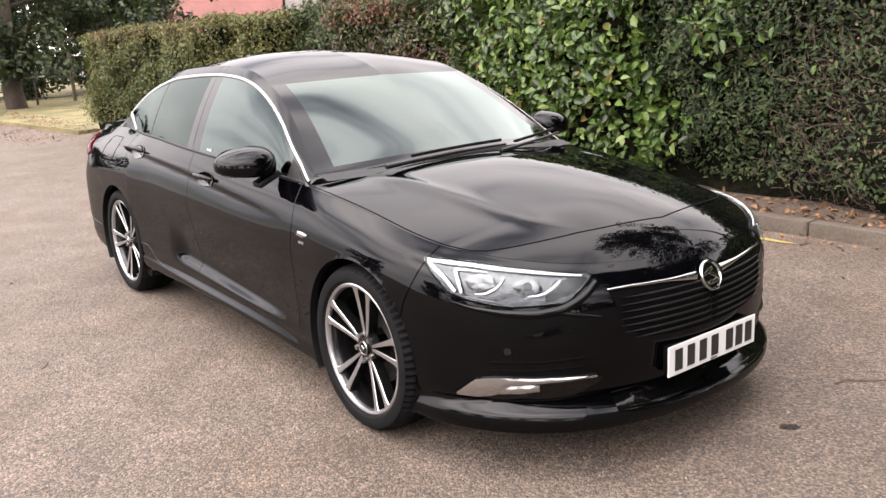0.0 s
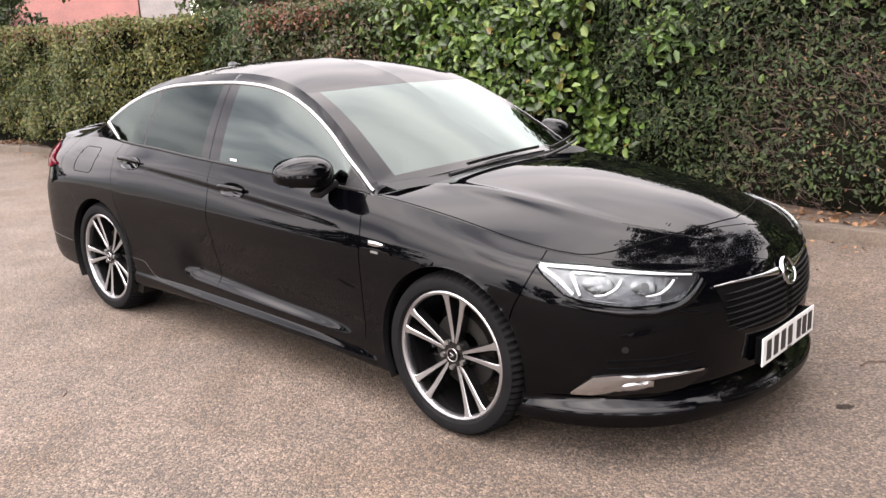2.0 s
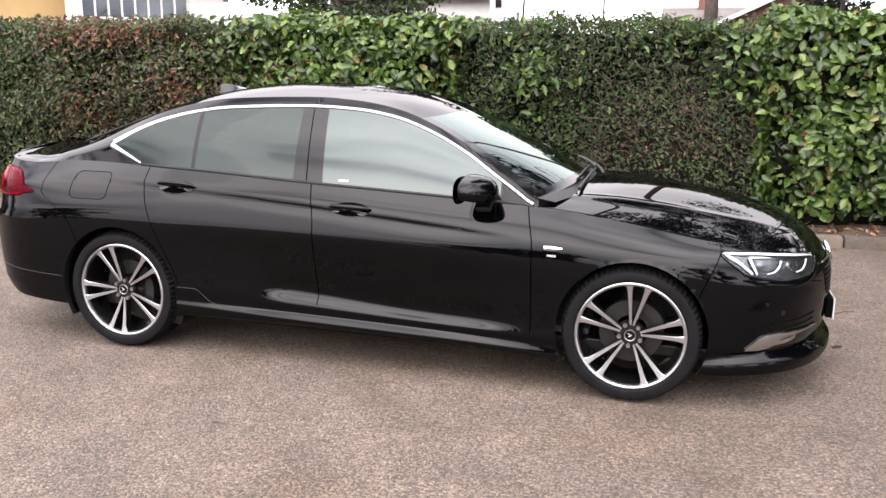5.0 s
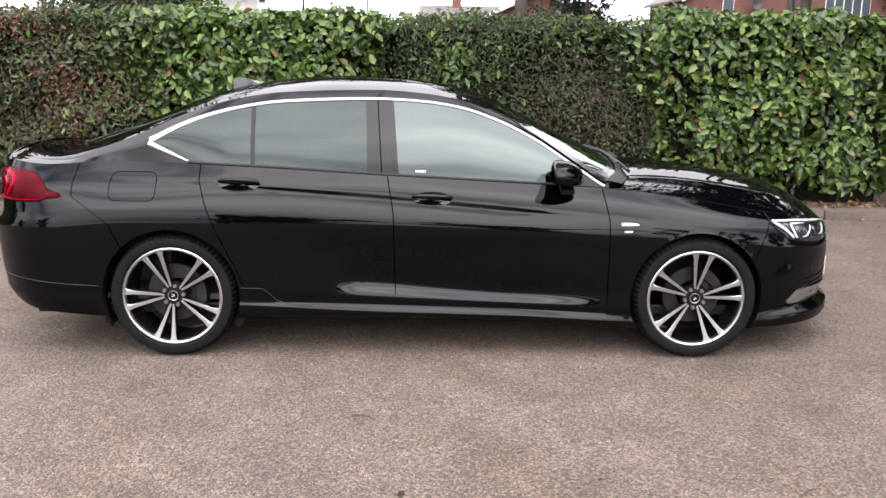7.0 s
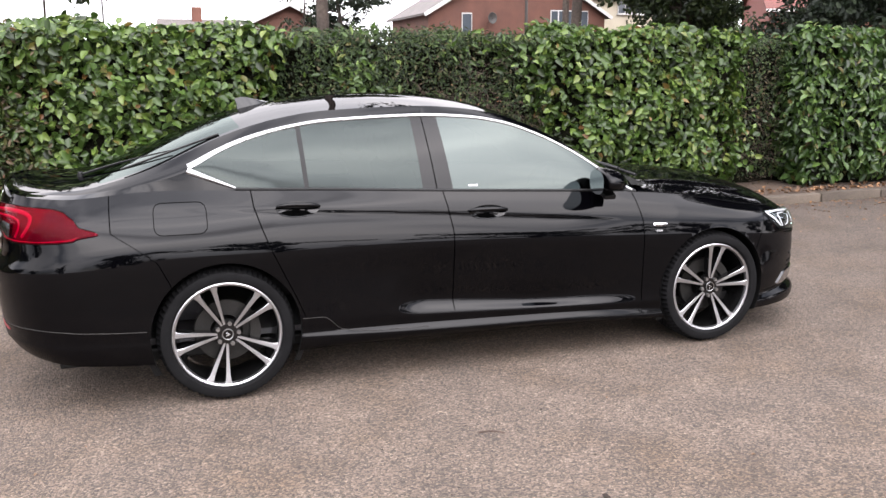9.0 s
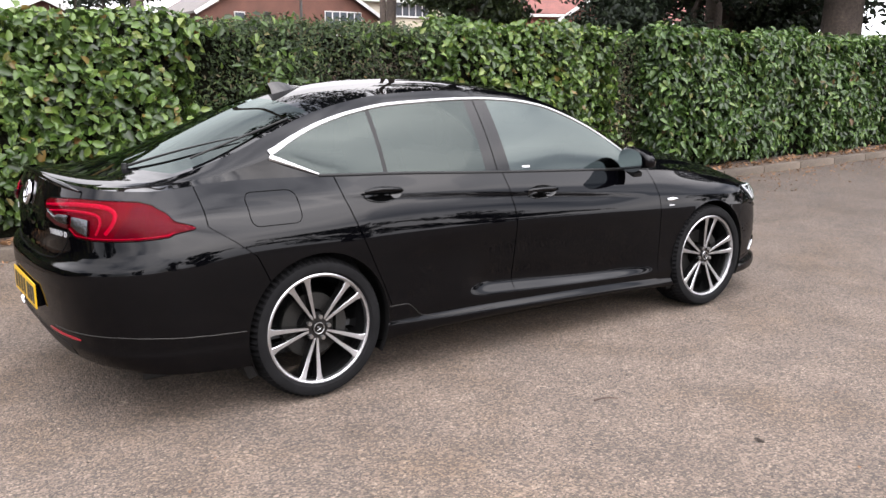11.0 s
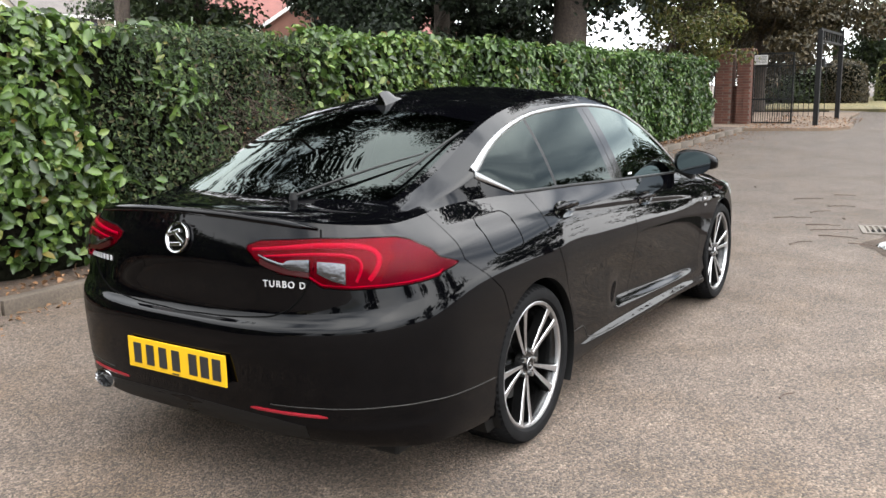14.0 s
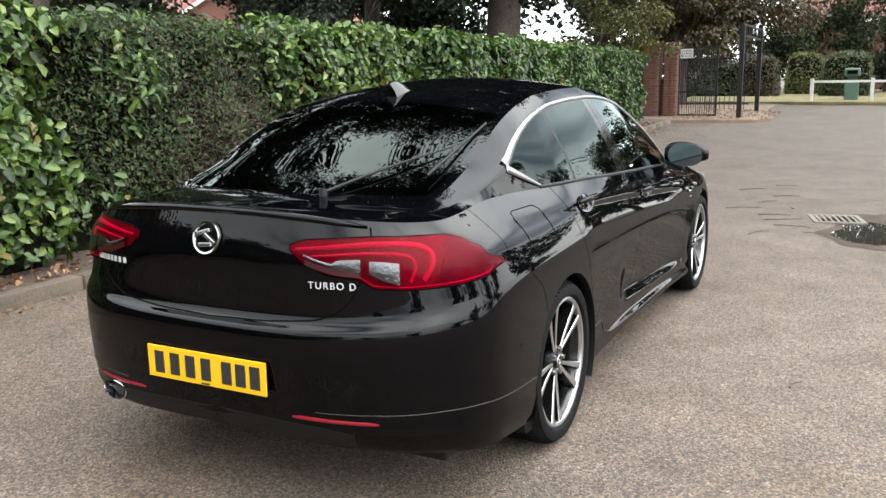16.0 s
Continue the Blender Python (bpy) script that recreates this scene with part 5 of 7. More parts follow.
def tarmac_material():
    m = bpy.data.materials.new("worn_tarmac")
    m.use_nodes = True
    nt = m.node_tree
    p = nt.nodes["Principled BSDF"]
    co = nt.nodes.new("ShaderNodeTexCoord").outputs["Object"]

    def node(kind, **vals):
        n = nt.nodes.new(kind)
        for k, v in vals.items():
            n.inputs[k].default_value = v
        return n

    stones = node("ShaderNodeTexVoronoi", Scale=118.0)
    nt.links.new(co, stones.inputs["Vector"])
    sep = nt.nodes.new("ShaderNodeSeparateColor")
    nt.links.new(stones.outputs["Color"], sep.inputs[0])
    ramp = nt.nodes.new("ShaderNodeValToRGB")
    el = ramp.color_ramp.elements
    el[0].position, el[0].color = 0.0, (0.0318, 0.0245, 0.0190, 1)
    el[1].position, el[1].color = 1.0, (0.1700, 0.1320, 0.0985, 1)
    for pos, c in ((0.22, (0.0467, 0.0347, 0.0267, 1)), (0.55, (0.0822, 0.061, 0.0461, 1)), (0.86, (0.1214, 0.0896, 0.0674, 1))):
        e = el.new(pos)
        e.color = c
    nt.links.new(sep.outputs[0], ramp.inputs["Fac"])
    broad = node("ShaderNodeTexNoise", Scale=0.42, Detail=6.0, Roughness=0.6)
    mid = node("ShaderNodeTexNoise", Scale=2.6, Detail=6.0, Roughness=0.65)
    for n in (broad, mid):
        nt.links.new(co, n.inputs["Vector"])
    r1, r2 = node("ShaderNodeMapRange"), node("ShaderNodeMapRange")
    r1.inputs["From Min"].default_value, r1.inputs["From Max"].default_value, r1.inputs["To Min"].default_value, r1.inputs["To Max"].default_value = 0.3, 0.7, 0.83, 1.05
    r2.inputs["From Min"].default_value, r2.inputs["From Max"].default_value, r2.inputs["To Min"].default_value, r2.inputs["To Max"].default_value = 0.3, 0.7, 0.76, 1.24
    nt.links.new(broad.outputs["Fac"], r1.inputs["Value"]), nt.links.new(mid.outputs["Fac"], r2.inputs["Value"])
    hsv = nt.nodes.new("ShaderNodeHueSaturation")
    nt.links.new(ramp.outputs["Color"], hsv.inputs["Color"])
    speck, r3 = node("ShaderNodeTexNoise", Scale=38.0, Detail=3.0, Roughness=0.6), node("ShaderNodeMapRange")
    nt.links.new(co, speck.inputs["Vector"]), nt.links.new(speck.outputs["Fac"], r3.inputs["Value"])
    r3.inputs["From Min"].default_value, r3.inputs["From Max"].default_value, r3.inputs["To Min"].default_value, r3.inputs["To Max"].default_value = 0.3, 0.7, 0.78, 1.22
    # the tarmac turns darker ahead of the car, with an uneven border
    place, r4 = node("ShaderNodeSeparateXYZ"), node("ShaderNodeMapRange")
    wander = node("ShaderNodeMath")
    wander.operation = "MULTIPLY_ADD"
    wander.inputs[1].default_value = 4.0
    nt.links.new(co, place.inputs[0]), nt.links.new(broad.outputs["Fac"], wander.inputs[0]), nt.links.new(place.outputs["X"], wander.inputs[2])
    nt.links.new(wander.outputs[0], r4.inputs["Value"])
    r4.inputs["From Min"].default_value, r4.inputs["From Max"].default_value, r4.inputs["To Min"].default_value, r4.inputs["To Max"].default_value = 3.0, 8.0, 1.0, 0.68
    nt.links.new(times(nt, r4.outputs[0], times(nt, times(nt, r1.outputs[0], r2.outputs[0]), r3.outputs[0])), hsv.inputs["Value"])
    # scattered dark pits and pale chips
    chips = node("ShaderNodeTexVoronoi", Scale=44.0)
    nt.links.new(co, chips.inputs["Vector"])
    pick = nt.nodes.new("ShaderNodeSeparateColor")
    nt.links.new(chips.outputs["Color"], pick.inputs[0])
    kind = nt.nodes.new("ShaderNodeValToRGB")
    ke = kind.color_ramp.elements
    kind.color_ramp.interpolation = "CONSTANT"
    ke[0].position, ke[0].color = 0.0, (0.56, 0.56, 0.56, 1)
    ke[1].position, ke[1].color = 0.92, (1.45, 1.43, 1.40, 1)
    ke.new(0.18).color = (1, 1, 1, 1)
    nt.links.new(pick.outputs[0], kind.inputs["Fac"])
    near = node("ShaderNodeMapRange")
    near.inputs["From Min"].default_value, near.inputs["From Max"].default_value, near.inputs["To Min"].default_value, near.inputs["To Max"].default_value = 0.22, 0.36, 1.0, 0.0
    nt.links.new(chips.outputs["Distance"], near.inputs["Value"])
    tint = nt.nodes.new("ShaderNodeMix")
    tint.data_type, tint.blend_type = "RGBA", "MULTIPLY"
    nt.links.new(near.outputs[0], tint.inputs["Factor"]), nt.links.new(hsv.outputs["Color"], tint.inputs[6]), nt.links.new(kind.outputs["Color"], tint.inputs[7])
    # brown dirt trodden into patches
    dirt, spread, soil = node("ShaderNodeTexNoise", Scale=0.9, Detail=7.0, Roughness=0.65), node("ShaderNodeMapRange"), nt.nodes.new("ShaderNodeMix")
    nt.links.new(co, dirt.inputs["Vector"]), nt.links.new(dirt.outputs["Fac"], spread.inputs["Value"])
    spread.inputs["From Min"].default_value, spread.inputs["From Max"].default_value, spread.inputs["To Max"].default_value = 0.46, 0.66, 0.9
    soil.data_type, soil.blend_type = "RGBA", "MULTIPLY"
    soil.inputs[7].default_value = (0.76, 0.68, 0.56, 1)
    nt.links.new(spread.outputs[0], soil.inputs["Factor"]), nt.links.new(tint.outputs[2], soil.inputs[6])
    nt.links.new(soil.outputs[2], p.inputs["Base Color"])
    p.inputs["Roughness"].default_value = 0.85
    b = node("ShaderNodeBump", Strength=0.9, Distance=0.006)
    nt.links.new(stones.outputs["Distance"], b.inputs["Height"])
    b.invert = True
    nt.links.new(b.outputs["Normal"], p.inputs["Normal"])
    return m


TARMAC = tarmac_material()
SOIL = material("leaf_litter_soil", (0.0440, 0.0275, 0.0172), 0.95, grain=(40, 0.5), stains=(3, 0.35), bump=(30, 0.02))
STONE = material("kerb_concrete", (0.060, 0.0462, 0.0338), 0.9, grain=(60, 0.25), stains=(4, 0.3), bump=(50, 0.004), random=0.15)
DRYGRASS = material("dry_grass", (0.1331, 0.1053, 0.0416), 0.95, grain=(25, 0.4), stains=(1.2, 0.3), bump=(30, 0.03), hue=((0.078, 0.072, 0.028), 1.5))
BARK = material("bark", (0.0416, 0.0305, 0.0233), 0.9, grain=(18, 0.4), stains=(3, 0.3), bump=(22, 0.02))
TWIG = material("dead_twig", (0.0475, 0.0291, 0.0205), 0.85, grain=(30, 0.35))
# near-black fill, the inner shade of hedges and bushes put into colour
HEDGE_SHADE = material("hedge_shade", (0.0060, 0.0062, 0.0036), 0.95, spec=0.05, grain=(14, 0.5), bump=(12, 0.05))
BRICK = material("red_brick", (0.0909, 0.0362, 0.0239), 0.85, grain=(40, 0.25), stains=(1.0, 0.2), random=0.25)
MORTAR = material("mortar", (0.1001, 0.0832, 0.0678), 0.9, grain=(60, 0.2))
TILES = material("grey_roof_tiles", (0.0776, 0.0665, 0.061), 0.8, grain=(12, 0.3), stains=(1, 0.2))
REDTILES = material("red_roof_tiles", (0.104, 0.0308, 0.0231), 0.8, grain=(12, 0.3), stains=(1, 0.2))
RENDER_WALL = material("cream_render", (0.3437, 0.3049, 0.2328), 0.85, stains=(0.6, 0.12))
OCHRE = material("ochre_render", (0.2772, 0.183, 0.0776), 0.85, stains=(0.6, 0.12))
WHITEPAINT = material("white_paint", (0.4158, 0.4103, 0.3936), 0.5, stains=(3, 0.08))
BLACKIRON = material("black_iron", (0.008, 0.008, 0.008), 0.55, spec=0.2, grain=(60, 0.2))
PANE = material("window_pane", (0.05, 0.06, 0.07), 0.05)
BINGREEN = material("pale_green_plastic", (0.0462, 0.0886, 0.0655), 0.5, grain=(40, 0.15))
YELLOW = material("faded_yellow_paint", (0.2495, 0.183, 0.0499), 0.8, grain=(60, 0.3))
WATER = material("puddle_water", (0.020, 0.018, 0.015), 0.02)
DAMP = material("damp_tarmac", (0.040, 0.030, 0.023), 0.85, spec=0.12, grain=(70, 0.55), stains=(4, 0.35), bump=(95, 0.004))
STEELGREY = material("cast_iron", (0.0444, 0.0416, 0.0388), 0.6, 0.4, grain=(60, 0.3))
DRYLEAF = material("dry_leaf", (0.1285, 0.0643, 0.0275), 0.8, random=0.6)


def leaf_material(name, shades, rough=0.42, glow=0.28):
    """Leaves: each one takes its own shade from the ramp; some light passes through."""
    m = bpy.data.materials.new(name)
    m.use_nodes = True
    nt = m.node_tree
    p = nt.nodes["Principled BSDF"]
    geo = nt.nodes.new("ShaderNodeNewGeometry")
    ramp = nt.nodes.new("ShaderNodeValToRGB")
    el = ramp.color_ramp.elements
    el[0].position, el[0].color = 0.0, (*shades[0][1], 1)
    el[1].position, el[1].color = 1.0, (*shades[-1][1], 1)
    for pos, c in shades[1:-1]:
        el.new(pos).color = (*c, 1)
    nt.links.new(geo.outputs["Random Per Island"], ramp.inputs["Fac"])
    nt.links.new(ramp.outputs["Color"], p.inputs["Base Color"])
    p.inputs["Roughness"].default_value, p.inputs["Specular IOR Level"].default_value = rough, 0.35
    tr, mix = nt.nodes.new("ShaderNodeBsdfTranslucent"), nt.nodes.new("ShaderNodeMixShader")
    nt.links.new(ramp.outputs["Color"], tr.inputs["Color"])
    mix.inputs["Fac"].default_value = glow
    out = nt.nodes["Material Output"]
    nt.links.new(p.outputs[0], mix.inputs[1]), nt.links.new(tr.outputs[0], mix.inputs[2]), nt.links.new(mix.outputs[0], out.inputs["Surface"])
    return m


LAUREL = leaf_material("laurel_leaf", [(0, (0.0100, 0.0178, 0.0040)), (.25, (0.0235, 0.0475, 0.0090)), (.6, (0.0485, 0.0905, 0.0170)), (.88, (0.092, 0.1430, 0.0280)), (.965, (0.1180, 0.1520, 0.0370)), (1, (0.1211, 0.0484, 0.0155))], 0.36)
# laurel colours darkened to hold the tall tree's shade over the far hedge
LAUREL_SHADED = leaf_material("shaded_laurel_leaf", [(0, (0.0077, 0.0154, 0.0038)), (.25, (0.0184, 0.041, 0.0086)), (.6, (0.0378, 0.0768, 0.0164)), (.88, (0.0716, 0.1229, 0.0274)), (.965, (0.0921, 0.1306, 0.0365)), (1, (0.0767, 0.0358, 0.0137))], 0.36)
DARKLEAF = leaf_material("dark_hedge_leaf", [(0, (0.0077, 0.0125, 0.0052)), (.5, (0.0207, 0.039, 0.0101)), (.85, (0.0428, 0.0687, 0.0181)), (1, (0.0661, 0.052, 0.026))], 0.7)
PRIVET = leaf_material("privet_leaf", [(0, (0.0256, 0.0312, 0.0068)), (.4, (0.0544, 0.0655, 0.0136)), (.8, (0.1024, 0.1092, 0.0258)), (1, (0.1312, 0.0936, 0.0326))], 0.5)
MIXED = leaf_material("mixed_hedge_leaf", [(0, (0.0129, 0.021, 0.0058)), (.45, (0.0292, 0.0512, 0.0129)), (.80, (0.0544, 0.08, 0.0204)), (.93, (0.0637, 0.0566, 0.0196)), (1, (0.0714, 0.0433, 0.0204))], 0.5)
REDLEAF = leaf_material("red_hedge_leaf", [(0, (0.0403, 0.0202, 0.0115)), (.5, (0.0979, 0.0317, 0.0173)), (1, (0.144, 0.0634, 0.0288))], 0.5)
TREELEAF = leaf_material("tree_leaf", [(0, (0.0073, 0.0134, 0.0049)), (.5, (0.0184, 0.0318, 0.0098)), (1, (0.0428, 0.0612, 0.0172))], 0.5)
CONIFER = leaf_material("conifer_leaf", [(0, (0.0039, 0.0077, 0.0039)), (.6, (0.0097, 0.0182, 0.0077)), (1, (0.0227, 0.0356, 0.0142))], 0.6)
BROWNLEAF = leaf_material("copper_leaf", [(0, (0.0173, 0.015, 0.0069)), (.5, (0.0374, 0.0299, 0.0126)), (1, (0.0691, 0.049, 0.0202))], 0.5)


def leaf_cloud(name, pos, nrm, size, ratio, mat, parent, rng, fold=0.25, droop=0.0, spin=None):
    """Many folded leaves in one mesh. pos, nrm: places and rough facings; size: lengths."""
    n = len(pos)
    nrm = nrm + rng.normal(0, 0.55, (n, 3))
    nrm /= np.linalg.norm(nrm, axis=1, keepdims=True)
    d = rng.normal(0, 1, (n, 3)) + (0, 0, -droop)
    d -= nrm * (d * nrm).sum(1, keepdims=True)
    d /= np.maximum(np.linalg.norm(d, axis=1, keepdims=True), 1e-6)
    b = np.cross(nrm, d)
    L = np.asarray(size)[:, None]
    w = L * ratio * 0.5
    lift = nrm * L * fold * ratio
    tip = pos + d * L - nrm * L * 0.12
    V = np.stack([pos, pos + d * L * 0.30 + b * w + lift, pos + d * L * 0.70 + b * w * 0.8 + lift * 0.6, tip, pos + d * L * 0.70 - b * w * 0.8 + lift * 0.6, pos + d * L * 0.30 - b * w + lift], 1).reshape(-1, 3)
    i = np.arange(n)[:, None] * 6
    F = np.concatenate([i + (0, 1, 2, 3), i + (0, 3, 4, 5)])
    me = bpy.data.meshes.new(name)
    me.vertices.add(len(V))
    me.vertices.foreach_set("co", V.ravel())
    me.loops.add(F.size)
    me.loops.foreach_set("vertex_index", F.ravel())
    me.polygons.add(len(F))
    me.polygons.foreach_set("loop_start", np.arange(len(F)) * 4)
    me.materials.append(mat)
    me.update(calc_edges=True)
    me.validate()
    ob = new(name, me)
    ob.parent = parent
    return tagged(ob, kind="stuff")


# ---- pavement bed, kerb ----
def kerb_y(x):
    return 2.85 + 0.0030 * max(0.0, x - 5) ** 1.6 + (0.0 if x > -6 else -0.13 * (-6 - x))


xs = np.linspace(-12.5, 18.5, 90)
V = []
for x in xs:
    y = kerb_y(x)
    z = gz(x, y) + 0.095
    V += [(x, y + 0.11, z), (x, y + 0.30, z + 0.02), (x, y + 1.8, z + 0.04)]
bed = tagged(mesh_object("planting_bed", V, [(3 * i + k, 3 * i + 3 + k, 3 * i + 4 + k, 3 * i + 1 + k) for i in range(89) for k in range(2)], SOIL, None, True), "brown soil bed covered in leaf litter", "planting bed", kind="structure")
kerb = tagged(new("kerb"), "weathered concrete kerb stones along the hedge", "kerb", kind="structure")
kerb_mesh = None
x = -12.4
while x < 18.4:
    ln = 0.905
    bm = None
    if kerb_mesh is None:
        bm = box(ln - 0.012, 0.125, 0.22, (0, 0, 0), 0.016)
        ob = part("kerb_stone", bm, STONE, kerb, smooth=True)
        kerb_mesh = ob.data
    else:
        ob = new("kerb_stone", kerb_mesh)
        ob.parent = kerb
    xm = x + ln / 2
    slope = math.degrees(math.atan2(kerb_y(xm + 0.4) - kerb_y(xm - 0.4), 0.8))
    ob.matrix_local = pose(xm, kerb_y(xm) + 0.06, gz(xm, kerb_y(xm)) - 0.012 + random.uniform(-0.006, 0.006), random.uniform(-1.5, 1.5), -0.57 if xm > 4 else 0, slope + random.uniform(-0.4, 0.4))
    x += ln

# ---- hedge ----
RNG = np.random.default_rng(7)


def lumps(x, z, seed):
    return 0.12 * np.sin(2.1 * x + seed) * np.sin(2.6 * z + 1.3 * seed) + 0.05 * np.sin(7.3 * x - 4.1 * z + seed) * np.sin(6.1 * z + 2.2 * x) + 0.05 * np.sin(5.3 * x + 2 * seed + z) + 0.03 * np.sin(9.1 * z - 3 * x + seed)


def hedge(label, x0, x1, face, height, mat, count, size, ratio, seed, deep=1.1, low=0.32, twigs=0, extra=None, droop=0.3, sparse=None, bare=None):
    """One stretch of hedge: a dark core, leaves over its face, top and ends, bare twigs."""
    rng = np.random.default_rng(seed)
    hd = tagged(new("hedge"), label, "hedge", group="hedge stretches behind the kerb")
    yf = face if callable(face) else (lambda x: face + 0 * x)
    base = 0.16
    # core: a near-black solid whose colour stands for shade behind the leaves
    nx, nz = max(4, int((x1 - x0) / 0.25)), 9
    gx, gzz = np.meshgrid(np.linspace(x0 + 0.06, x1 - 0.06, nx), np.linspace(base, height - 0.10, nz), indexing="ij")
    fy = yf(gx) + 0.14 + lumps(gx, gzz, seed) + 0.10 * np.clip((low + 0.2 - gzz) / 0.4, 0, 1)
    Vf = np.stack([gx, fy, gzz], -1).reshape(-1, 3)
    Vb = np.stack([gx, yf(gx) + deep, gzz], -1).reshape(-1, 3)
    f, _, _ = grid_faces(nx, nz)
    n = len(Vf)
    faces = [tuple(q) for q in f] + [tuple(q + n)[::-1] for q in f]
    edge = [i * nz for i in range(nx)] + [(nx - 1) * nz + j for j in range(1, nz)] + [i * nz + nz - 1 for i in range(nx - 2, -1, -1)] + list(range(nz - 2, 0, -1))
    faces += [(edge[i], edge[(i + 1) % len(edge)], n + edge[(i + 1) % len(edge)], n + edge[i]) for i in range(len(edge))]
    mesh_object("core", np.concatenate([Vf, Vb]), faces, HEDGE_SHADE, hd, True, 40)
    # leaves
    a_face, a_top, a_end = (x1 - x0) * (height - low), (x1 - x0) * 0.75, height * deep * 0.5
    tot = a_face + a_top + 2 * a_end
    nf, ntop, ne = int(count * a_face / tot), int(count * a_top / tot), int(count * a_end / tot)
    P, N = [], []
    px, pz = rng.uniform(x0 - 0.03, x1 + 0.03, nf), low + (height - low) * rng.power(1.12, nf)
    px = px + 0.30 * np.sin(4.3 * pz + seed) * np.clip(1 - np.minimum(px - x0, x1 - px) / 0.5, 0, 1) ** 2 + rng.normal(0, 0.12, nf) * (np.minimum(px - x0, x1 - px) < 0.25)
    hollow = np.sin(3.7 * px + 1.9 * pz + seed) * np.sin(4.4 * pz - 1.3 * px + 2 * seed) + 0.5 * np.sin(9.7 * px + seed) * np.sin(8.9 * pz)
    keep = rng.uniform(0, 1, nf) < 1 - 0.75 * np.clip((hollow - 0.55) / 0.5, 0, 1)
    px, pz = px[keep], pz[keep]
    nf = len(px)
    if sparse:
        keep = rng.uniform(0, 1, nf) < sparse(px, pz)
        px, pz = px[keep], pz[keep]
    py = yf(px) + lumps(px, pz, seed) + rng.normal(0, 0.05, len(px)) + 0.06 + 0.16 * np.clip((low + 0.25 - pz) / 0.4, 0, 1)
    P.append(np.stack([px, py, pz], 1))
    N.append(np.tile((0, -1.0, 0.45), (len(px), 1)))
    tx, ty = rng.uniform(x0 - 0.03, x1 + 0.03, ntop), rng.uniform(0, 0.8, ntop)
    tz = height - 0.03 + 0.5 * lumps(tx, ty * 2, seed + 5) + rng.normal(0, 0.035, ntop) - 0.05 * np.exp(-ty / 0.06)
    P.append(np.stack([tx, yf(tx) + 0.05 + ty, tz], 1))
    N.append(np.tile((0, -0.4, 1.0), (ntop, 1)))
    for xe, sg in ((x0, -1), (x1, 1)):
        ey, ez = rng.uniform(0, 0.7, ne), low + (height - low) * rng.uniform(0, 1, ne)
        P.append(np.stack([xe + sg * 0.5 * lumps(ey * 2, ez, seed + 9) + rng.normal(0, 0.04, ne), yf(np.full(ne, xe)) + 0.06 + ey, ez], 1))
        N.append(np.tile((sg * 1.0, -0.3, 0.4), (ne, 1)))
    P, N = np.concatenate(P), np.concatenate(N)
    sz = size * rng.uniform(0.55, 1.2, len(P))
    leaf_cloud("leaves", P, N, sz, ratio, mat, hd, rng, droop=droop)
    for (ex0, ex1, ez0, ez1, mat2, cnt, sz2) in extra or ():
        qx, qz = rng.normal((ex0 + ex1) / 2, (ex1 - ex0) / 3, cnt), rng.normal((ez0 + ez1) / 2, (ez1 - ez0) / 3, cnt)
        qz = np.minimum(qz, height + 0.05)
        qy = yf(qx) + lumps(qx, qz, seed) + rng.normal(0, 0.05, cnt) + 0.03
        leaf_cloud("coloured_leaves", np.stack([qx, qy, qz], 1), np.tile((0, -1.0, 0.4), (cnt, 1)), sz2 * rng.uniform(0.5, 1.2, cnt), 0.45, mat2, hd, rng)
    if twigs:
        bare = bare or ((x0 + x1) / 2, (x1 - x0) / 3, 1.0, 0.4)
        V, F = [], []
        for _ in range(twigs):
            q = np.array([rng.normal(bare[0], bare[1]), 0, rng.normal(bare[2], bare[3])])
            q[0], q[2] = np.clip(q[0], x0, x1), np.clip(q[2], 0.25, height - 0.2)
            q[1] = yf(q[0]) + 0.12 + rng.uniform(-0.10, 0.14)
            d = rng.normal(0, 1, 3) * (1, 0.45, 0.8)
            d /= np.linalg.norm(d)
            pts, r = [q.copy()], rng.uniform(0.0014, 0.0038)
            for _ in range(6):
                d = d + rng.normal(0, 0.45, 3) + (0, 0, -0.05)
                d /= np.linalg.norm(d)
                q = q + d * rng.uniform(0.03, 0.08)
                pts.append(q.copy())
            for i, w in enumerate(pts):
                rr = r * (1 - i / 8)
                for k in range(3):
                    a = 2 * math.pi * k / 3
                    V.append(w + rr * np.array([math.cos(a) * 0.7, math.sin(a), math.cos(a)]))
            b0 = len(V) - 21
            F += [(b0 + 3 * i + k, b0 + 3 * i + (k + 1) % 3, b0 + 3 * i + 3 + (k + 1) % 3, b0 + 3 * i + 3 + k) for i in range(6) for k in range(3)]
        tagged(mesh_object("twig_mass", V, F, TWIG, hd, False), kind="stuff")
    return hd


far_face = lambda x: 3.12 + 0.030 * np.maximum(np.asarray(x, float) - 6, 0)  # noqa: E731
hedge("clipped yellow-green privet hedge with browned tips", -12.9, -6.3, lambda x: 2.45 + 0.07 * np.clip(np.asarray(x, float) + 6.3, -8, 0) * 0.6 + 0 * x, 1.93, PRIVET, 42000, 0.055, 0.5, 3, extra=((-12.5, -7, 1.75, 1.95, REDLEAF, 900, 0.05), (-12.0, -8, 0.6, 1.7, MIXED, 6000, 0.05)))
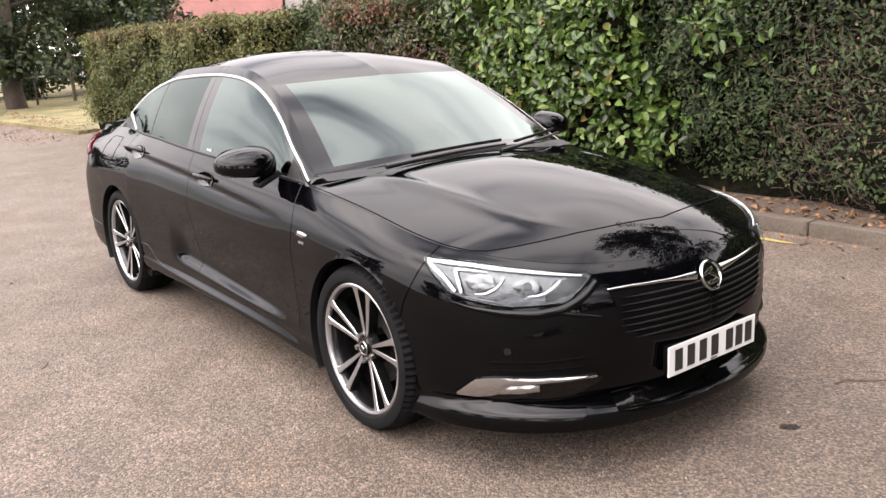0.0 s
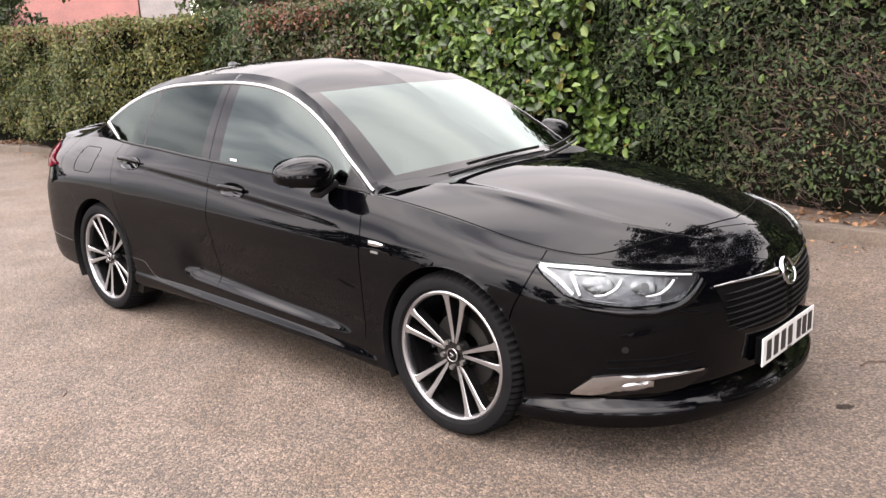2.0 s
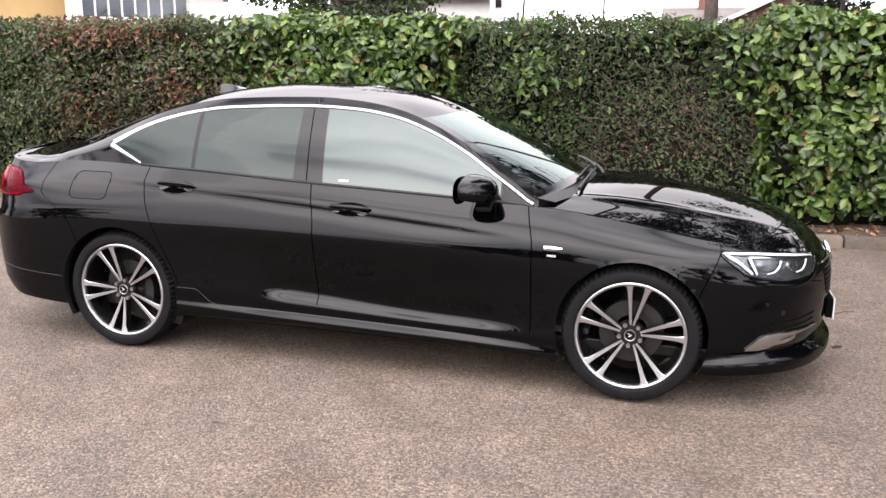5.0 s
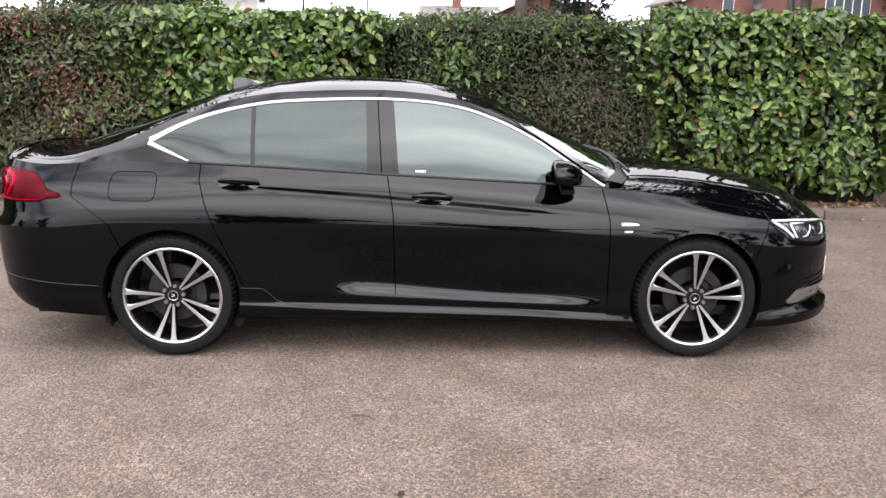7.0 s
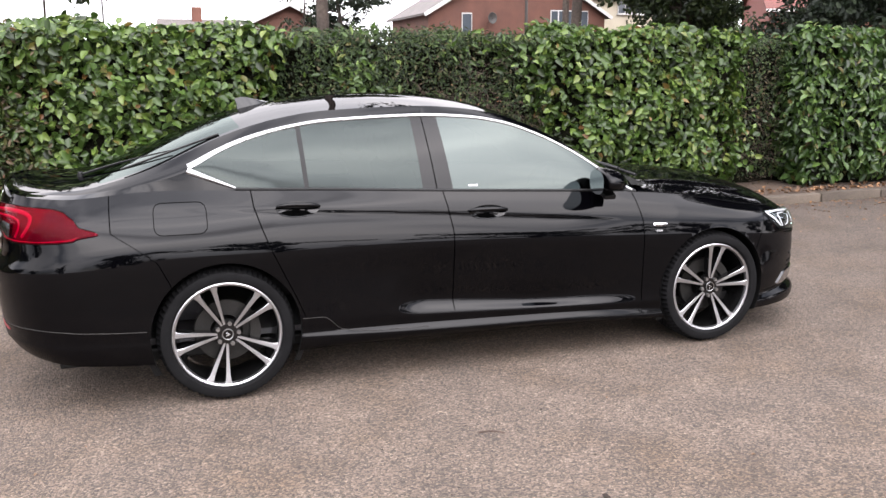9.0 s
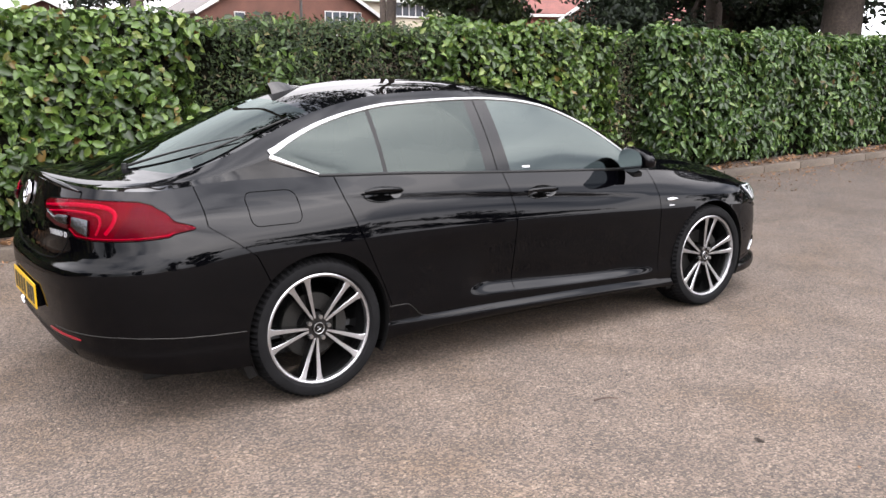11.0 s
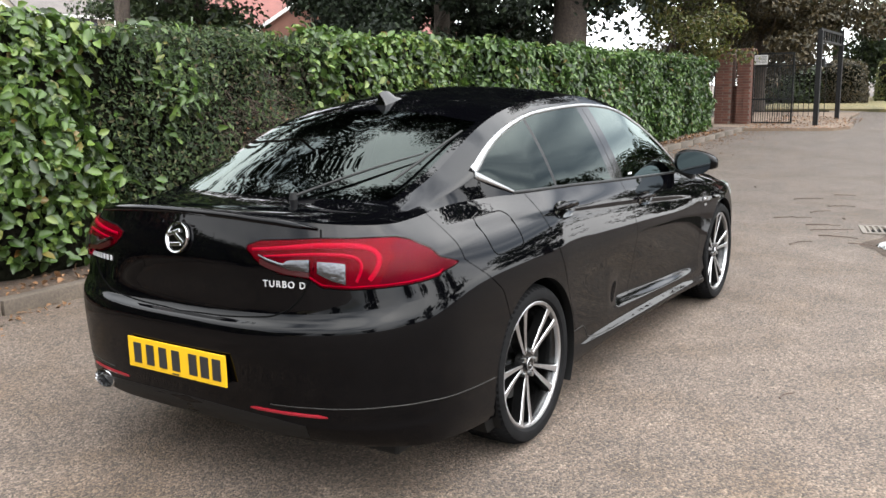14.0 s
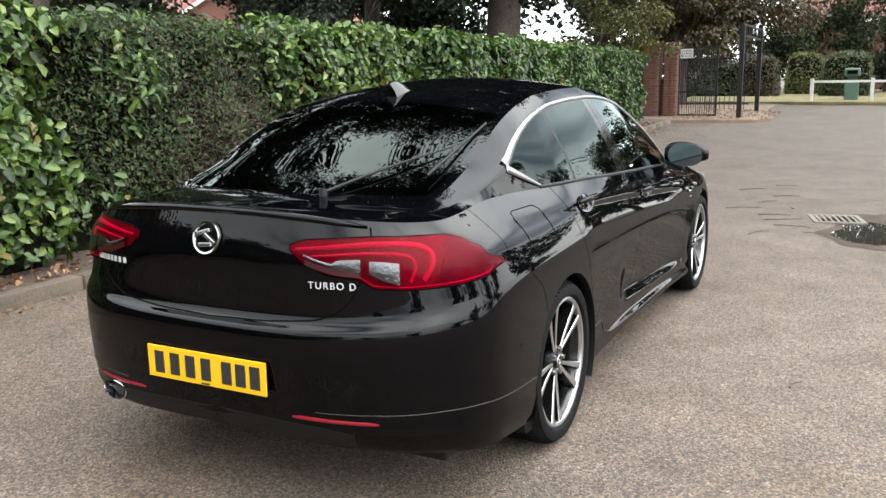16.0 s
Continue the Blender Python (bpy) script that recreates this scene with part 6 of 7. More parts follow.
hedge("mixed green hedge with bare stems and red leaves", -6.4, -2.9, 3.02, 1.97, MIXED, 21000, 0.068, 0.40, 5, twigs=700, bare=(-4.0, 0.7, 1.1, 0.35), sparse=lambda x, z: 1 - 0.55 * np.exp(-((x + 4.0) / 0.8) ** 2 - ((z - 1.1) / 0.45) ** 2), extra=((-4.9, -3.7, 1.74, 1.98, REDLEAF, 800, 0.055), (-3.7, -3.3, 1.15, 1.45, REDLEAF, 350, 0.05), (-4.9, -4.4, 0.9, 1.3, REDLEAF, 300, 0.05), (-6.4, -5.0, 0.5, 1.9, DARKLEAF, 3000, 0.055), (-3.8, -2.9, 0.5, 1.9, LAUREL, 240, 0.09), (-5.6, -3.4, 0.5, 1.8, BROWNLEAF, 2600, 0.055), (-4.0, -2.95, 0.5, 1.75, BROWNLEAF, 1700, 0.06), (-3.7, -3.1, 0.7, 1.3, REDLEAF, 260, 0.05)))
hedge("bright green broad-leaved laurel hedge", -2.95, -0.55, 3.08, 1.99, LAUREL, 9400, 0.098, 0.60, 11)
hedge("dark fine-leaved hedge with bare brown twigs", -0.52, 2.22, 3.20, 1.98, DARKLEAF, 24000, 0.050, 0.42, 17, twigs=1500, bare=(1.42, 0.42, 0.92, 0.36), extra=((0.85, 2.0, 0.5, 1.5, DRYLEAF, 110, 0.030), (-0.1, 0.5, 1.2, 1.9, LAUREL, 260, 0.095), (1.2, 2.0, 1.7, 1.98, LAUREL, 160, 0.09)), sparse=lambda x, z: 1 - 0.62 * np.exp(-((x - 1.42) / 0.62) ** 4 - ((z - 0.88) / 0.58) ** 4))
hedge("bright green broad-leaved laurel hedge", 2.32, 4.62, 3.05, 2.02, LAUREL, 8800, 0.098, 0.60, 23)
hedge("thin dark stretch of hedge with bare stems", 4.5, 6.1, 3.66, 1.98, DARKLEAF, 6500, 0.05, 0.42, 29, twigs=520, extra=((4.6, 6.0, 0.4, 1.7, BROWNLEAF, 700, 0.045),))
hedge("bright green broad-leaved laurel hedge", 5.84, 16.7, far_face, 2.06, LAUREL_SHADED, 29000, 0.115, 0.50, 31, droop=1.2)

# dry leaves along the kerb and on the tarmac
rng = np.random.default_rng(41)
n = 2600
lx = rng.uniform(-12, 17, n)
ly = np.array([kerb_y(v) for v in lx]) + 0.12 + np.abs(rng.normal(0, 0.22, n))
lz = ground_z(lx, ly - 0.2) + 0.105 + rng.uniform(0, 0.02, n)
litter = leaf_cloud("leaf_litter", np.stack([lx, ly, lz], 1), np.tile((0, 0, 1.0), (n, 1)), 0.055 * rng.uniform(0.5, 1.4, n), 0.6, DRYLEAF, None, rng)
tagged(litter, "dry brown leaves lying under the hedge", "leaves")
n = 2200
lx = rng.uniform(-12, 19, n)
lx = np.where(rng.uniform(0, 1, n) < 0.45, rng.uniform(5, 19, n), lx)
ly = np.array([kerb_y(v) for v in lx]) - 0.02 - np.abs(rng.exponential(0.14, n)) * np.where(lx > 4, 2.2, 1.0)
litter = leaf_cloud("leaf_litter", np.stack([lx, ly, ground_z(lx, ly) + 0.006], 1), np.tile((0, 0, 1.6), (n, 1)), 0.034 * rng.uniform(0.4, 1.3, n), 0.6, DRYLEAF, None, rng)
tagged(litter, "dry brown leaves in the gutter", "leaves")
n = 260
lx, ly = rng.uniform(-7, 12, n), rng.uniform(-5, 2.7, n)
keep = ~((np.abs(lx) < 2.6) & (np.abs(ly) < 1.05))
lx, ly = lx[keep], ly[keep]
crumbs = leaf_cloud("leaf_crumbs", np.stack([lx, ly, ground_z(lx, ly) + 0.004], 1), np.tile((0, 0, 2.0), (len(lx), 1)), 0.016 * rng.uniform(0.4, 1.6, len(lx)), 0.6, DRYLEAF, None, rng)
tagged(crumbs, "small dry leaf crumbs on the tarmac", "leaves")


def fallen_twig(x, y, length, turn, thick=0.006, bend=0.5):
    rng = np.random.default_rng(int(1000 * abs(x) + 77 * abs(y)))
    d = np.array([math.cos(radians(turn)), math.sin(radians(turn))])
    nrm = np.array([-d[1], d[0]])
    u = np.linspace(-0.5, 0.5, 9)
    wig = bend * length * (0.25 - u * u) + rng.normal(0, 0.03 * length, 9)
    P = [(x + d[0] * a * length + nrm[0] * w, y + d[1] * a * length + nrm[1] * w, 0) for a, w in zip(u, wig)]
    P = np.array([(a, b, gz(a, b) + thick * 0.8) for a, b, _ in P])
    return tagged(tube("fallen_twig", P, thick * np.linspace(1, 0.5, 9), TWIG, None, segs=6), "thin brown twig lying on the tarmac", "twig", group="twigs on the tarmac")


for row in ((-0.338, -1.70, 0.12, -22, 0.0045), (1.405, -2.39, 0.10, 35, 0.0045), (2.62, 0.95, 0.42, 40, 0.006), (5.34, -0.66, 0.40, -65), (5.9, -0.85, 0.28, -40), (5.0, -1.02, 0.34, -70), (4.75, -1.16, 0.45, -55), (6.4, -1.0, 0.3, -75),
            (6.9, -0.55, 0.35, -60), (4.4, -1.25, 0.35, -85), (5.6, -1.15, 0.22, 10), (7.4, -0.9, 0.25, -80), (3.9, -1.0, 0.3, -30), (4.1, -1.5, 0.26, -100), (7.9, 0.3, 0.2, 15)):
    fallen_twig(*row)

# loose grit on the tarmac
GRIT = leaf_material("loose_grit", [(0, (0.018, 0.014, 0.011)), (.45, (0.040, 0.031, 0.024)), (.7, (0.11, 0.088, 0.068)), (1, (0.25, 0.21, 0.17))], 0.9, 0.0)
rng = np.random.default_rng(53)
n = 9000
px, py = rng.uniform(-6.5, 6.5, n), np.minimum(rng.uniform(-5.2, 2.6, n), rng.uniform(-5.2, 4.5, n))
keep = ~((np.abs(px) < 2.45) & (np.abs(py) < 0.95)) & (py < 2.7)
px, py = px[keep], py[keep]
n = len(px)
r = 0.0042 * rng.uniform(0.5, 1.0, n) ** 2 + 0.0040 * rng.power(0.35, n)
a = rng.uniform(0, 2 * math.pi, (n, 1)) + np.array((0.0, 1.4, 2.9, 4.4)) + rng.uniform(-0.4, 0.4, (n, 4))
foot = np.stack([px[:, None] + r[:, None] * np.cos(a), py[:, None] + r[:, None] * np.sin(a) * 0.8, np.zeros((n, 4))], -1)
foot[..., 2] = (ground_z(px, py) + 0.0005)[:, None]
peak = np.stack([px + r * rng.uniform(-0.3, 0.3, n), py, ground_z(px, py) + r * 0.8], -1)[:, None]
V = np.concatenate([foot, peak], 1).reshape(-1, 3)
F = [(5 * i + k, 5 * i + (k + 1) % 4, 5 * i + 4) for i in range(n) for k in range(4)]
tagged(mesh_object("loose_grit", V, F, GRIT, None, False), "small pale and dark grit scattered on the tarmac", "grit", kind="stuff")

# yellow mark by the kerb
bm = bmesh.new()
vs = [bm.verts.new((0.95 + 0.26 * math.cos(a) * (1 + 0.15 * math.sin(5 * a)), 2.62 + 0.035 * math.sin(a) * (1 + 0.3 * math.cos(3 * a)), 0)) for a in np.linspace(0, 2 * math.pi, 25)[:-1]]
for v in vs:
    v.co.z = gz(v.co.x, v.co.y) + 0.005
bm.faces.new(vs)
tagged(part("paint_mark", bm, YELLOW), "faded yellow paint mark on the tarmac", "paint mark")

# gully grate and puddle
gr = tagged(new("drain_grate"), "square iron gully grate set in the tarmac", "drain")
gr.matrix_world = pose(5.02, -1.62, gz(5.02, -1.62) + 0.006, 0, 0, -78)
GRATE = material("worn_grate_iron", (0.1001, 0.0862, 0.0708), 0.7, 0.2, grain=(50, 0.4))
part("rim", box(0.50, 0.05, 0.02, (0, 0.225, 0), 0.004), GRATE, gr)
part("rim", box(0.50, 0.05, 0.02, (0, -0.225, 0), 0.004), GRATE, gr)
part("rim", box(0.05, 0.40, 0.02, (0.225, 0, 0), 0.004), GRATE, gr)
part("rim", box(0.05, 0.40, 0.02, (-0.225, 0, 0), 0.004), GRATE, gr)
for k in range(7):
    part("grate_bar", box(0.024, 0.40, 0.018, (-0.172 + 0.0573 * k, 0, 0), 0.003), GRATE, gr)
# black sheet under the bars stands in for the shade down the pit
part("gully", box(0.40, 0.40, 0.004, (0, 0, -0.004)), GAP, gr)


def blot(name, cx, cy, rx, ry, turn, mat, z, seed, label, category):
    """An uneven patch; it lies on the ground, or level where z is given."""
    V, F, n = [], [], 60
    c, s = math.cos(radians(turn)), math.sin(radians(turn))
    rings = np.linspace(0.02, 1, 12)
    for q in rings:
        for a in np.linspace(0, 2 * math.pi, n, endpoint=False):
            k = q * (1 + 0.14 * math.sin(2 * a + seed) + 0.09 * math.sin(5 * a + 2 * seed) + 0.05 * math.sin(9 * a + seed))
            x, y = rx * k * math.cos(a), ry * k * math.sin(a)
            px, py = cx + c * x - s * y, cy + s * x + c * y
            V.append((px, py, z if z else gz(px, py) + 0.004))
    for i in range(len(rings) - 1):
        F += [(i * n + k, i * n + (k + 1) % n, (i + 1) * n + (k + 1) % n, (i + 1) * n + k) for k in range(n)]
    F.append(tuple(range(n)))
    return tagged(mesh_object(name, V, F, mat), label, category)


STAIN = material("oil_stain", (0.021, 0.016, 0.013), 0.8, spec=0.15, grain=(80, 0.5), stains=(9, 0.4), bump=(95, 0.004))
for cx, cy, rx, ry, seed in ((2.55, 0.31, 0.034, 0.026, 1.0), (-0.15, -2.40, 0.024, 0.015, 2.2)):
    tagged(blot("oil_stain", cx, cy, rx, ry, 40 * seed, STAIN, 0, seed, "dark oily spot soaked into the tarmac", "stain"), group="oil spots on the tarmac")
# the water stands level in the dip
blot("damp_patch", 4.55, -2.04, 0.95, 0.53, -5, DAMP, 0, 2.1, "damp dark tarmac round the drain", "damp patch")
blot("puddle", 4.60, -2.06, 0.86, 0.47, -6, WATER, gz(4.3, -2.05) + 0.010, 1.3, "shallow puddle reflecting the sky", "puddle")

# ---- gate, brick piers ----
def brick_block(parent, x, y, wx, wy, z0, z1, max_bricks=400):
    """Courses of bricks round a mortar core."""
    part("mortar_core", box(wx - 0.012, wy - 0.012, z1 - z0, (x, y, (z0 + z1) / 2)), MORTAR, parent)
    nz = int((z1 - z0) / 0.075)
    for k in range(nz):
        z = z0 + 0.075 * k + 0.0325
        for axis, run, other in (("x", wx, wy), ("y", wy, wx)):
            n = max(1, round(run / 0.225))
            step = run / n
            for sgn in (-1, 1):
                shift = step / 2 if k % 2 else 0
                for i in range(n):
                    c = -run / 2 + step * (i + 0.5) + (shift if i < n - 1 else 0) * 0.5
                    ob = new("brick", BRICK_MESH[axis])
                    ob.parent = parent
                    ob.location = (x + c, y + sgn * (other / 2 - 0.045), z) if axis == "x" else (x + sgn * (other / 2 - 0.045), y + c, z)


def brick_mesh(name, sx, sy):
    ob = part(name, box(sx, sy, 0.065, (0, 0, 0), 0.004), BRICK)
    me = ob.data
    bpy.data.objects.remove(ob)
    return me


BRICK_MESH = {"x": brick_mesh("brick", 0.205, 0.10), "y": brick_mesh("brick_end", 0.10, 0.205)}
GATE_X, GATE_Z = 20.6, gz(20.6, 3.2)
piers = tagged(new("gate_wall"), "weathered red brick gate piers with a low wall between", "wall")
brick_block(piers, GATE_X + 0.2, 4.14, 0.45, 0.45, GATE_Z, GATE_Z + 2.05)
brick_block(piers, GATE_X + 0.32, 3.84, 0.22, 0.24, GATE_Z, GATE_Z + 1.15)
brick_block(piers, GATE_X + 0.2, 3.58, 0.45, 0.34, GATE_Z, GATE_Z + 2.08)
for y, dx in ((4.14, 0.2), (3.58, 0.2)):
    part("coping", box(0.49, 0.44, 0.07, (GATE_X + dx, y, GATE_Z + 2.12), 0.015), BRICK, piers)
gate = tagged(new("iron_gate"), "black iron gate of upright bars standing shut", "gate")
GY0, GY1, GH = 2.34, 3.40, 1.95
part("gate_frame", box(0.04, 0.05, GH, (GATE_X + 0.3, GY0, GATE_Z + 0.08 + GH / 2)), BLACKIRON, gate)
part("gate_frame", box(0.04, 0.05, GH, (GATE_X + 0.3, GY1, GATE_Z + 0.08 + GH / 2)), BLACKIRON, gate)
for z in (0.10, 0.75, GH + 0.05):
    part("gate_rail", box(0.035, GY1 - GY0, 0.045, (GATE_X + 0.3, (GY0 + GY1) / 2, GATE_Z + z)), BLACKIRON, gate)
for k in range(16):
    part("gate_bar", cyl(0.009, 0.009, GH, 8, None, (GATE_X + 0.3, GY0 + 0.06 + k * 0.063, GATE_Z + 0.08 + GH / 2)), BLACKIRON, gate)
sign = tagged(part("gate_sign", box(0.01, 0.36, 0.26, (GATE_X + 0.26, 3.20, GATE_Z + 1.84), 0.003), WHITEPAINT), "small white notice fixed to the iron gate", "sign")
for k in range(5):
    part("plain_bar", box(0.004, 0.30, 0.012, (GATE_X + 0.253, 3.20, GATE_Z + 1.76 + k * 0.04)), BLACKIRON, sign)
fence = tagged(new("railing"), "black iron railing of upright bars beyond the gate", "fence")
for k in range(26):
    part("railing_bar", cyl(0.010, 0.010, 1.8, 6, None, (GATE_X + 5.5, 2.3 + 0.16 * k, GATE_Z + 0.95)), BLACKIRON, fence)
for z in (0.25, 1.75):
    part("railing_rail", box(0.03, 4.3, 0.04, (GATE_X + 5.5, 4.3, GATE_Z + z)), BLACKIRON, fence)
archway = tagged(new("gate_arch"), "tall black iron posts joined by a patterned top frame", "arch")
PA, PB = (GATE_X + 0.3, 1.70), (GATE_X + 4.2, 1.72)
for (x, y), h in ((PA, 2.62), (PB, 2.75)):
    part("post", box(0.13, 0.13, h, (x, y, gz(x, y) + h / 2), 0.01), BLACKIRON, archway)
L = math.hypot(PB[0] - PA[0], PB[1] - PA[1])
turn = math.atan2(PB[1] - PA[1], PB[0] - PA[0])
for dz in (0, 0.30):
    part("top_bar", box(L, 0.06, 0.06, (0, 0, 0), 0, Matrix.Translation(((PA[0] + PB[0]) / 2, (PA[1] + PB[1]) / 2, GATE_Z + 2.30 + dz)) @ Matrix.Rotation(turn, 4, "Z")), BLACKIRON, archway)
for k in range(9):
    t = (k + 0.5) / 9
    part("top_slat", box(0.05, 0.04, 0.30, (0, 0, 0), 0, Matrix.Translation((PA[0] + (PB[0] - PA[0]) * t, PA[1] + (PB[1] - PA[1]) * t, GATE_Z + 2.45)) @ Matrix.Rotation(radians(25 if k % 2 else -25), 4, "Y")), BLACKIRON, archway)
lant = part("hanging_lantern", cyl(0.09, 0.06, 0.22, 10, None, (PA[0] + 0.4, PA[1] - 0.05, GATE_Z + 1.72)), BLACKIRON, archway)
part("hanger", cyl(0.008, 0.008, 0.55, 6, None, (PA[0] + 0.4, PA[1] - 0.05, GATE_Z + 2.05)), BLACKIRON, archway)


def apron(name, pts, mat, height, label, kind="structure"):
    """A raised patch of ground with a rounded edge."""
    bm = bmesh.new()
    top = [bm.verts.new((x, y, gz(x, y) + height)) for x, y in pts]
    low = [bm.verts.new((x, y, gz(x, y) - 0.05)) for x, y in pts]
    bm.faces.new(top)
    for i in range(len(pts)):
        j = (i + 1) % len(pts)
        bm.faces.new((low[i], low[j], top[j], top[i]))
    return tagged(part(name, bm, mat), label, "pavement", kind=kind)


ed = [(18.2, 3.35), (18.6, 2.95), (19.0, 2.4), (19.6, 1.7), (20.3, 1.15), (21.2, 0.85), (22.2, 0.9), (23.2, 1.2), (26, 1.5), (30, 1.7), (30, 5.5), (18.2, 5.5)]
apron("pavement", ed, material("sandy_pavement", (0.1001, 0.0678, 0.0447), 0.9, grain=(40, 0.3), stains=(1.5, 0.3), bump=(40, 0.006)), 0.08, "sandy pavement strewn with leaves before the gate")
n = 900
lx, ly = rng.uniform(18.3, 25, n), rng.uniform(0.9, 3.3, n)
keep = ly > np.interp(lx, [p[0] for p in ed[:10]], [p[1] for p in ed[:10]]) - 0.5
litter = leaf_cloud("leaf_litter", np.stack([lx, ly, ground_z(lx, ly) + 0.09], 1)[keep], np.tile((0, 0, 1.6), (int(keep.sum()), 1)), 0.06 * rng.uniform(0.5, 1.3, int(keep.sum())), 0.6, DRYLEAF, None, rng)
tagged(litter, "dry brown leaves on the gate pavement", "leaves")

# ---- far verge with rail, clipped bushes, bin ----
apron("verge", [(33.0, 4.0), (33.2, -14), (60, -16), (62, 10), (33.0, 6)], DRYGRASS, 0.07, "dry yellow grass verge beyond the road")
rail = tagged(new("low_rail"), "low white wooden rail on square posts", "fence")
for y in (0.80, -1.45, -3.7, -5.95):
    part("post", box(0.14, 0.14, 1.05, (34.4, y, gz(34.4, y) + 0.52), 0.012), WHITEPAINT, rail)
for y in (-0.32, -2.57, -4.82):
    part("rail_bar", box(0.06, 2.12, 0.09, (34.4, y, gz(34.4, y) + 0.92), 0.01), WHITEPAINT, rail)
bin_ = tagged(new("litter_bin"), "pale green litter bin with a hooded top", "bin")
bz = gz(36.5, -0.62) + 0.07
part("body", box(0.5, 0.55, 0.85, (36.5, -0.62, bz + 0.43), 0.04), BINGREEN, bin_)
part("hood", box(0.55, 0.62, 0.34, (36.5, -0.62, bz + 1.22), 0.07), BINGREEN, bin_)
# black panel on the solid hood, painted as the shade inside a slot
part("opening", box(0.02, 0.40, 0.16, (36.22, -0.62, bz + 1.22)), GAP, bin_)
part("stand", box(0.10, 0.40, 0.25, (36.5, -0.62, bz + 0.95)), BINGREEN, bin_)


def bush(x, y, wx, wy, h, mat, count, leaf, seed, label):
    rng = np.random.default_rng(seed)
    b = tagged(new("clipped_bush"), label, "bush", group="clipped bushes on the verge")
    z = gz(x, y) + 0.06
    part("core", box(wx * 0.86, wy * 0.86, h * 0.92, (x, y, z + h * 0.46), min(wx, wy) * 0.2), HEDGE_SHADE, b)
    d = rng.normal(0, 1, (count, 3))
    d[:, 2] = np.abs(d[:, 2])
    d /= np.abs(d).max(1, keepdims=True) * 0.7 + 0.3 * np.linalg.norm(d, axis=1, keepdims=True)
    P = d * (wx / 2, wy / 2, h) * rng.uniform(0.93, 1.04, (count, 1))
    low = rng.uniform(0, 1, count) < 0.55
    P[low, 2] = rng.uniform(0.08, 1, low.sum()) * P[low, 2].clip(0.3 * h, h)
    leaf_cloud("leaves", P + (x, y, z), d, leaf * rng.uniform(0.6, 1.3, count), 0.5, mat, b, rng)
    return b


bush(43.6, 4.2, 2.2, 2.3, 2.1, BROWNLEAF, 5000, 0.13, 3, "brown thinning clipped bush")
bush(48.5, 2.2, 2.0, 2.0, 2.3, PRIVET, 4500, 0.13, 5, "clipped brown-tinged hedge bush")
bush(44.2, -0.1, 2.2, 2.4, 2.25, MIXED, 5500, 0.13, 7, "rounded clipped green bush")
bush(46, -6.5, 3, 5, 1.7, PRIVET, 4500, 0.2, 9, "clipped green bush with browned sides")
bush(44, 6.5, 3, 4, 1.9, TREELEAF, 4500, 0.2, 12, "dark green clipped bush")


# ---- trees ----
def tree(at, height, crown, mat, seed, label, clear=0.25, leaves=9000, leaf=0.22, conical=False, trunk=0.28, limbs=14):
    """A tapered trunk, limbs, and clumps of leaves at their ends."""
    rng = np.random.default_rng(seed)
    tr = tagged(new("tree"), label, "tree")
    x0, y0 = at
    z0 = gz(x0, y0) if abs(x0) < 60 else 0.0
    tp = np.array([(x0 + rng.normal(0, 0.05) * k, y0 + rng.normal(0, 0.05) * k, z0 - 0.1 + height * 0.92 * k / 8) for k in range(9)])
    tube("trunk", tp, trunk * np.linspace(1.15, 0.12, 9), BARK, tr, segs=12)
    P, N = [], []
    for i in range(limbs):
        f = clear + (0.97 - clear) * (i + 0.5) / limbs
        base = np.array([np.interp(f, np.linspace(0, 1, 9), tp[:, k]) for k in range(3)])
        a = rng.uniform(0, 2 * math.pi) if i % 2 else 2.4 * i
        reach = crown * ((1 - f) / (1 - clear) * 0.95 + 0.05 if conical else math.sin(math.pi * min(1, max(0.12, (f - clear * 0.6) / (1.04 - clear * 0.6)))) ** 0.6) * rng.uniform(0.75, 1.1)
        rise = -0.15 * reach if conical else 0.35 * reach
        end = base + np.array([math.cos(a) * reach, math.sin(a) * reach, rise * rng.uniform(0.6, 1.2)])
        midp = (base + end) / 2 + rng.normal(0, 0.12 * reach, 3)
        pts = np.array([(1 - t) ** 2 * base + 2 * t * (1 - t) * midp + t * t * end for t in np.linspace(0, 1, 6)])
        tube("limb", pts, trunk * 0.35 * (1 - f * 0.6) * np.linspace(1, 0.2, 6), BARK, tr, segs=6)
        per = leaves // limbs
        clumps = 9
        for c in range(clumps):
            t = rng.uniform(0.30, 1.05)
            ctr = (1 - t) ** 2 * base + 2 * t * (1 - t) * midp + t * t * end + rng.normal(0, 0.16 * crown, 3) * (1, 1, 0.6)
            n = per // clumps
            q = rng.normal(0, 1, (n, 3))
            q /= np.linalg.norm(q, axis=1, keepdims=True)
            rad = crown * rng.uniform(0.13, 0.26)
            P.append(ctr + q * rad * rng.uniform(0.5, 1.0, (n, 1)) * (1, 1, 0.7))
            N.append(q + (0, 0, 0.4))
    P, N = np.concatenate(P), np.concatenate(N)
    leaf_cloud("crown", P, N, leaf * rng.uniform(0.6, 1.3, len(P)), 0.55, mat, tr, rng, droop=0.5)
    return tr


tree((-24.5, 3.3), 6, 3.6, TREELEAF, 1, "leafy green tree beyond the end of the hedge", 0.20, 12000, 0.20)
tree((-33, 9), 6.5, 4.0, TREELEAF, 2, "leafy green tree in a far garden", 0.2, 8000, 0.25)
tree((-16.5, 11.5), 5, 2.8, MIXED, 3, "brownish leafy garden tree behind the hedge", 0.2, 9000, 0.16)
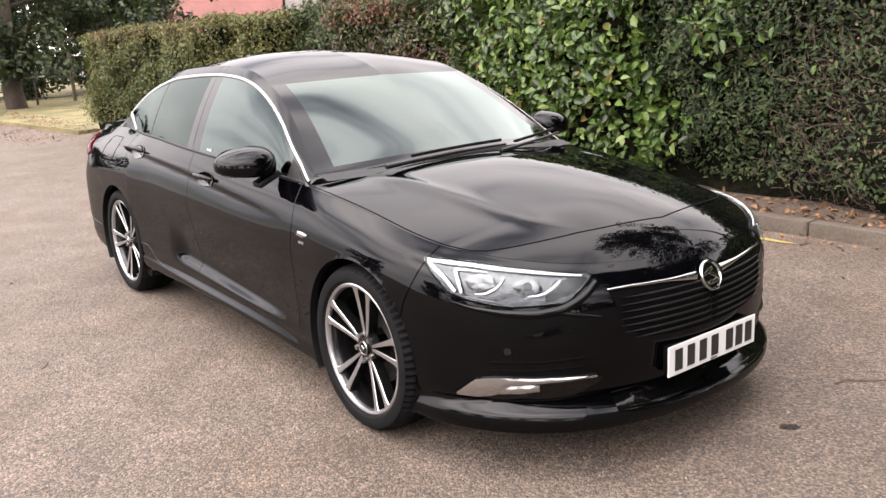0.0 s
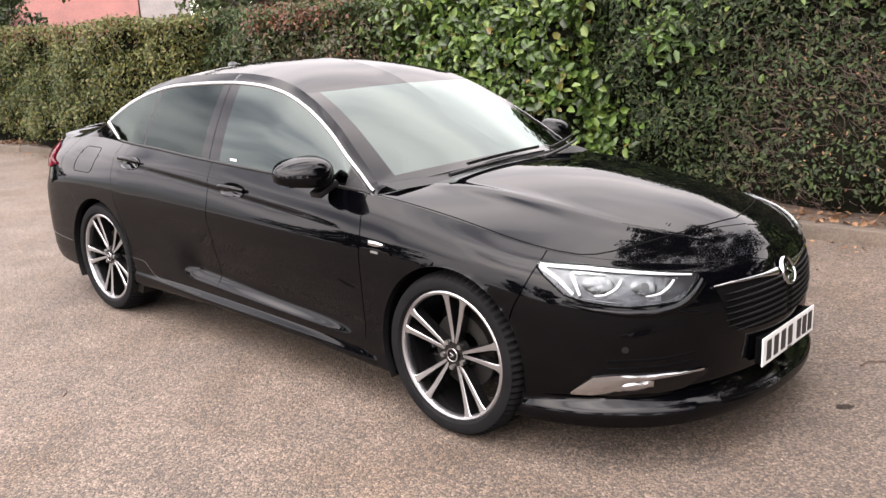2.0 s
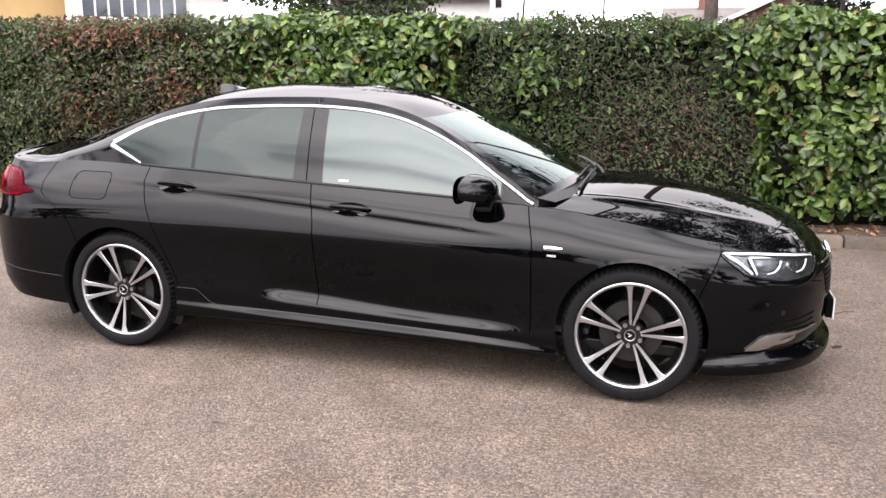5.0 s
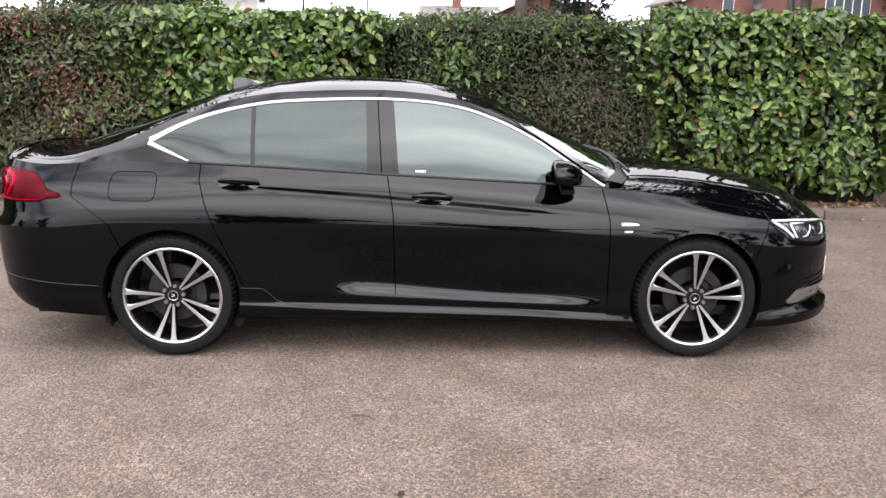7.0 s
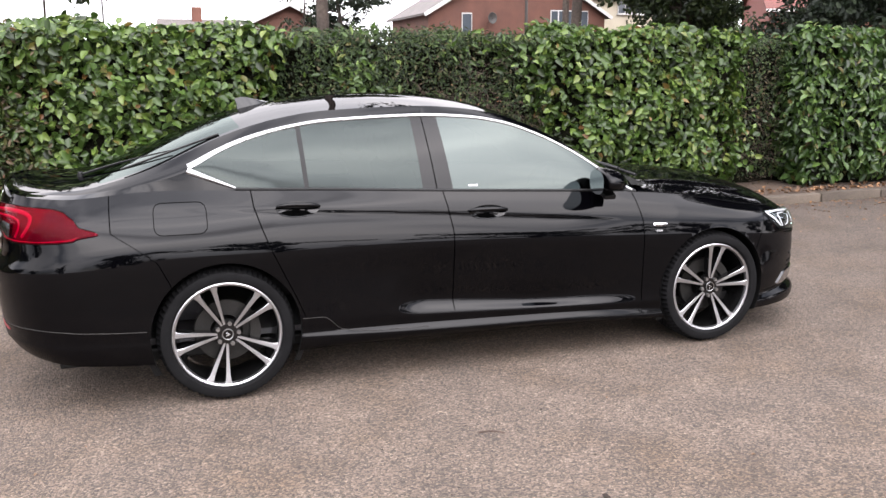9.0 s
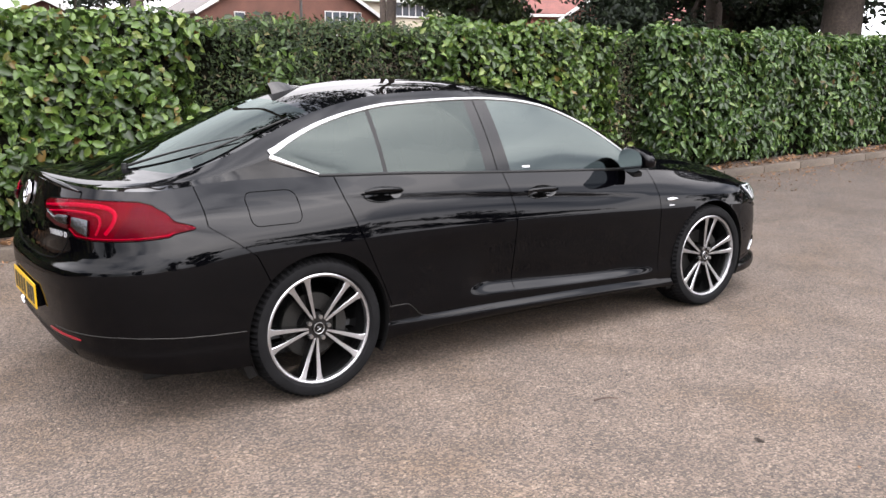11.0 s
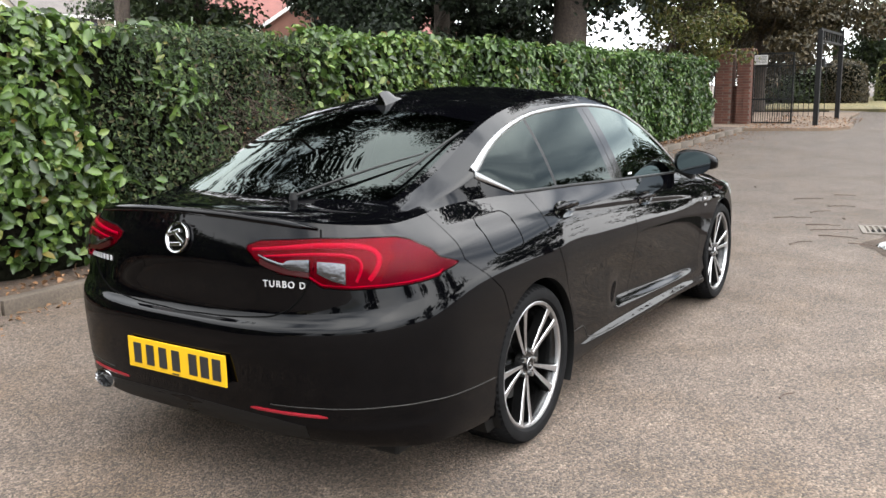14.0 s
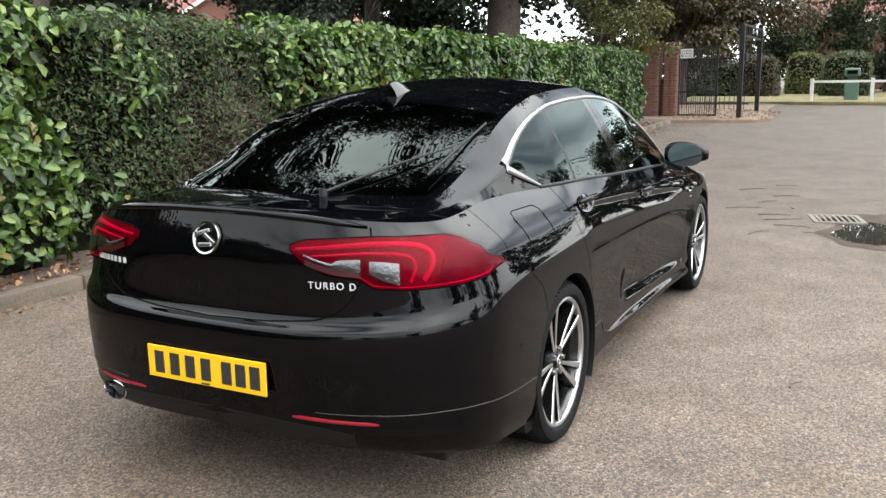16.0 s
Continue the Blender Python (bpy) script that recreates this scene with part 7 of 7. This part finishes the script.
tree((-22, 16), 6, 3.4, BROWNLEAF, 4, "brownish leafy garden tree behind the hedge", 0.2, 8000, 0.2)
tree((-9.5, 24), 7.0, 3.2, TREELEAF, 5, "leafy green tree in a far garden", 0.2, 7000, 0.2)
tree((-14, 33), 7.5, 4.0, TREELEAF, 6, "leafy green tree in a far garden", 0.2, 7000, 0.22)
tree((9.0, 44), 7.0, 2.6, CONIFER, 7, "dark feathery conifer between the houses", 0.3, 6000, 0.22)
tree((33.5, 44), 14, 4.8, TREELEAF, 8, "leafy green tree beside the brick house", 0.12, 14000, 0.26)
tree((22.0, 14.5), 12, 4.8, CONIFER, 9, "large dark evergreen tree behind the hedge", 0.06, 40000, 0.22, trunk=0.4)
tree((24.0, 17.5), 13, 5.0, CONIFER, 10, "large dark evergreen tree behind the hedge", 0.06, 36000, 0.24, trunk=0.4)
tree((19.3, 5.6), 5.6, 2.0, PRIVET, 11, "light green drooping tree behind the hedge", 0.28, 9000, 0.11, trunk=0.08)
tree((31, 5.6), 11, 4.6, BROWNLEAF, 12, "large copper-leaved tree behind the gate", 0.20, 48000, 0.18, trunk=0.35)
tree((37, 8.5), 12, 5, BROWNLEAF, 13, "large copper-leaved tree behind the gate", 0.10, 44000, 0.20, trunk=0.35)
tree((54, -2), 12, 5.5, TREELEAF, 14, "dark green tree beyond the verge", 0.06, 20000, 0.26)
tree((54, 6), 12, 6, TREELEAF, 15, "dark green tree beyond the verge", 0.05, 24000, 0.26)
tree((48, -14), 11, 5, BROWNLEAF, 16, "brownish tree beyond the verge", 0.14, 8000, 0.26)
tree((-31, 5.2), 5, 3.0, TREELEAF, 31, "leafy green tree behind the wire fence", 0.06, 9000, 0.2)
tree((-36, 9.5), 5.5, 3.4, TREELEAF, 32, "leafy green tree behind the wire fence", 0.06, 9000, 0.22)
tree((14.4, 9.6), 6.2, 3.3, CONIFER, 45, "low dark evergreen behind the hedge", 0.04, 26000, 0.14, trunk=0.12)
tree((15.6, 6.6), 21, 6.9, CONIFER, 40, "tall dark evergreen tree overhanging the hedge", 0.20, 110000, 0.19, trunk=0.42, limbs=34)
tree((14.6, 18.6), 17, 3.4, TREELEAF, 43, "tall green tree standing in a garden behind the hedge", 0.10, 26000, 0.20, trunk=0.30, limbs=26)
tree((2.0, 13.5), 25, 4.4, TREELEAF, 41, "tall leafy tree with a high crown behind the hedge", 0.57, 20000, 0.22, trunk=0.13, limbs=16)
# added crown out of view, closes the bright sky gap in the rear window
tree((17.5, 11.6), 21, 7.0, CONIFER, 44, "added evergreen whose high crown darkens the rear window's reflection", 0.30, 56000, 0.24, trunk=0.24, limbs=24)
# two added trees, crowns out of view, to dim the sky in the roof
tree((-5.0, 31), 10.5, 5.0, TREELEAF, 46, "added high-crowned tree that darkens the roof's reflection", 0.55, 12000, 0.26, trunk=0.06)
tree((5.0, 32), 10.5, 5.0, TREELEAF, 47, "added high-crowned tree that darkens the roof's reflection", 0.55, 12000, 0.26, trunk=0.06)
tree((8.6, 14.6), 19, 5.6, CONIFER, 48, "tall dark tree with a high crown behind the hedge", 0.48, 15000, 0.24, trunk=0.13, limbs=16)
# the side of the car park that only the paint and glass reflect
tree((-6, -34), 7, 4, TREELEAF, 17, "leafy green tree across the car park", 0.14, 8000, 0.3)
tree((14, -30), 9, 4.6, TREELEAF, 18, "leafy green tree across the car park", 0.14, 8000, 0.3)
tree((29, -17), 9, 4.4, TREELEAF, 19, "leafy green tree across the car park", 0.14, 8000, 0.3)
tree((-26, -26), 7, 4.5, TREELEAF, 20, "leafy green tree across the car park", 0.14, 8000, 0.3)
tree((-36, -8), 6, 4.0, TREELEAF, 21, "leafy green tree across the car park", 0.14, 8000, 0.3)

tree((20, -26), 8.5, 4.2, TREELEAF, 22, "leafy green tree across the car park", 0.12, 8000, 0.3)
tree((4, -34), 7.5, 4.0, TREELEAF, 23, "leafy green tree across the car park", 0.12, 8000, 0.3)
tree((37, -9), 9, 4.5, TREELEAF, 24, "leafy green tree across the car park", 0.12, 8000, 0.3)

# ---- houses ----
def house(at, turn, width, depth, eaves, ridge, wall, roof, label, windows=(), gable_front=False, chimney=None, overhang=0.4):
    """A pitched-roof house; its front faces -y before it is turned. windows: (x, z, w, h) on the front."""
    h = tagged(new("house"), label, "house")
    h.matrix_world = pose(*at, 0, 0, turn)
    bm = bmesh.new()
    w, d = width / 2, depth
    if gable_front:
        prof = [(-w, 0), (w, 0), (w, eaves), (0, ridge), (-w, eaves)]
        f = [bm.verts.new((x, 0, z)) for x, z in prof]
        b = [bm.verts.new((x, d, z)) for x, z in prof]
    else:
        prof = [(0, 0), (d, 0), (d, eaves), (d / 2, ridge), (0, eaves)]
        f = [bm.verts.new((-w, y, z)) for y, z in prof]
        b = [bm.verts.new((w, y, z)) for y, z in prof]
    bm.faces.new(f), bm.faces.new(b)
    for i in range(5):
        bm.faces.new((f[i], f[(i + 1) % 5], b[(i + 1) % 5], b[i]))
    part("wall", bm, wall, h)
    o = overhang
    for sgn in (-1, 1):
        bm = bmesh.new()
        if gable_front:
            slope = (ridge - eaves) / w
            q = [(0, -o, ridge + 0.06), (0, d + o, ridge + 0.06), (sgn * (w + o), d + o, eaves - slope * o + 0.06), (sgn * (w + o), -o, eaves - slope * o + 0.06)]
        else:
            slope = (ridge - eaves) / (d / 2)
            e = -o if sgn < 0 else d + o
            q = [(-w - o, d / 2, ridge + 0.06), (w + o, d / 2, ridge + 0.06), (w + o, e, eaves - slope * o + 0.06), (-w - o, e, eaves - slope * o + 0.06)]
        lo = [bm.verts.new(p) for p in q]
        hi = [bm.verts.new((p[0], p[1], p[2] + 0.16)) for p in q]
        bm.faces.new(lo), bm.faces.new(hi)
        for i in range(4):
            bm.faces.new((lo[i], lo[(i + 1) % 4], hi[(i + 1) % 4], hi[i]))
        part("roof", bm, roof, h)
        if gable_front:
            ang = math.atan2(eaves - ridge, w)
            ln = math.hypot(w + o, (w + o) * slope)
            part("barge_board", box(ln, 0.05, 0.24, (0, 0, 0), 0, pose(sgn * (w + o) / 2, -o - 0.03, ridge - slope * (w + o) / 2 + 0.08, 0, sgn * math.degrees(-ang), 0)), WHITEPAINT, h)
        else:
            part("fascia", box(width + 2 * o, 0.05, 0.22, (0, (-o - 0.03) if sgn < 0 else d + o + 0.03, eaves - slope * o + 0.05)), WHITEPAINT, h)
    for x, z, ww, hh in windows:
        win = part("window", box(ww, 0.10, hh, (x, -0.03, z), 0.01), WHITEPAINT, h)
        n = max(1, round(ww / 0.6))
        for k in range(n):
            part("pane", box(ww / n - 0.10, 0.02, hh - 0.14, (x - ww / 2 + ww / n * (k + 0.5), -0.085, z)), PANE, win)
        part("sill", box(ww + 0.16, 0.16, 0.06, (x, -0.07, z - hh / 2 - 0.03)), WHITEPAINT, win)
    if chimney:
        part("chimney", box(0.7, 0.7, 1.6, (chimney[0], chimney[1], ridge + 0.3)), wall, h)
    return h


house((7.6, 52.5, 0), 0, 12.4, 8, 3.0, 5.9, BRICK, TILES, "low brick bungalow with a grey tiled roof", gable_front=True)
house((3.0, 60, 0), 0, 6, 8, 3.2, 5.4, BRICK, TILES, "low brick bungalow with a grey tiled roof", chimney=(-0.5, 4))
house((23.8, 52, 0), 0, 13.6, 9, 5.6, 9.6, BRICK, TILES, "two-storey red brick house with white windows", gable_front=True, windows=((-4.0, 4.9, 0.75, 1.5), (3.9, 5.1, 3.0, 1.7), (-4.0, 1.8, 1.4, 1.4), (3.0, 1.8, 2.2, 1.6)))
house((35.0, 55, 0), 0, 7.5, 8, 7.4, 10.4, RENDER_WALL, TILES, "cream rendered house with a grey roof", windows=((0.3, 6.6, 3.8, 1.2),))
house((49.5, 48, 0), -25, 12, 9, 6.4, 9.5, material("red_render", (0.1497, 0.0471, 0.036), 0.8, stains=(0.5, 0.1)), REDTILES, "red-walled house behind the trees", windows=((4.4, 4.4, 1.6, 1.3),))
house((43.5, 40, 0), -40, 9, 8, 5.0, 8.0, BRICK, REDTILES, "red brick house with an orange tiled roof", gable_front=True, windows=((2.6, 4.3, 1.8, 1.3),))
house((46.5, 33.5, 0), -40, 8, 8, 4.9, 7.4, RENDER_WALL, REDTILES, "cream house with a red tiled roof", windows=((0, 4.1, 2.6, 1.2),))
house((66, -4, 0), -90, 16, 9, 5.5, 9.5, BRICK, REDTILES, "red brick house with a red tiled roof behind trees", windows=((0, 4.2, 1.6, 1.2),))
house((-31.0, 30.5, 0), 40, 7, 8, 5.5, 8, OCHRE, REDTILES, "ochre rendered house behind the hedge", windows=())
house((-24.6, 33.6, 0), 30, 7.5, 8, 5.2, 8, WHITEPAINT, TILES, "white house with wide windows behind the hedge", windows=((-0.5, 4.2, 5.0, 1.4),))
house((-13.5, 42, 0), 10, 9, 8, 5.2, 8, WHITEPAINT, TILES, "white house with a brick corner behind the hedge", windows=((-1.0, 4.3, 4.0, 1.4),))
house((-36.9, 13.5, 0), 60, 9, 8, 2.4, 4.9, RENDER_WALL, REDTILES, "pale house with a steep red tiled roof", windows=((0, 1.6, 1.6, 1.2),))
house((-43, 19.5, 0), 60, 10, 8, 3.3, 6.2, WHITEPAINT, TILES, "half-timbered house with a grey roof", windows=((0, 2.2, 2.0, 1.2),))

# street lamp and poles behind the hedge
for x, y, h, r, lab in ((-3.7, 52, 9.0, 0.07, "slim grey street lamp"), (23.4, 50, 8.5, 0.13, "wooden telegraph pole"), (8.0, 14.0, 6.5, 0.09, "dark wooden post")):
    lp = tagged(new("street_pole"), lab + " behind the hedge", "pole")
    part("shaft", cyl(r, r * 0.7, h, 10, None, (x, y, h / 2)), BARK if r == 0.09 else STEELGREY, lp, smooth=True)
    if r < 0.1:
        part("lamp_head", box(0.9, 0.25, 0.12, (x + 0.4, y, h), 0.03), STEELGREY, lp)
dish = tagged(new("satellite_dish"), "grey satellite dish on the brick house wall", "dish")
part("bowl", lathe([(0.0, 0.10), (0.2, 0.08), (0.38, 0.0), (0.40, 0.01)], 24), STEELGREY, dish, smooth=True)
part("arm", cyl(0.02, 0.02, 0.7, 8, pose(0, 0, 0, 60, 0, 0), (0, 0.25, -0.15)), STEELGREY, dish)
dish.matrix_world = pose(21.5, 51.4, 5.3, 0, 0, 15)

# ---- far left: grass strip, wire fence and notice ----
apron("grass_strip", [(-13.4, 2.05), (-18.5, 1.75), (-26, 1.35), (-34, 0.9), (-60, 0), (-60, 20), (-13.6, 12)], DRYGRASS, 0.08, "strip of dry grass behind a low kerb")
wf = tagged(new("wire_fence"), "wire mesh fence on concrete posts", "fence")
for k in range(7):
    part("post", box(0.10, 0.10, 1.7, (-26.0 - 0.4 * k, 3.6 + 1.9 * k, 0.9)), STONE, wf)
for k in range(5):
    P = np.array([(-26.0 - 0.4 * t, 3.6 + 1.9 * t, 0.3 + 0.32 * k) for t in np.linspace(0, 6, 7)])
    tube("wire", P, 0.008, STEELGREY, wf, segs=5)
nt_ = tagged(part("notice_board", box(0.03, 0.62, 0.40, (-25.6, 4.15, 1.18), 0.01), WHITEPAINT), "small white notice on a post", "sign")
part("post", box(0.06, 0.06, 1.2, (-25.66, 4.15, 0.6)), BARK, nt_)
for k in range(3):
    part("plain_bar", box(0.006, 0.48, 0.05, (-25.58, 4.15, 1.08 + 0.10 * k)), STEELGREY, nt_)
n = 1500
lx, ly = rng.uniform(-22, -12.5, n), rng.uniform(0.9, 2.6, n)
litter = leaf_cloud("leaf_litter", np.stack([lx, ly, ground_z(lx, ly) + 0.012 + 0.09 * (ly > 1.9)], 1), np.tile((0, 0, 1.6), (n, 1)), 0.042 * rng.uniform(0.4, 1.3, n), 0.6, DRYLEAF, None, rng)
tagged(litter, "orange-brown fallen leaves by the kerb", "leaves")

# ---- the tarmac sheet, out to the horizon ----
gx = np.concatenate([np.linspace(-400, -30, 12), np.linspace(-28, 45, 150), np.linspace(50, 400, 12)])
gy = np.concatenate([np.linspace(-400, -30, 12), np.linspace(-28, 30, 120), np.linspace(35, 400, 12)])
XG, YG = np.meshgrid(gx, gy, indexing="ij")
V = np.stack([XG, YG, ground_z(XG, YG)], -1).reshape(-1, 3)
f, _, _ = grid_faces(len(gx), len(gy))
ground = tagged(mesh_object("ground", V, f, TARMAC), "worn pinkish-grey tarmac of a car park", "ground", kind="structure")
